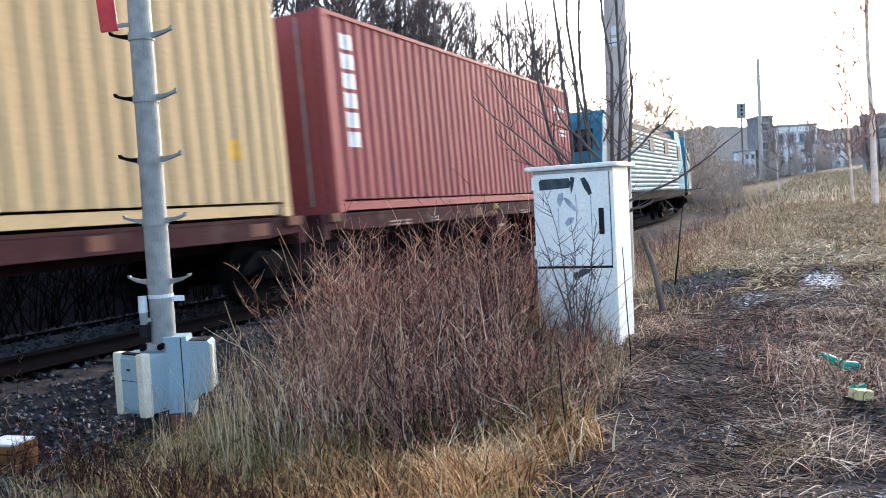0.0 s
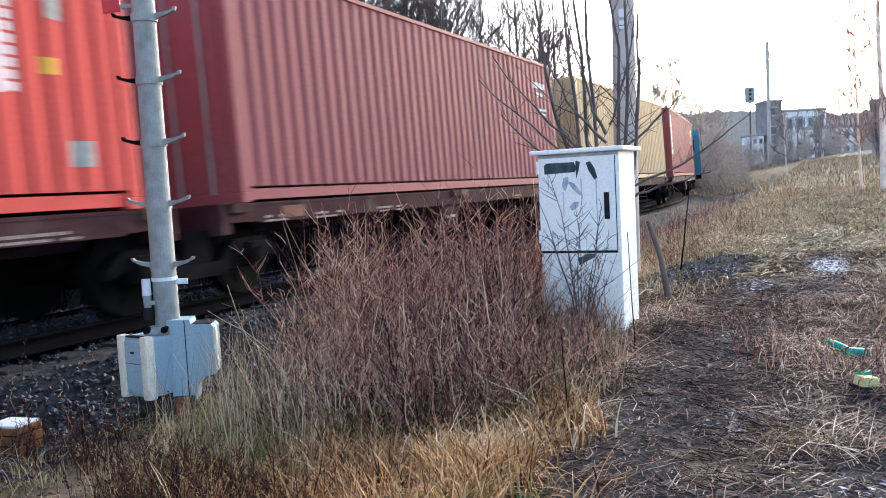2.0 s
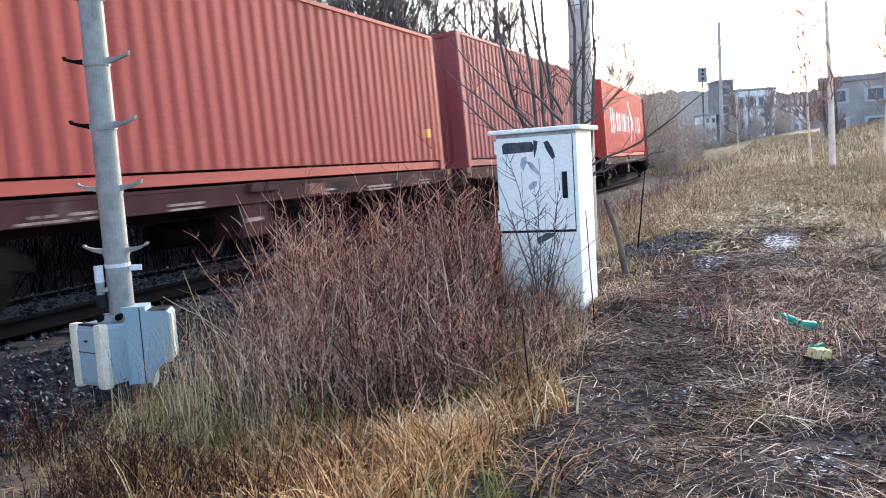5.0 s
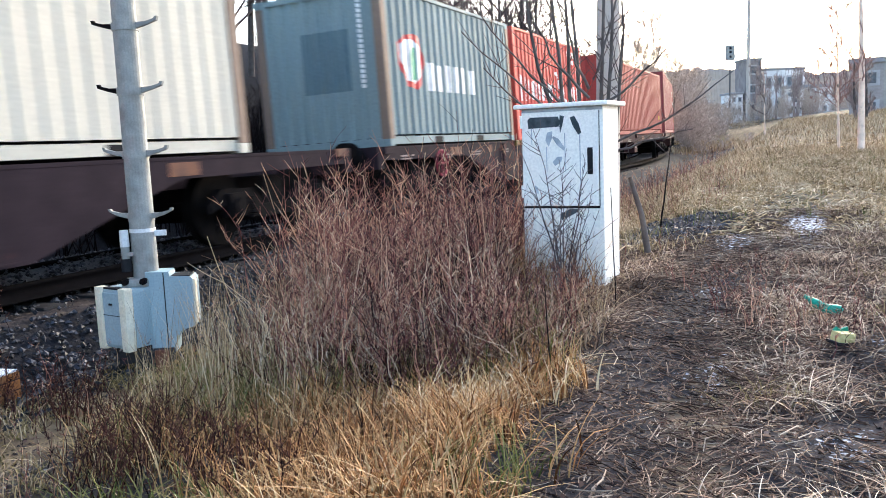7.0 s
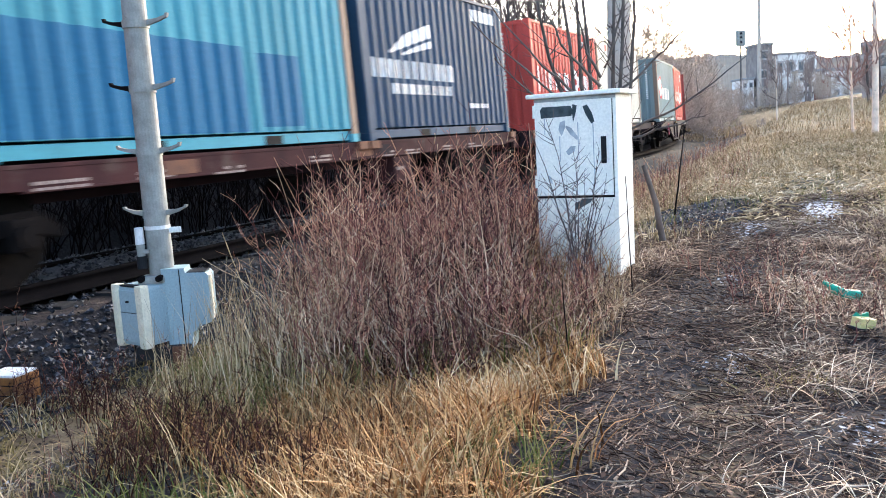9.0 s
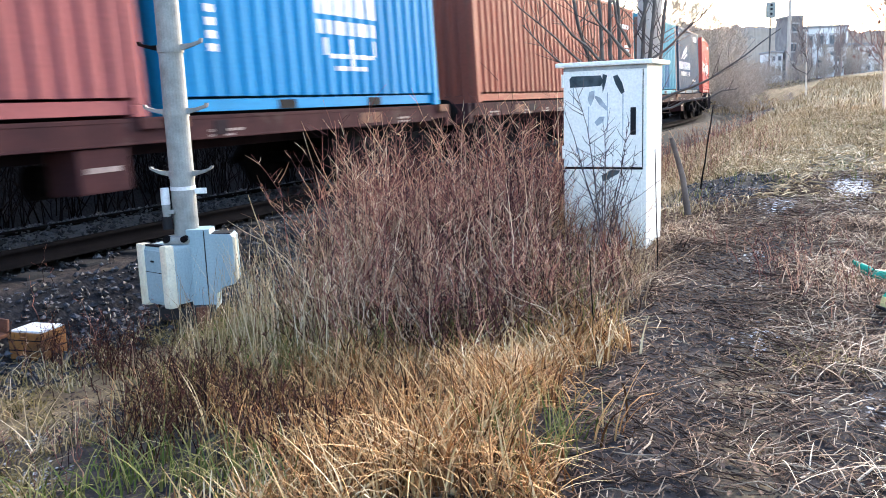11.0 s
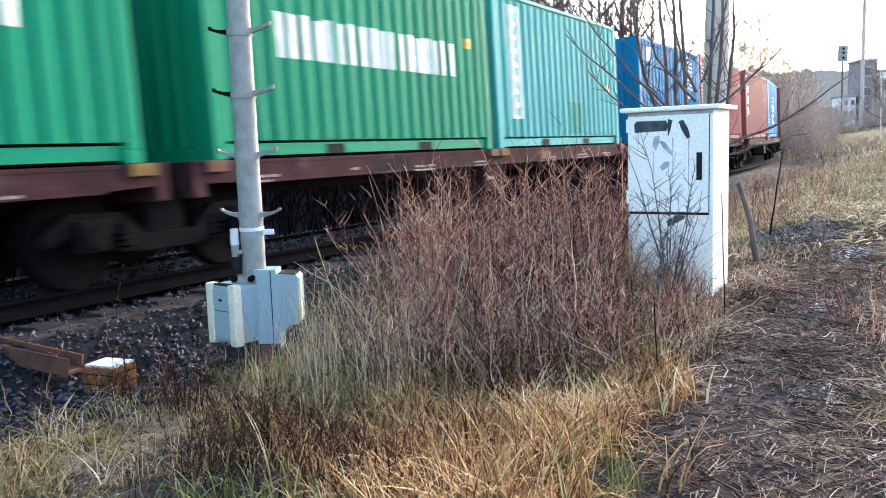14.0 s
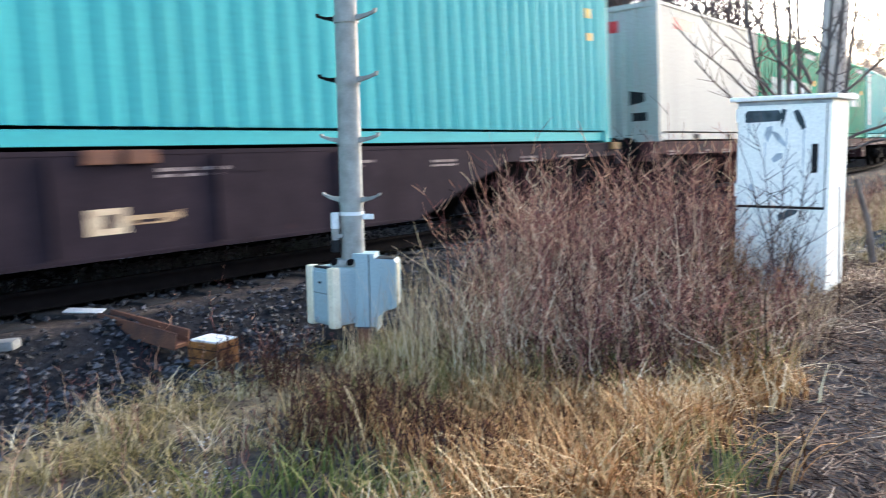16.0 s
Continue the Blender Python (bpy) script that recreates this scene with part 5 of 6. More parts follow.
    smear("paint_smear", [(-0.34, 0.62), (-0.22, 0.68), (-0.20, 0.71), (-0.27, 0.712), (-0.35, 0.67)], M_SPRAY, 0.0125, low)


cabinet()


def leaning(name, p0, p1, r0, r1, m, k=7, bow=0.0, seed=0, parent=None):
    g = np.random.default_rng(seed)
    u = np.linspace(0, 1, k)[:, None]
    P = np.array(p0) * (1 - u) + np.array(p1) * u
    P[:, 2] += bow * 4 * (u * (1 - u))[:, 0]
    P[1:-1] += g.normal(0, r0 * 0.3, (k - 2, 3))
    V, F = tubes(P[None], (r0 + (r1 - r0) * u[:, 0])[None], 8)
    return hang(name, mesh_np(name, V, F), m, parent, smooth=True)


def utility_pole():
    ob = thing("utility_pole", "weathered grey wooden utility pole with a number tag", "utility pole", pose(2.0, 11.0, 0))
    V, F = tubes(np.array([[(0, 0, -0.3), (0.02, 0, 1.5), (0.05, 0, 3.5), (0.1, 0, 9.0)]]), np.array([[0.16, 0.155, 0.148, 0.125]]), 18)
    hang("shaft", mesh_np("shaft", V, F), M_POLEW, ob, smooth=True)
    for dz in (3.42, 3.57):
        part("number_tag", box(-0.035, 0.035, -0.165, -0.155, dz, dz + 0.11, 0.003), M_MARK, ob, "small white tag")
    st = leaning("stump_prop", (1.82, 8.0, 0.3), (1.66, 8.05, 1.05), 0.034, 0.022, M_BARK, k=3, seed=3)
    tagged(st, "short leaning grey trunk behind the white cabinet", "tree trunk")


utility_pole()


# ---------------------------------------------------------------- trees
def grow(seed, height, r, levels=4, kids=(9, 7, 6), spread=0.75, up=0.35, k=5, first=0.25, wob=0.05, short=1.0, thin=0.55, least=0.0045):
    """A bare tree as levels of tapered paths."""
    g = np.random.default_rng(seed)
    u = np.linspace(0, 1, k)
    P = np.zeros((1, k, 3))
    P[0, :, 2] = height * u
    P[0, 1:] += g.normal(0, height * 0.012, (k - 1, 3)) * [1, 1, 0]
    P[0, :, :2] = np.cumsum(P[0, :, :2], 0)
    R = (r * (1 - 0.85 * u))[None]
    out = [(P, R)]
    length = np.array([height])
    for lv in range(levels - 1):
        n, c = len(P), kids[lv]
        i = np.repeat(np.arange(n), c)
        f = g.uniform(first if lv == 0 else 0.15, 0.97, n * c)
        a = np.minimum((f * (k - 1)).astype(int), k - 2)
        w = (f * (k - 1) - a)[:, None]
        S = P[i, a] * (1 - w) + P[i, a + 1] * w
        T = P[i, a + 1] - P[i, a]
        T /= np.linalg.norm(T, axis=1, keepdims=True) + 1e-9
        q = g.normal(0, 1, (n * c, 3))
        q -= (q * T).sum(1, keepdims=True) * T
        q /= np.linalg.norm(q, axis=1, keepdims=True) + 1e-9
        sp = spread * g.uniform(0.7, 1.3, (n * c, 1))
        D = T * np.cos(sp) + q * np.sin(sp)
        ln = length[i] * (0.42 * short if lv == 0 else 0.5) * g.uniform(0.5, 1.1, n * c) * (1.15 - 0.7 * f)
        P2 = S[:, None] + D[:, None] * (ln[:, None] * u)[..., None]
        P2[..., 2] += up * ln[:, None] * u ** 2
        P2[:, 1:] += g.normal(0, wob, (n * c, k - 1, 3)) * ln[:, None, None]
        rr = R[i, a] * (thin if lv == 0 else 0.55)
        R2 = rr[:, None] * (1 - 0.8 * u)
        P, R, length = P2, np.maximum(R2, least), ln
        out.append((P, R))
    return out


def tree_meshes(seed, height, r, **kw):
    lv = grow(seed, height, r, **kw)
    V, F = tubes(lv[0][0], lv[0][1], 9)
    trunk = mesh_np("trunk", V, F)
    Vs, Fs, o = [], [], 0
    for j, (P, R) in enumerate(lv[1:]):
        V, F = tubes(P, R, 5 if j == 0 else 3)
        Vs.append(V)
        Fs.append(F + o)
        o += len(V)
    return trunk, mesh_np("crown", np.concatenate(Vs), np.concatenate(Fs))


KINDS = [tree_meshes(31 + i, 1.0 * h, 0.0125 * h, kids=(20, 9, 7), first=0.2) for i, h in enumerate((9.0, 11.0, 8.0, 10.0))]
SHRUBS = [tree_meshes(61 + i, h, 0.03, kids=(14, 7, 5), first=0.03, spread=0.6, up=0.5) for i, h in enumerate((3.0, 2.4, 3.6))]


FARWOOD = [tree_meshes(71 + i, h, 0.03, kids=(26, 9, 6), first=0.02, spread=0.85, up=0.25, thin=0.4, least=0.017) for i, h in enumerate((7.0, 6.0, 8.0))]
FAR_CROWNS = {}


def far_crown(me, m):
    """The same crown in another bark colour; that of the far woods is paled for haze."""
    if me.name not in FAR_CROWNS:
        FAR_CROWNS[me.name] = me.copy()
        FAR_CROWNS[me.name].materials.clear()
        FAR_CROWNS[me.name].materials.append(m)
    return FAR_CROWNS[me.name]


def tree(kind, x, y, sc, rz, label, category="tree", name="bare_tree", group="bare trees behind the railway", z=None, trunk_mat=None, twig=None):
    trunk, crown = kind
    zz = float(land(x, y)) - 0.1 if z is None else z
    ob = thing(name, label, category, Matrix.LocRotScale((x, y, zz), Euler((0, 0, rz)), (sc, sc, sc)), group)
    hang("trunk", trunk, trunk_mat or M_BARK, ob)
    hang("crown", far_crown(crown, twig) if twig else crown, M_TWIG, ob)
    return ob


def woods():
    g = random.Random(11)
    for i in range(74):
        s, n = -2 + i * 0.8 + g.uniform(-1, 1), g.uniform(-24, -13.5)
        p = lay(s, n)
        tree(KINDS[i % 4], p[0], p[1], g.uniform(0.75, 1.15), g.uniform(0, 6.28), "leafless grey-brown tree on the bank behind the track")
    for i in range(34):
        s, n = 2 + i * 1.5 + g.uniform(-1, 1), g.uniform(-13.5, -11.3)
        p = lay(s, n)
        tree(SHRUBS[i % 3], p[0], p[1], g.uniform(0.8, 1.4), g.uniform(0, 6.28), "leafless brush on the bank behind the track", "shrub", "bare_shrub", "brush behind the railway")
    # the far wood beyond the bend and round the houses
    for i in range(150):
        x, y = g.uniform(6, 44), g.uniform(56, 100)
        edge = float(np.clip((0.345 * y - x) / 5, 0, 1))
        tree(FARWOOD[i % 3], x, y, g.uniform(0.85, 1.25) * (0.22 + 0.78 * edge), g.uniform(0, 6.28), "far leafless tree in the brown wood", z=g.uniform(-1.4, 0.6), group="far bare wood", trunk_mat=M_TWIG_HAZE, twig=M_TWIG_HAZE)
    thin = [tree_meshes(141 + i, h, 0.15, kids=(11, 5, 3), first=0.35, spread=0.4, up=0.5, thin=0.3, least=0.018) for i, h in enumerate((6.5, 8.0, 5.5))]
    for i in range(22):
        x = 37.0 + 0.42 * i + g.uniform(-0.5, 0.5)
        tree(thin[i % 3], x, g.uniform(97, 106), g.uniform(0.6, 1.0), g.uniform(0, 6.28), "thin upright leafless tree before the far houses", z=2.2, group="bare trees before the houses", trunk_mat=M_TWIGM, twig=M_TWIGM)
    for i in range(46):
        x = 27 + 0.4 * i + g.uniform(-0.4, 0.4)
        tree(FARWOOD[i % 3], x, g.uniform(88, 96), g.uniform(0.3, 0.45), g.uniform(0, 6.28), "low leafless thicket on the far rise", z=1.5 + 0.03 * i, group="far bare wood", trunk_mat=M_TWIG_HAZE, twig=M_TWIGM if i % 3 else M_TWIG_HAZE)
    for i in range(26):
        tree(FARWOOD[i % 3], 47.5 + 0.8 * i + g.uniform(-0.5, 0.5), 122 + g.uniform(-2, 5), g.uniform(0.45, 0.75), g.uniform(0, 6.28), "far leafless tree behind the houses", z=2.6, group="far bare wood", trunk_mat=M_TWIG_HAZE, twig=M_TWIG_HAZE)
    dense = [tree_meshes(151 + i, h, 0.09, kids=(16, 9, 5), first=0.04, spread=0.6, up=0.35, thin=0.6, least=0.012) for i, h in enumerate((4.2, 3.4, 5.0))]
    for i in range(17):
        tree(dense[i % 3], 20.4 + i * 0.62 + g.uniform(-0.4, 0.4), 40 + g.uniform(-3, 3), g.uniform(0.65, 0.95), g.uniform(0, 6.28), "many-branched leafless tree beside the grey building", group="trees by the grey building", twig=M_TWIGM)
    for i in range(26):
        p = lay(g.uniform(14, 34), g.uniform(5.5, 13))
        tree(SHRUBS[i % 3], p[0], p[1], g.uniform(0.35, 0.7), g.uniform(0, 6.28), "low leafless bush on the grassy bank", "shrub", "bare_shrub", "bushes on the bank")


woods()


def birches():
    for i, (x, y, h, r) in enumerate(((9.86, 20.0, 7.5, 0.085), (9.62, 20.6, 5.2, 0.035), (12.0, 21.5, 6.5, 0.06), (11.6, 18.6, 4.6, 0.05))):
        t = tree_meshes(91 + i, h, r, kids=(42, 5, 3), first=0.2, spread=0.75, up=0.3, short=0.5, thin=0.22, least=0.0095)
        tree(t, x, y, 1.0, 0.4 * i, "slender birch with peeling white bark and bare twigs", "birch", "birch_tree", "birches on the bank", trunk_mat=M_BIRCH, twig=M_TWIGR)
    tree(tree_meshes(97, 3.0, 0.035, kids=(8, 4, 3), first=0.3), 13.26, 35.0, 1.0, 0, "thin young birch in the grass", "birch", "birch_tree", "birches on the bank", trunk_mat=M_BIRCH)


birches()


def sapling():
    """Many-stemmed willow before the utility pole, with arching side branches."""
    ob = thing("willow_bush", "bare many-stemmed willow bush with arching branches", "shrub", pose(0, 0, 0))
    g = np.random.default_rng(8)
    k = 9
    u = np.linspace(0, 1, k)
    base = np.array([1.55, 9.6, 0.35])
    tops = [(1.05, 9.4, 4.4), (1.28, 9.6, 4.6), (1.42, 9.5, 4.5), (1.6, 9.8, 4.6), (1.72, 9.4, 4.3), (0.7, 9.7, 4.2), (1.95, 9.6, 3.4)]
    Ps, Rs = [], []
    for t in tops:
        P = base + (np.array(t) - base) * u[:, None]
        P[:, 0] += 0.28 * np.sin(np.pi * u) * np.sign(t[0] - base[0]) * 0.5
        P[1:] += g.normal(0, 0.02, (k - 1, 3))
        Ps.append(P)
        Rs.append(0.03 * (1 - 0.65 * u))
    for j, (P, R) in enumerate(zip(Ps, Rs)):
        V, F = tubes(P[None], R[None], 7)
        hang("stem", mesh_np("stem", V, F), M_BARK, ob, smooth=True)
    ends = [((1.42, 9.4, 1.5), (0.95, 9.3, 1.85), (0.06, 9.2, 2.65)), ((1.4, 9.4, 1.7), (0.9, 9.3, 2.0), (0.25, 9.2, 2.9)), ((1.45, 9.4, 1.4), (0.75, 9.2, 1.72), (0.3, 9.1, 2.25)), ((1.5, 9.4, 1.9), (1.0, 9.3, 2.3), (0.75, 9.2, 3.1)),
            ((1.62, 9.3, 1.35), (2.3, 9.1, 1.5), (2.97, 8.9, 2.12)), ((1.65, 9.4, 1.8), (2.05, 9.3, 2.05), (2.4, 9.2, 2.45)), ((1.62, 9.3, 1.2), (1.95, 9.0, 1.4), (2.5, 8.8, 1.5)), ((1.5, 9.4, 2.0), (1.25, 9.3, 2.5), (1.1, 9.3, 3.3)), ((1.55, 9.4, 2.1), (1.75, 9.3, 2.6), (1.85, 9.3, 3.3))]
    for a, b, c in ends:
        a, b, c = map(np.array, (a, b, c))
        P = (1 - u)[:, None] ** 2 * a + (2 * u * (1 - u))[:, None] * b + (u ** 2)[:, None] * c
        P[1:] += g.normal(0, 0.012, (k - 1, 3))
        V, F = tubes(P[None], (0.019 * (1 - 0.7 * u))[None], 6)
        br = hang("branch", mesh_np("branch", V, F), M_BARK, ob)
        m = 14
        f = g.uniform(0.2, 0.98, m)
        S = np.stack([np.interp(f, u, P[:, q]) for q in range(3)], 1)
        D = (c - a) / np.linalg.norm(c - a) * 0.5 + g.normal(0, 0.4, (m, 3)) + [0, 0, 0.4]
        ln = g.uniform(0.12, 0.4, m)
        Q = S[:, None] + D[:, None] * (ln[:, None] * np.linspace(0, 1, 4))[..., None]
        V, F = tubes(Q, np.tile(0.0045 * (1 - 0.6 * np.linspace(0, 1, 4)), (m, 1)), 3)
        tagged(hang("twig_spray", mesh_np("twig_spray", V, F), M_TWIG, br), kind="stuff")
    Q = []
    for P in Ps:
        for q in range(24):
            f = g.uniform(0.25, 0.95)
            s = np.array([np.interp(f, u, P[:, j]) for j in range(3)])
            d = np.array([g.normal(0, 0.5), g.normal(0, 0.4), g.uniform(0.4, 1.0)]) * g.uniform(0.25, 0.7)
            Q.append(s + d * np.linspace(0, 1, 5)[:, None] + g.normal(0, 0.008, (5, 3)))
    V, F = tubes(np.array(Q), np.tile(0.007 * (1 - 0.7 * np.linspace(0, 1, 5)), (len(Q), 1)), 3)
    tagged(hang("twig_spray", mesh_np("twig_spray", V, F), M_TWIG, ob), kind="stuff")
    st = leaning("dead_stalk", (2.28, 9.3, 0.4), (2.4, 9.3, 1.32), 0.011, 0.006, M_STALK_SHADE, seed=4)
    tagged(st, "single dark dead stalk standing in the grass", "stalk")


sapling()


# ---------------------------------------------------------------- the distance
M_CONC = mat("pale_render", (0.52, 0.48, 0.45), (0.40, 0.37, 0.345), rough=0.9, scale=0.6, fine=8)
M_ROOFD = mat("grey_roofing", (0.36, 0.33, 0.315), (0.27, 0.25, 0.24), rough=0.9, scale=0.8, fine=8)
M_GLASS = mat("dark_window_glass", (0.16, 0.16, 0.165), rough=0.2, spec=0.3)


def far_house(name, label, x, y, z, w, d, h, wall, roof_h=0.5, rows=2, cols=5, rz=0.0, eaves=0.15):
    ob = thing(name, label, "building", pose(x, y, z, 0, 0, rz))
    part("wall", box(-w / 2, w / 2, -d / 2, d / 2, -3, h), wall, ob)
    part("roof", box(-w / 2 - eaves, w / 2 + eaves, -d / 2 - eaves, d / 2 + eaves, h, h + roof_h, 0.08), M_ROOFD, ob)
    for r in range(rows):
        for c in range(cols):
            cx, cz = -w / 2 + (c + 0.5) * w / cols, h * (r + 0.5) / rows
            wd = part("window", box(cx - w / cols * 0.3, cx + w / cols * 0.3, -d / 2 - 0.06, -d / 2 + 0.02, cz - h / rows * 0.26, cz + h / rows * 0.26), M_CONC, ob)
            part("pane", box(cx - w / cols * 0.2, cx + w / cols * 0.2, -d / 2 - 0.08, -d / 2 - 0.05, cz - h / rows * 0.18, cz + h / rows * 0.18), M_GLASS, wd)
    return ob


def distance():
    # house white, raised in base colour to make up for haze
    white = mat("white_render", (0.90, 0.85, 0.79), (0.78, 0.74, 0.69), rough=0.9, scale=0.6, fine=8)
    far_house("far_house", "far two-storey pale house behind bare trees", 45.9, 117.5, 3.0, 5.6, 7, 6.2, white, 0.35, 2, 4)
    far_house("far_house", "far low white building with dark windows", 49.0, 116, 2.8, 7.0, 7, 3.8, white, 0.45, 2, 6)
    far_house("far_house", "far white house at the wood's edge", 38.8, 114, 3.4, 1.6, 4, 2.7, white, 0.3, 2, 2)
    far_house("far_house", "tall narrow grey building beside the far mast", 41.0, 114, 3.0, 2.1, 4, 7.5, mat("dull_brown_render", (0.30, 0.26, 0.24), rough=0.9, scale=1, fine=8), 0.3, 3, 1)
    far_house("far_house", "far brown-roofed house among trees", 57.5, 120, 3.0, 8.0, 7, 3.2, M_CONC, 0.9, 1, 4)
    far_house("grey_building", "large grey building behind bare trees on the bank", 36.1, 59.0, 1.6, 14.0, 9, 4.0, mat("dull_grey_render", (0.44, 0.38, 0.335), rough=0.9, scale=0.8, fine=8), 0.4, 2, 6, -26)
    shed = thing("small_shed", "small far red-brown shed", "shed", pose(46.3, 107, 3.6))
    part("wall", box(-0.5, 0.5, -1, 1, -2, 1.7), mat("faded_red_boards", (0.36, 0.15, 0.12), rough=0.85, scale=1, fine=8), shed)
    part("roof", box(-0.6, 0.6, -1.1, 1.1, 1.7, 1.8), M_ROOFD, shed)
    van = thing("white_van", "white van parked before the far house", "van", pose(44.6, 107, 3.6))
    part("body", prism([(-1.0, 0.3), (1.0, 0.3), (1.0, 1.0), (0.8, 1.1), (0.6, 1.75), (-0.95, 1.8)], -0.8, 0.8), white, van)
    part("windscreen", box(-0.8, 0.5, -0.82, -0.79, 1.0, 1.5, 0.02), M_GLASS, van)
    for x in (-0.6, 0.6):
        part("wheel", cyl((x, -0.85, 0.3), (x, -0.6, 0.3), 0.3, seg=14), M_BLACK, van)
    wl = thing("low_wall", "low pale wall along the far rise", "wall", pose(48.5, 104, 2.6))
    part("wall", box(-3.2, 3.4, -0.2, 0.2, -1.5, 0.75, 0.05), M_CONC, wl)
    mast = thing("far_mast", "far slender dark mast against the sky", "mast", pose(39.6, 110, 3.0))
    part("shaft", cyl((0, 0, -3), (0, 0, 15.1), 0.28, 0.2, 10), M_POLEW, mast)
    sig = thing("railway_signal", "far railway signal head on a thin post", "railway signal", pose(37.2, 110, 3.0))
    part("post", cyl((0, 0, -3), (0, 0, 7.8), 0.1, seg=8), M_BARK, sig)
    hd = part("signal_head", box(-0.6, 0.6, -0.2, 0.2, 7.4, 9.4, 0.15), M_GALV, sig)
    for z in (7.9, 8.5, 9.0):
        part("lens", cyl((0, -0.2, z), (0, -0.26, z), 0.16, seg=12), M_BLACK, hd)
    # wooded ridge behind everything
    xs = np.linspace(-260, 420, 2600)
    top = 22.0 - 4.2 * smooth(xs, 80, 125) + 1.2 * np.sin(xs * 0.021 + 1.0) + 1.0 * np.sin(xs * 0.06) + np.convolve(np.random.default_rng(3).uniform(-1, 1, 2600), np.hanning(15) / 4, "same") + 0.2 * np.random.default_rng(4).uniform(-1, 1, 2600)
    V = [(x, 262 + 10 * math.sin(x * 0.03), -10) for x in xs] + [(x, 270 + 10 * math.sin(x * 0.03), t) for x, t in zip(xs, top)] + [(x, 330, 0) for x in xs]
    n = len(xs)
    F = [(r * n + i, r * n + i + 1, (r + 1) * n + i + 1, (r + 1) * n + i) for r in range(2) for i in range(n - 1)]
    # the ridge brown is lightened to carry the haze in its colour
    ob = hang("far_ridge", mesh_np("far_ridge", V, F), mat("far_wood_hazed_brown", (0.56, 0.40, 0.285), (0.38, 0.27, 0.195), rough=1, scale=0.05, fine=0.6, bump=0))
    tagged(ob, "distant wooded ridge in winter brown, paled for haze", "hill", kind="structure")


distance()


# ---------------------------------------------------------------- small things on the ground
def litter():
    def ground(x, y):
        return float(lumpy(x, y))
    x, y = 2.25, 5.09
    b = thing("green_bottle", "crumpled green plastic bottle lying in the straw", "bottle", Matrix.LocRotScale((x, y, ground(x, y) + 0.045), Euler((0, 0.2, -0.44)), (0.85, 0.85, 0.85)))
    mg = mat("green_plastic", (0.015, 0.30, 0.185), (0.03, 0.38, 0.26), rough=0.35, scale=20)
    V, F = tubes(np.array([[(-0.13, 0, 0.06), (-0.11, 0, 0.052), (-0.06, 0, 0.03), (0, 0, 0.012), (0.05, 0.01, 0.01), (0.11, 0.02, 0.02), (0.13, 0.02, 0.02)]]), np.array([[0.014, 0.024, 0.036, 0.036, 0.04, 0.038, 0.012]]), 10)
    hang("bottle_body", mesh_np("bottle_body", V, F), mg, b, smooth=True)
    part("cap", cyl((-0.155, 0, 0.068), (-0.13, 0, 0.06), 0.016, seg=10), mg, b)
    x, y = 2.01, 4.34
    c = thing("yellow_carton", "torn pale yellow carton with green print", "carton", Matrix.LocRotScale((x, y, ground(x, y) + 0.01), Euler((0.1, 0.15, 0.35)), (0.72, 0.72, 0.72)))
    part("carton_body", box(-0.075, 0.075, -0.05, 0.05, 0.0, 0.085, 0.01), mat("pale_yellow_card", (0.72, 0.62, 0.28), (0.6, 0.5, 0.2), rough=0.7, scale=14), c)
    part("torn_flap", prism([(-0.075, 0.085), (0.075, 0.085), (0.06, 0.12), (0.0, 0.10), (-0.05, 0.115)], 0.03, 0.045), M_MARKG, c, "green printed torn flap")
    part("carton_base", box(-0.10, 0.09, -0.06, 0.06, -0.01, 0.012, 0.004), M_BLACK, c)
    k = thing("wooden_crate", "orange-stained wooden block with snow on top", "crate", pose(-3.47, 5.58, -0.25, 0, 0, -14) @ Matrix.Diagonal((0.82, 0.82, 0.95, 1)))
    part("block", box(-0.18, 0.18, -0.15, 0.15, 0, 0.21, 0.015), M_ORANGEW, k)
    for z in (0.07, 0.15):
        part("plank_gap", box(-0.182, 0.182, -0.153, 0.153, z, z + 0.008), M_DARK, k)
    part("snow_cap", box(-0.16, 0.17, -0.13, 0.14, 0.208, 0.226, 0.008), M_SNOW, k, "thin crust of snow")
    bm = thing("rusty_beam", "rusty steel trough beam lying on the ballast", "beam", pose(-4.08, 5.58, 0.02, 0, 8, -10))
    part("web", box(-0.40, 0.40, -0.07, 0.07, -0.07, -0.04, 0.006), M_RUST, bm)
    part("flange", box(-0.40, 0.40, -0.08, -0.07, -0.08, 0.06, 0.006), M_RUST, bm)
    part("flange", box(-0.40, 0.40, 0.06, 0.08, -0.08, 0.06, 0.006), M_RUST, bm)
    sl = thing("concrete_slab", "broken pale concrete slab beside the rusty beam", "slab", pose(-4.72, 5.62, 0.10, 3, 4, 20))
    part("slab", box(-0.28, 0.28, -0.12, 0.12, -0.05, 0.03, 0.015), M_SLEEPER, sl)
    part("snow_cap", box(-0.08, 0.22, -0.06, 0.08, 0.028, 0.04, 0.006), M_SNOW, sl, "thin crust of snow")
    st = thing("pale_stone", "pale flat stone on the ballast", "stone", pose(-4.57, 4.66, 0.09, 4, -5, 10))
    part("stone", box(-0.1, 0.1, -0.06, 0.06, -0.04, 0.03, 0.025), M_SLEEPERP, st)


litter()


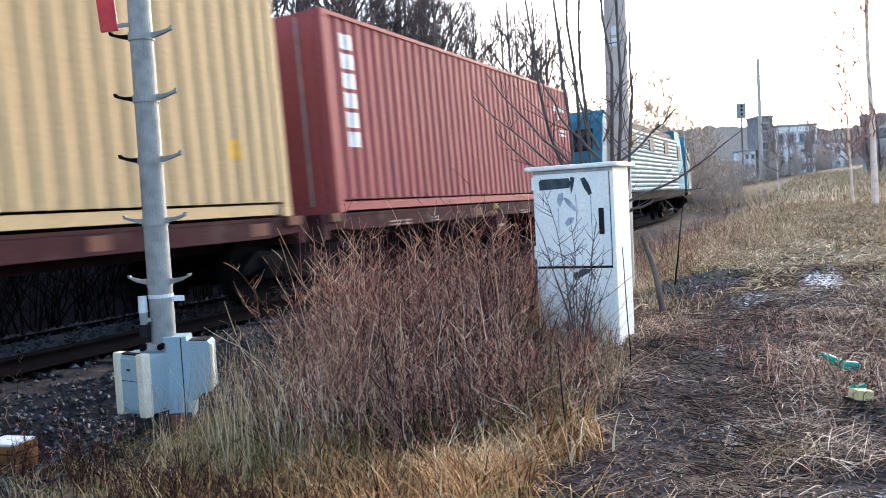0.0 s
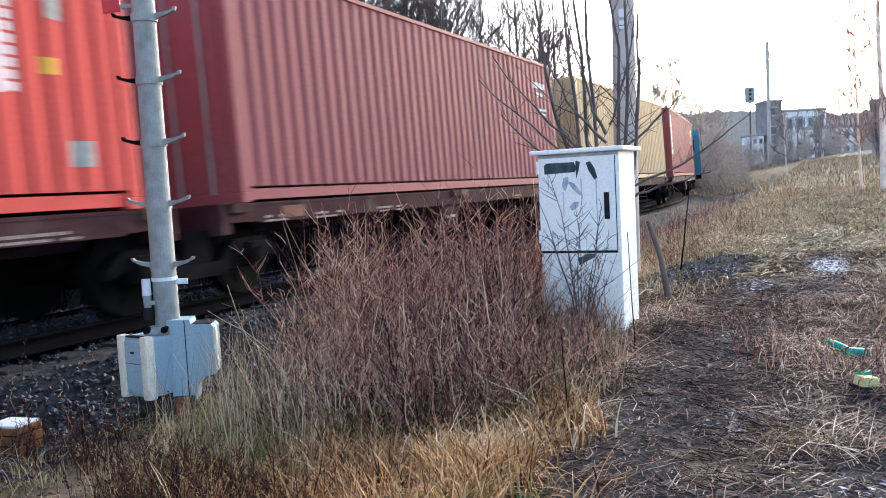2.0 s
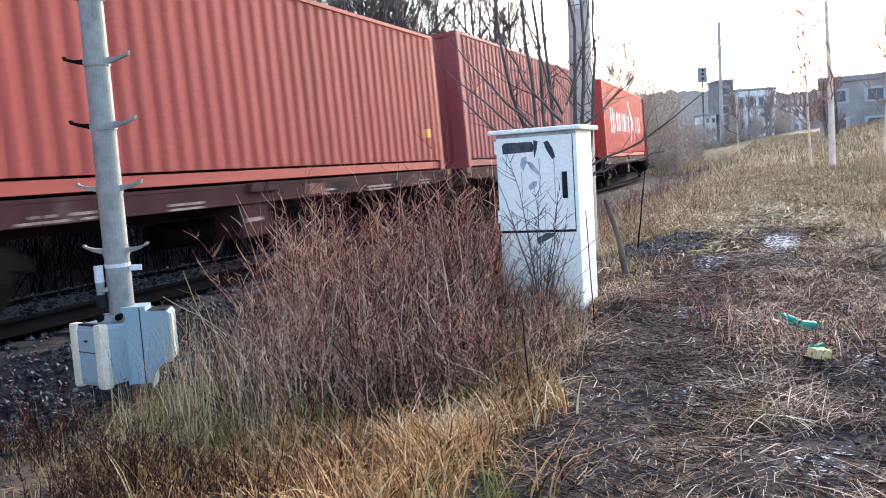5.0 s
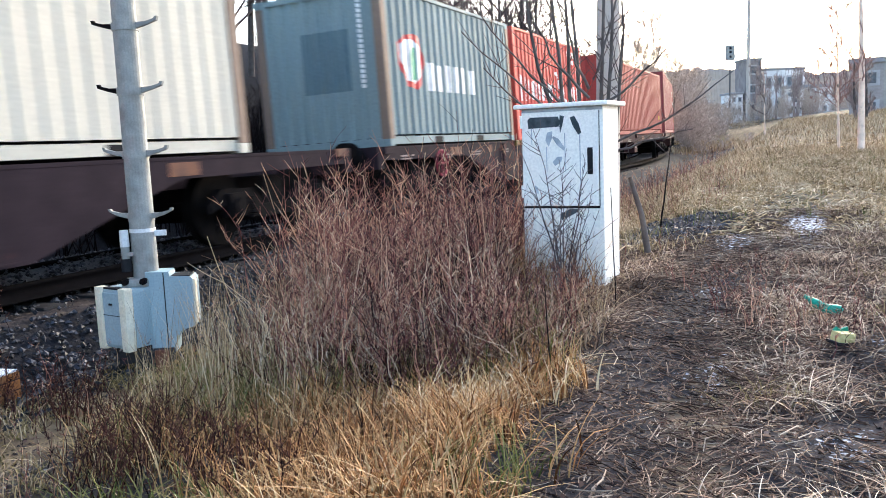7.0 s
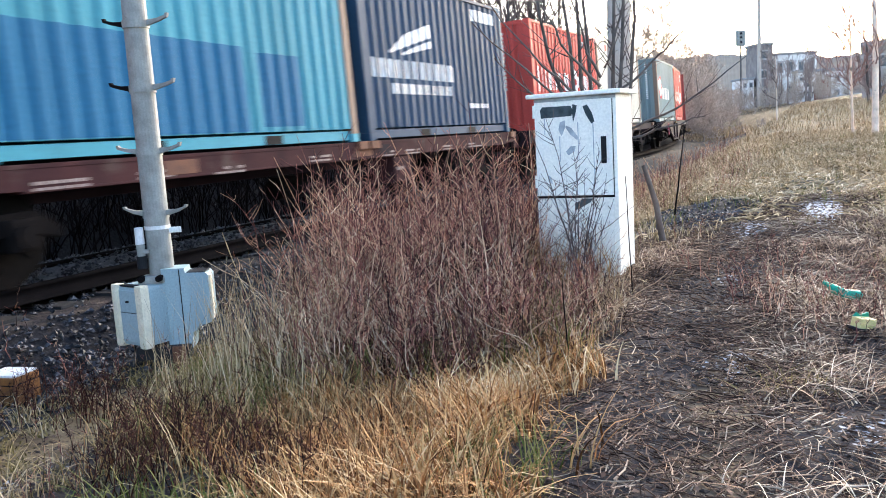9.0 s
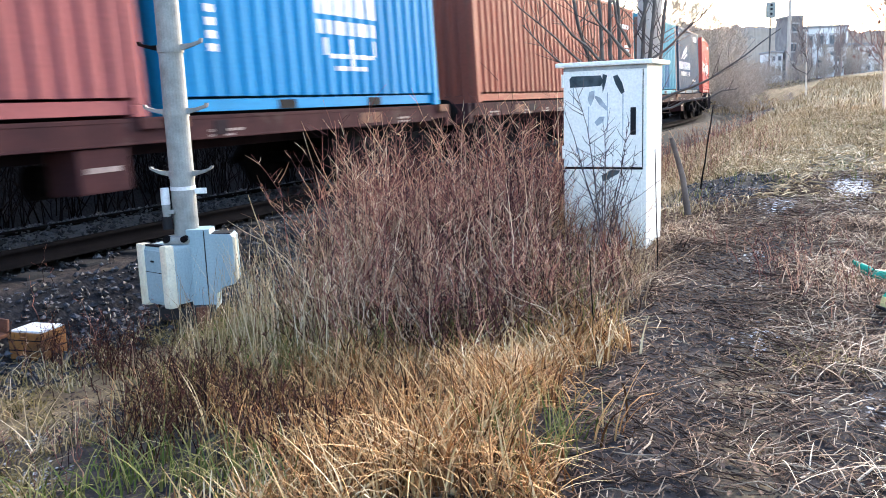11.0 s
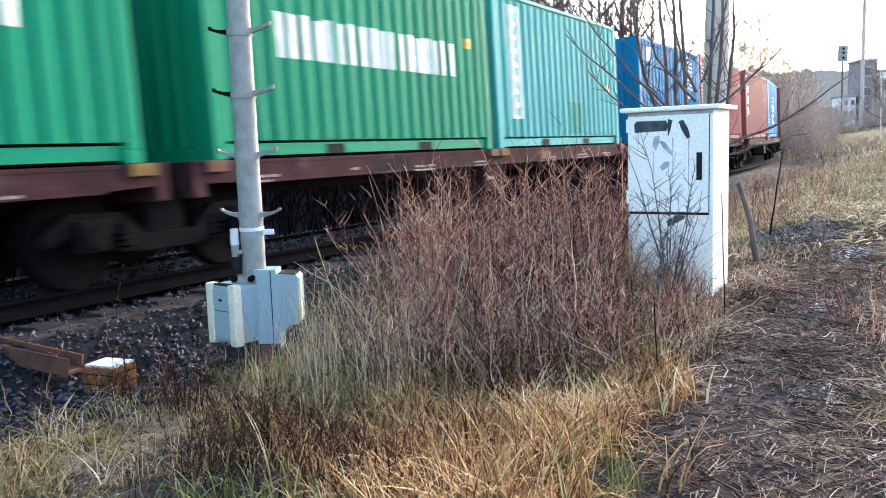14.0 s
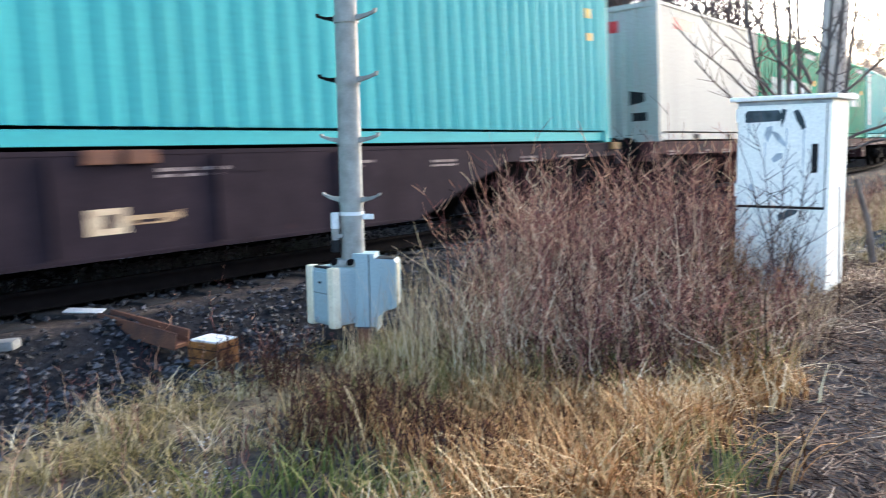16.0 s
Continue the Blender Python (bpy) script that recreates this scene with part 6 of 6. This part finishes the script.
# ---------------------------------------------------------------- plants
def scatter(n, x0, x1, y0, y1, seed, keep=None):
    g = np.random.default_rng(seed)
    P = np.column_stack([g.uniform(x0, x1, n), g.uniform(y0, y1, n)])
    if keep is not None:
        P = P[keep(P[:, 0], P[:, 1], g.uniform(0, 1, n))]
    return on_land(P)


def sn(x, y):
    return x * FW[0] + y * FW[1], x * RT[0] + y * RT[1]


def clumps(n, per, x0, x1, y0, y1, seed, rad=0.09, keep=None):
    g = np.random.default_rng(seed)
    C = scatter(n, x0, x1, y0, y1, seed + 1, keep)
    P = np.repeat(C[:, :2], per, 0) + g.normal(0, rad, (len(C) * per, 2))
    return on_land(P)


def stuff(name, label, category, V, F, m, flat=False):
    ob = hang(name, mesh_np(name, V, F, flat), m)
    return tagged(ob, label, category, kind="stuff")


def wave(x, y):
    return 0.5 + 0.25 * np.sin(2.3 * x + 0.7 * y) + 0.25 * np.sin(1.1 * y - 1.9 * x + 2)


def ash(x, y):
    """The burnt patch beside the cabinet."""
    s, n = sn(x, y)
    return np.exp(-((s - 9.9) / 1.25) ** 2 - ((n + 1.55) / 0.65) ** 2)


def path_edge(x, y, r):
    """Right edge of the tall grass, where the trodden path begins."""
    e = 0.12 + 0.30 * (y - 2.9) + 0.09 * np.sin(5.1 * y) + 0.05 * np.sin(13 * y + 1)
    return r < smooth(x, -1.45, -0.8) * (1 - smooth(x, e - 0.4, e + 0.12))


def thicket_zone(x, y, r):
    """Where the red-brown weeds stand: between the pole and the path."""
    left = -2.0 + 0.18 * (y - 4.5) - 0.35 * smooth(y, 6.2, 7.5) + 0.85 * (1 - smooth(y, 4.1, 5.4))
    right = 0.12 + 0.12 * (y - 4.6) + 0.12 * np.sin(4.3 * y)
    edge = smooth(x, left, left + 0.7) * (1 - smooth(x, right - 0.15, right + 0.25)) * smooth(y, 3.85, 4.5)
    s, n = sn(x, y)
    return (r < edge) & (n > -5.2)


def plants():
    B = np.concatenate([scatter(1500, -2.6, 1.3, 3.9, 8.8, 21, thicket_zone), clumps(330, 5, -2.6, 1.3, 3.9, 8.6, 70, 0.05, thicket_zone)])
    h = 0.42 + 0.3 * wave(B[:, 0], B[:, 1]) + 0.88 * smooth(B[:, 1], 4.1, 6.4)
    h = h * (1 - 0.3 * smooth(B[:, 0], 0.0, 0.5) * (1 - smooth(B[:, 1], 6.3, 7.0))) * np.random.default_rng(5).uniform(0.62, 1.12, len(B))
    V, F = stems(B, h, 0.5, 0.0049, 22, twigs=10, k=8)
    stuff("weed_thicket", "dense thicket of bare reddish-brown weed stems", "weeds", V, F, M_STEM)
    # broken stems added in a dark colour, as shade under the thicket
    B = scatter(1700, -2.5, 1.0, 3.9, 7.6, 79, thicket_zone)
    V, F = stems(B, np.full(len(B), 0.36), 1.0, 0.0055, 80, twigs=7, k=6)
    stuff("shade_stems", "tangled broken stems added dark for shade under the thicket", "weeds", V, F, M_DARKWEED)
    B = scatter(520, 0.0, 1.05, 4.0, 5.75, 19, lambda x, y, r: x < 0.2 + 0.33 * (y - 3.2) + 0.1 * np.sin(7 * y))
    V, F = stems(B, np.full(len(B), 0.33), 1.2, 0.005, 20, twigs=4, k=8)
    stuff("weed_thicket", "low broken weed stems before the white cabinet", "weeds", V, F, M_STRAW)
    B = scatter(260, 0.0, 0.95, 4.3, 5.8, 87, lambda x, y, r: x < 0.2 + 0.3 * (y - 3.4))
    V, F = stems(B, np.full(len(B), 0.45), 0.6, 0.0045, 88, twigs=6, k=8)
    stuff("weed_thicket", "upright red-brown weeds at the edge of the path", "weeds", V, F, M_STEM)
    g = np.random.default_rng(17)
    B = scatter(1300, -1.8, 0.6, 3.9, 6.9, 18, thicket_zone)
    V, F = stems(B, 0.45 + 0.35 * smooth(B[:, 1], 4.3, 5.6), 1.0, 0.0062, 16, twigs=3, k=9)
    stuff("pale_stalks", "pale dead stalks leaning through the thicket", "weeds", V, F, M_STRAW)
    # single long stalks, pale at the thicket's left edge and dark before the path
    for p, q, m, lab in (((-1.5, 5.5, -0.2), (-1.78, 5.4, 0.9), M_GRASSP, "single tall pale dead stalk"), ((-1.4, 5.3, -0.2), (-1.62, 5.3, 0.65), M_GRASSP, "single tall pale dead stalk"),
                         ((0.98, 5.4, 0.2), (0.96, 5.45, 1.12), M_STALK_SHADE, "single dark upright weed stalk"), ((0.35, 3.9, 0.1), (0.33, 3.95, 0.72), M_STALK_SHADE, "single dark upright weed stalk"), ((0.16, 6.0, 0.1), (0.05, 6.0, 1.05), M_STALK_SHADE, "single dark upright weed stalk")):
        tagged(leaning("dead_stalk", p, q, 0.0045, 0.0025, m, k=8, seed=int(p[1] * 10)), lab, "stalk")
    B = clumps(60, 16, 0.15, 0.95, 4.6, 5.75, 92, 0.07, lambda x, y, r: x < 0.25 + 0.3 * (y - 3.4))
    V, F = blades(B, np.full(len(B), 0.3), 0.007, 0.9, 93, 1.0, 6)
    stuff("pale_tufts", "tan grass at the foot of the white cabinet", "grass", V, F, M_GRASSP)
    # orange dry grass behind the thicket, up to the cabinet
    B = clumps(210, 18, -0.6, 1.0, 6.1, 8.4, 71, 0.09)
    V, F = blades(B, np.full(len(B), 0.56), 0.009, 0.7, 72, 0.8, 5)
    stuff("tan_tussocks", "tall orange dry grass beside the white cabinet", "grass", V, F, M_GRASS)
    # dark budded weeds before the cabinet, and single stalks
    C = clumps(3, 4, 0.58, 0.72, 5.45, 5.7, 23, 0.05)
    V, F = stems(C, np.full(len(C), 1.25), 0.34, 0.006, 24, twigs=13)
    stuff("budded_weeds", "dark budded dead weeds before the white cabinet", "weeds", V, F, M_TWIG)
    # dark red-brown weeds in clumps beside the pole foot
    spots = np.array([(-2.83, 5.24), (-2.6, 5.0), (-2.05, 4.5), (-1.8, 4.27), (-1.6, 4.0), (-1.3, 3.5), (-1.5, 3.65), (-2.0, 3.95), (-1.05, 3.15), (-3.25, 5.3), (-1.75, 3.4)])
    q = np.random.default_rng(25)
    B = on_land(np.repeat(spots, 26, 0) + q.normal(0, 0.11, (len(spots) * 26, 2)))
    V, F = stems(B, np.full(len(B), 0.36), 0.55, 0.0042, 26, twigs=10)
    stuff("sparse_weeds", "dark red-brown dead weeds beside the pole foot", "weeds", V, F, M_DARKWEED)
    B = scatter(110, -4.0, -1.6, 3.0, 6.6, 77)
    V, F = stems(B, np.full(len(B), 0.36), 0.5, 0.0032, 78, twigs=6)
    stuff("sparse_weeds", "thin single dead weeds beside the ballast", "weeds", V, F, M_STEM)
    B = on_land(np.repeat(spots[2:9], 60, 0) + q.normal(0, 0.13, (7 * 60, 2)))
    V, F = blades(B, np.full(len(B), 0.34), 0.008, 0.9, 81, 0.9, 6)
    stuff("tan_tussocks", "long bent tan blades among the dark weeds", "grass", V, F, M_GRASS)
    B = on_land(np.repeat(np.array([(-1.66, 3.2), (-1.35, 3.0), (-1.9, 2.95), (-1.1, 2.75), (-2.2, 5.9), (-1.95, 5.6)]), 70, 0) + q.normal(0, 0.12, (6 * 70, 2)))
    V, F = blades(B, np.full(len(B), 0.24), 0.010, 1.0, 82, 1.0, 6)
    stuff("green_tufts", "fresh green grass tufts by the pole", "grass", V, F, M_GRASSG)
    B = scatter(800, 1.0, 5.5, 7.6, 17, 27, lambda x, y, r: (ash(x, y) < 0.3) & (r < 0.75) & (np.abs(sn(x, y)[1] + 0.2) > 1.0))
    V, F = stems(B, np.full(len(B), 0.38), 0.4, 0.004, 28, twigs=6)
    stuff("path_weeds", "low dead weeds along the trodden path", "weeds", V, F, M_STEM)
    B = scatter(170, 1.6, 2.6, 4.0, 6.6, 29)
    V, F = stems(B, np.full(len(B), 0.24), 0.8, 0.0032, 30, twigs=5)
    stuff("path_weeds", "broken weeds beside the litter on the path", "weeds", V, F, M_STEM)
    # grass between the stems, the tan tussocks in front, green tufts at the left
    B = clumps(520, 16, -2.3, 1.2, 4.0, 8.2, 31, 0.08, thicket_zone)
    V, F = blades(B, 0.30 + 0.25 * smooth(B[:, 1], 5.0, 6.6), 0.009, 0.9, 32, 0.9, 5)
    stuff("thicket_grass", "dry grass between the weed stems", "grass", V, F, M_GRASS)
    B = clumps(330, 36, -1.5, 0.9, 2.3, 4.5, 33, 0.05, path_edge)
    V, F = blades(B, 0.15 + 0.19 * wave(1.6 * B[:, 0], 1.6 * B[:, 1]), 0.011, 0.9, 34, 1.3, 7)
    stuff("tan_tussocks", "orange-tan tussocks of dry grass", "grass", V, F, M_GRASS)
    # some green among the dry blades near the path
    B = clumps(46, 26, -0.5, 0.9, 2.5, 3.9, 35, 0.06, lambda x, y, r: path_edge(x, y, r) & (wave(2.2 * x, 2 * y) > 0.5))
    V, F = blades(B, np.full(len(B), 0.22), 0.008, 0.9, 36)
    stuff("green_tufts", "green grass tufts among dry blades", "grass", V, F, M_GRASSG)
    # matted olive grass between the pole and the ballast
    left = lambda x, y, r: (r < 1.25 * wave(1.7 * x + 1, 1.7 * y) * (1 - 0.75 * smooth(x, -2.5, -1.9))) & (sn(x, y)[1] > -5.15)
    B = clumps(760, 20, -4.3, -1.1, 2.4, 6.9, 37, 0.06, left)
    V, F = blades(B, 0.07 + 0.10 * wave(B[:, 0] * 2.1, B[:, 1] * 1.7), 0.008, 2.0, 38, 0.9, 5)
    stuff("matted_grass", "short matted olive and straw-coloured grass beside the ballast", "grass", V, F, M_MATGRASS)
    B = clumps(150, 18, -4.3, -1.3, 2.4, 6.6, 39, 0.06, left)
    V, F = blades(B, np.full(len(B), 0.2), 0.0075, 1.5, 40, 0.9)
    stuff("pale_tufts", "pale dry grass near the pole foot", "grass", V, F, M_GRASSP)
    B = clumps(80, 16, -1.95, 0.4, 4.1, 5.6, 60, 0.06)
    V, F = blades(B, np.full(len(B), 0.34), 0.008, 0.8, 61)
    stuff("green_tufts", "green grass growing up through the thicket", "grass", V, F, M_GRASSG)
    B = clumps(100, 14, -1.6, 0.9, 2.4, 4.6, 62, 0.07, path_edge)
    V, F = blades(B, np.full(len(B), 0.30), 0.009, 1.2, 63, 1.2, 7)
    stuff("pale_tufts", "pale long grass among the tan tussocks", "grass", V, F, M_GRASS)
    # flattened tufts beside the path and round the litter
    beside = lambda x, y, r: (frosty(*sn(x, y)) < 0.3) & (r < 1.1 * wave(2.4 * x + 0.5, 2.0 * y) ** 1.3) & (np.abs(sn(x, y)[1] + 0.85) > 0.42) & (sn(x, y)[1] > -1.75) & ((sn(x, y)[1] > -0.3) | (y > 4.7)) & (ash(x, y) < 0.3) & (np.hypot(sn(x, y)[0] - 3.5, sn(x, y)[1] - 0.15) > 0.4)
    B = clumps(2100, 18, 0.6, 4.8, 2.4, 10.5, 83, 0.10, beside)
    V, F = blades(B, np.full(len(B), 0.115), 0.0078, 2.6, 84, 1.0, 6)
    stuff("matted_grass", "flattened brown grass mats beside the muddy path", "grass", V, F, M_STRAW)
    B = clumps(80, 30, 0.9, 3.8, 2.7, 9.0, 85, 0.07, beside)
    V, F = blades(B, np.full(len(B), 0.13), 0.006, 1.5, 86, 0.9, 5)
    stuff("matted_grass", "olive tufts in the trodden grass", "grass", V, F, M_MATGRASS)
    # tall pale reeds at the thicket's left edge
    B = clumps(60, 10, -2.0, -0.9, 4.3, 6.6, 41, 0.06)
    V, F = blades(B, np.full(len(B), 0.8), 0.006, 0.3, 42, 0.3, 5)
    stuff("tall_grass", "tall pale dry grass stalks at the thicket edge", "grass", V, F, M_GRASSP)
    B = clumps(120, 20, -2.1, -0.8, 3.9, 5.8, 89, 0.08)
    V, F = blades(B, np.full(len(B), 0.30), 0.0075, 1.0, 90, 0.9, 6)
    stuff("tall_grass", "bent olive and tan grass at the foot of the thicket", "grass", V, F, M_MATGRASS)
    # the bank and the meadow to the right and beyond
    far = lambda x, y, r: (sn(x, y)[1] > -4.6) & (frosty(*sn(x, y)) < 0.3) & (r < (0.55 + 0.6 * wave(0.9 * x, 0.9 * y)) * smooth(y + 1.6 * wave(2 * x, 3 * x + 1), 7.6, 10.5) - 0.85 * np.exp(-((sn(x, y)[1] + 0.1) / 0.8) ** 2) * (1 - smooth(y, 11, 14)) - 1.4 * ash(x, y))
    B = clumps(5200, 14, -1.0, 10, 6.8, 22, 43, 0.13, far)
    V, F = blades(B, 0.10 + 0.14 * wave(B[:, 0] * 0.6, B[:, 1] * 0.6), 0.013, 1.2, 44, 0.8)
    stuff("meadow_grass", "tan meadow grass along the path", "grass", V, F, M_GRASSP)
    B = clumps(7000, 9, 0, 40, 20, 62, 45, 0.3, lambda x, y, r: (sn(x, y)[1] > -4.6) & (sn(x, y)[1] < 30))
    V, F = blades(B, np.full(len(B), 0.26), 0.024, 0.9, 46, 0.5, 3)
    stuff("meadow_grass", "tan grass on the far slope", "grass", V, F, M_GRASSP)
    B = clumps(3500, 8, 18, 66, 58, 110, 74, 0.6)
    V, F = blades(B, np.full(len(B), 0.5), 0.06, 0.8, 75, 0.5, 3)
    stuff("meadow_grass", "tan grass on the far rise below the houses", "grass", V, F, M_GRASSP)
    B = clumps(220, 14, 0, 10, 8, 22, 47, 0.16, lambda x, y, r: sn(x, y)[1] > -4.2)
    V, F = blades(B, np.full(len(B), 0.16), 0.008, 0.8, 48)
    stuff("green_tufts", "dull green grass in the meadow", "grass", V, F, M_GRASSG)
    B = clumps(700, 18, 4.2, 11, 9, 18, 49, 0.12, lambda x, y, r: sn(x, y)[1] > 1.4)
    V, F = blades(B, np.full(len(B), 0.55), 0.007, 0.45, 50)
    stuff("tall_grass", "tall tan grass on the bank", "grass", V, F, M_GRASSP)
    # brush along the far side of the near ditch up to the bend
    B = scatter(2600, -1, 12, 9.5, 34, 51, lambda x, y, r: (sn(x, y)[1] > -5.0) & (sn(x, y)[1] < -3.0))
    V, F = stems(B, np.full(len(B), 0.7), 0.4, 0.006, 52, twigs=6)
    stuff("trackside_brush", "bare brush along the track", "weeds", V, F, M_STEM)
    # near-black brush added beyond the track, in place of shade seen beneath the wagons
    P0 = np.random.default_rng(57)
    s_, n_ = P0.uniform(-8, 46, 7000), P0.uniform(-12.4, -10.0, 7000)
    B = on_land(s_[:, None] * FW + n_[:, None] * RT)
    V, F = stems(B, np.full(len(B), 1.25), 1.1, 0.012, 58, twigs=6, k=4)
    stuff("shade_brush", "near-black brush added as shade along the far side of the track", "weeds", V, F, M_STALK_SHADE)
    # straw trodden flat on the path
    g = np.random.default_rng(53)
    lying = lambda x, y, r: (ash(x, y) < 0.35) & (frosty(*sn(x, y)) < 0.2 + 0.6 * r) & (sn(x, y)[1] > -2.6) & (sn(x, y)[1] < 2.6) & (r < (0.32 + 1.0 * wave(2.2 * x, 2.6 * y) ** 1.5) * (1 - 0.8 * np.exp(-((sn(x, y)[1] + 0.85 + 0.12 * np.sin(1.7 * y)) / 0.42) ** 2)) * (1 - 0.9 * np.exp(-((sn(x, y)[0] - 3.5) / 0.5) ** 2 - ((sn(x, y)[1] - 0.15) / 0.4) ** 2)))
    P = scatter(70000, -0.4, 4.6, 2.4, 10.5, 54, lying)
    n = len(P)
    az = g.uniform(0, np.pi, n)
    ln = g.uniform(0.05, 0.24, n)
    d = np.stack([np.cos(az), np.sin(az)], 1)
    ends = on_land(P[:, :2] + d * ln[:, None])
    mid = (P + ends) / 2
    mid[:, 2] += g.uniform(0.0, 0.018, n)
    mid[:, :2] += g.normal(0, 0.022, (n, 2))
    Q = np.stack([P + [0, 0, 0.008], mid + [0, 0, 0.006], ends + np.column_stack([np.zeros((n, 2)), g.uniform(0.003, 0.03, n)])], 1)
    V, F = tubes(Q, np.tile(np.array([0.0026, 0.0028, 0.0016]), (n, 1)) * g.uniform(0.5, 1.2, (n, 1)) * np.where(g.uniform(0, 1, (n, 1)) < 0.05, 1.6, 1.0), 3)
    stuff("trodden_straw", "flattened straw and stalks on the muddy path", "straw", V, F, M_PATHSTRAW)
    # short broken bits trodden into the mud
    P = scatter(26000, -0.2, 4.2, 2.4, 9.5, 91, lambda x, y, r: (np.abs(sn(x, y)[1] + 0.3) < 1.6) & (frosty(*sn(x, y)) < 0.3 + 0.5 * r) & (x > 0.05 + 0.3 * (y - 3.0)))
    n = len(P)
    az, ln = g.uniform(0, np.pi, n), g.uniform(0.012, 0.055, n)
    ends = on_land(P[:, :2] + np.stack([np.cos(az), np.sin(az)], 1) * ln[:, None])
    V, F = tubes(np.stack([P + [0, 0, 0.006], ends + np.column_stack([np.zeros((n, 2)), g.uniform(0.003, 0.02, n)])], 1), np.tile(np.array([0.0032, 0.0022]), (n, 1)) * g.uniform(0.6, 1.5, (n, 1)), 3)
    stuff("trodden_straw", "short broken straw and twigs trodden into the mud", "straw", V, F, M_PATHSTRAW)
    # flattened stalks and dead leaves all over the meadow
    P = scatter(26000, 0.5, 12, 8.5, 24, 73, lambda x, y, r: (ash(x, y) < 0.35) & (frosty(*sn(x, y)) < 0.4) & (sn(x, y)[1] > -3.6) & (r < 0.3 + 0.9 * wave(1.3 * x, 1.7 * y + 1)))
    n = len(P)
    az, ln = g.uniform(0, np.pi, n), g.uniform(0.06, 0.24, n)
    ends = on_land(P[:, :2] + np.stack([np.cos(az), np.sin(az)], 1) * ln[:, None])
    mid = (P + ends) / 2 + np.column_stack([g.normal(0, 0.02, (n, 2)), g.uniform(0.01, 0.06, n)])
    V, F = tubes(np.stack([P + [0, 0, 0.01], mid, ends + np.column_stack([np.zeros((n, 2)), g.uniform(0.005, 0.05, n)])], 1), np.tile(np.array([0.006, 0.0065, 0.004]), (n, 1)) * g.uniform(0.7, 1.8, (n, 1)), 3)
    stuff("trodden_straw", "flattened stalks and litter over the meadow", "straw", V, F, M_GRASSP)
    P = scatter(15000, -4.2, 4.2, 2.4, 10, 56, lambda x, y, r: (sn(x, y)[1] > -5.0) & (sn(x, y)[1] < 1.6) & (r < 0.25 + 0.75 * wave(3 * x, 2.5 * y)))
    n = len(P)
    oc = np.array([[1, 0, 0], [0, 1, 0], [-1, 0, 0], [0, -1, 0], [0, 0, 1], [0, 0, -1.0]])
    V = (oc[None] + g.normal(0, 0.3, (n, 6, 3))) * [1, 1, 0.55] * (g.uniform(0.006, 0.022, (n, 1, 1)) * g.uniform(0.5, 1.2, (n, 1, 1))) + P[:, None]
    f = np.array([[0, 1, 4], [1, 2, 4], [2, 3, 4], [3, 0, 4], [1, 0, 5], [2, 1, 5], [3, 2, 5], [0, 3, 5]])
    stuff("soil_clods", "small dark clods of trodden soil on the path", "soil", V.reshape(-1, 3), (f[None] + 6 * np.arange(n)[:, None, None]).reshape(-1, 3), M_CLOD, True)
    P = scatter(9000, 0.6, 4.6, 7.2, 13, 94, lambda x, y, r: r < 1.3 * ash(x, y) - 0.2)
    n = len(P)
    V = (oc[None] + g.normal(0, 0.3, (n, 6, 3))) * [1, 1, 0.7] * g.uniform(0.008, 0.035, (n, 1, 1)) + P[:, None]
    stuff("cinders", "black cinders and ash scattered behind the white cabinet", "cinders", V.reshape(-1, 3), (f[None] + 6 * np.arange(n)[:, None, None]).reshape(-1, 3), M_STONE, True)
    P = scatter(8000, -4.2, 4.4, 2.4, 10, 55, lambda x, y, r: sn(x, y)[1] > -4.9)
    n = len(P)
    a = g.uniform(0, 6.28, n)
    L, W = g.uniform(0.010, 0.026, n), g.uniform(0.005, 0.012, n)
    dx, dy = np.stack([np.cos(a), np.sin(a), g.uniform(-0.4, 0.4, n)], 1), np.stack([-np.sin(a), np.cos(a), g.uniform(-0.4, 0.4, n)], 1)
    P = P + [0, 0, 0.014]
    V = np.stack([P - dx * L[:, None], P - dy * W[:, None] + [0, 0, 0.004], P + dx * L[:, None], P + dy * W[:, None] + [0, 0, 0.004]], 1).reshape(-1, 3)
    stuff("fallen_leaves", "brown fallen leaves trodden into the mud", "leaves", V, np.arange(4 * n).reshape(-1, 4), M_LEAF)


plants()


# ---------------------------------------------------------------- what moves
def motions():
    times = [0.5 * i for i in range(33)]
    for ob, u, up in TRAIN:
        walk(ob, [(t, train_pose(u, t) @ pose(0, 0, up)) for t in times])
    for w, x in WHEELS:
        walk(w, [(i / FPS, pose(x, 0, 0.455, 0, math.degrees(train_s(i / FPS) / 0.455) % 360, 0)) for i in range(16 * FPS + 1)])


motions()
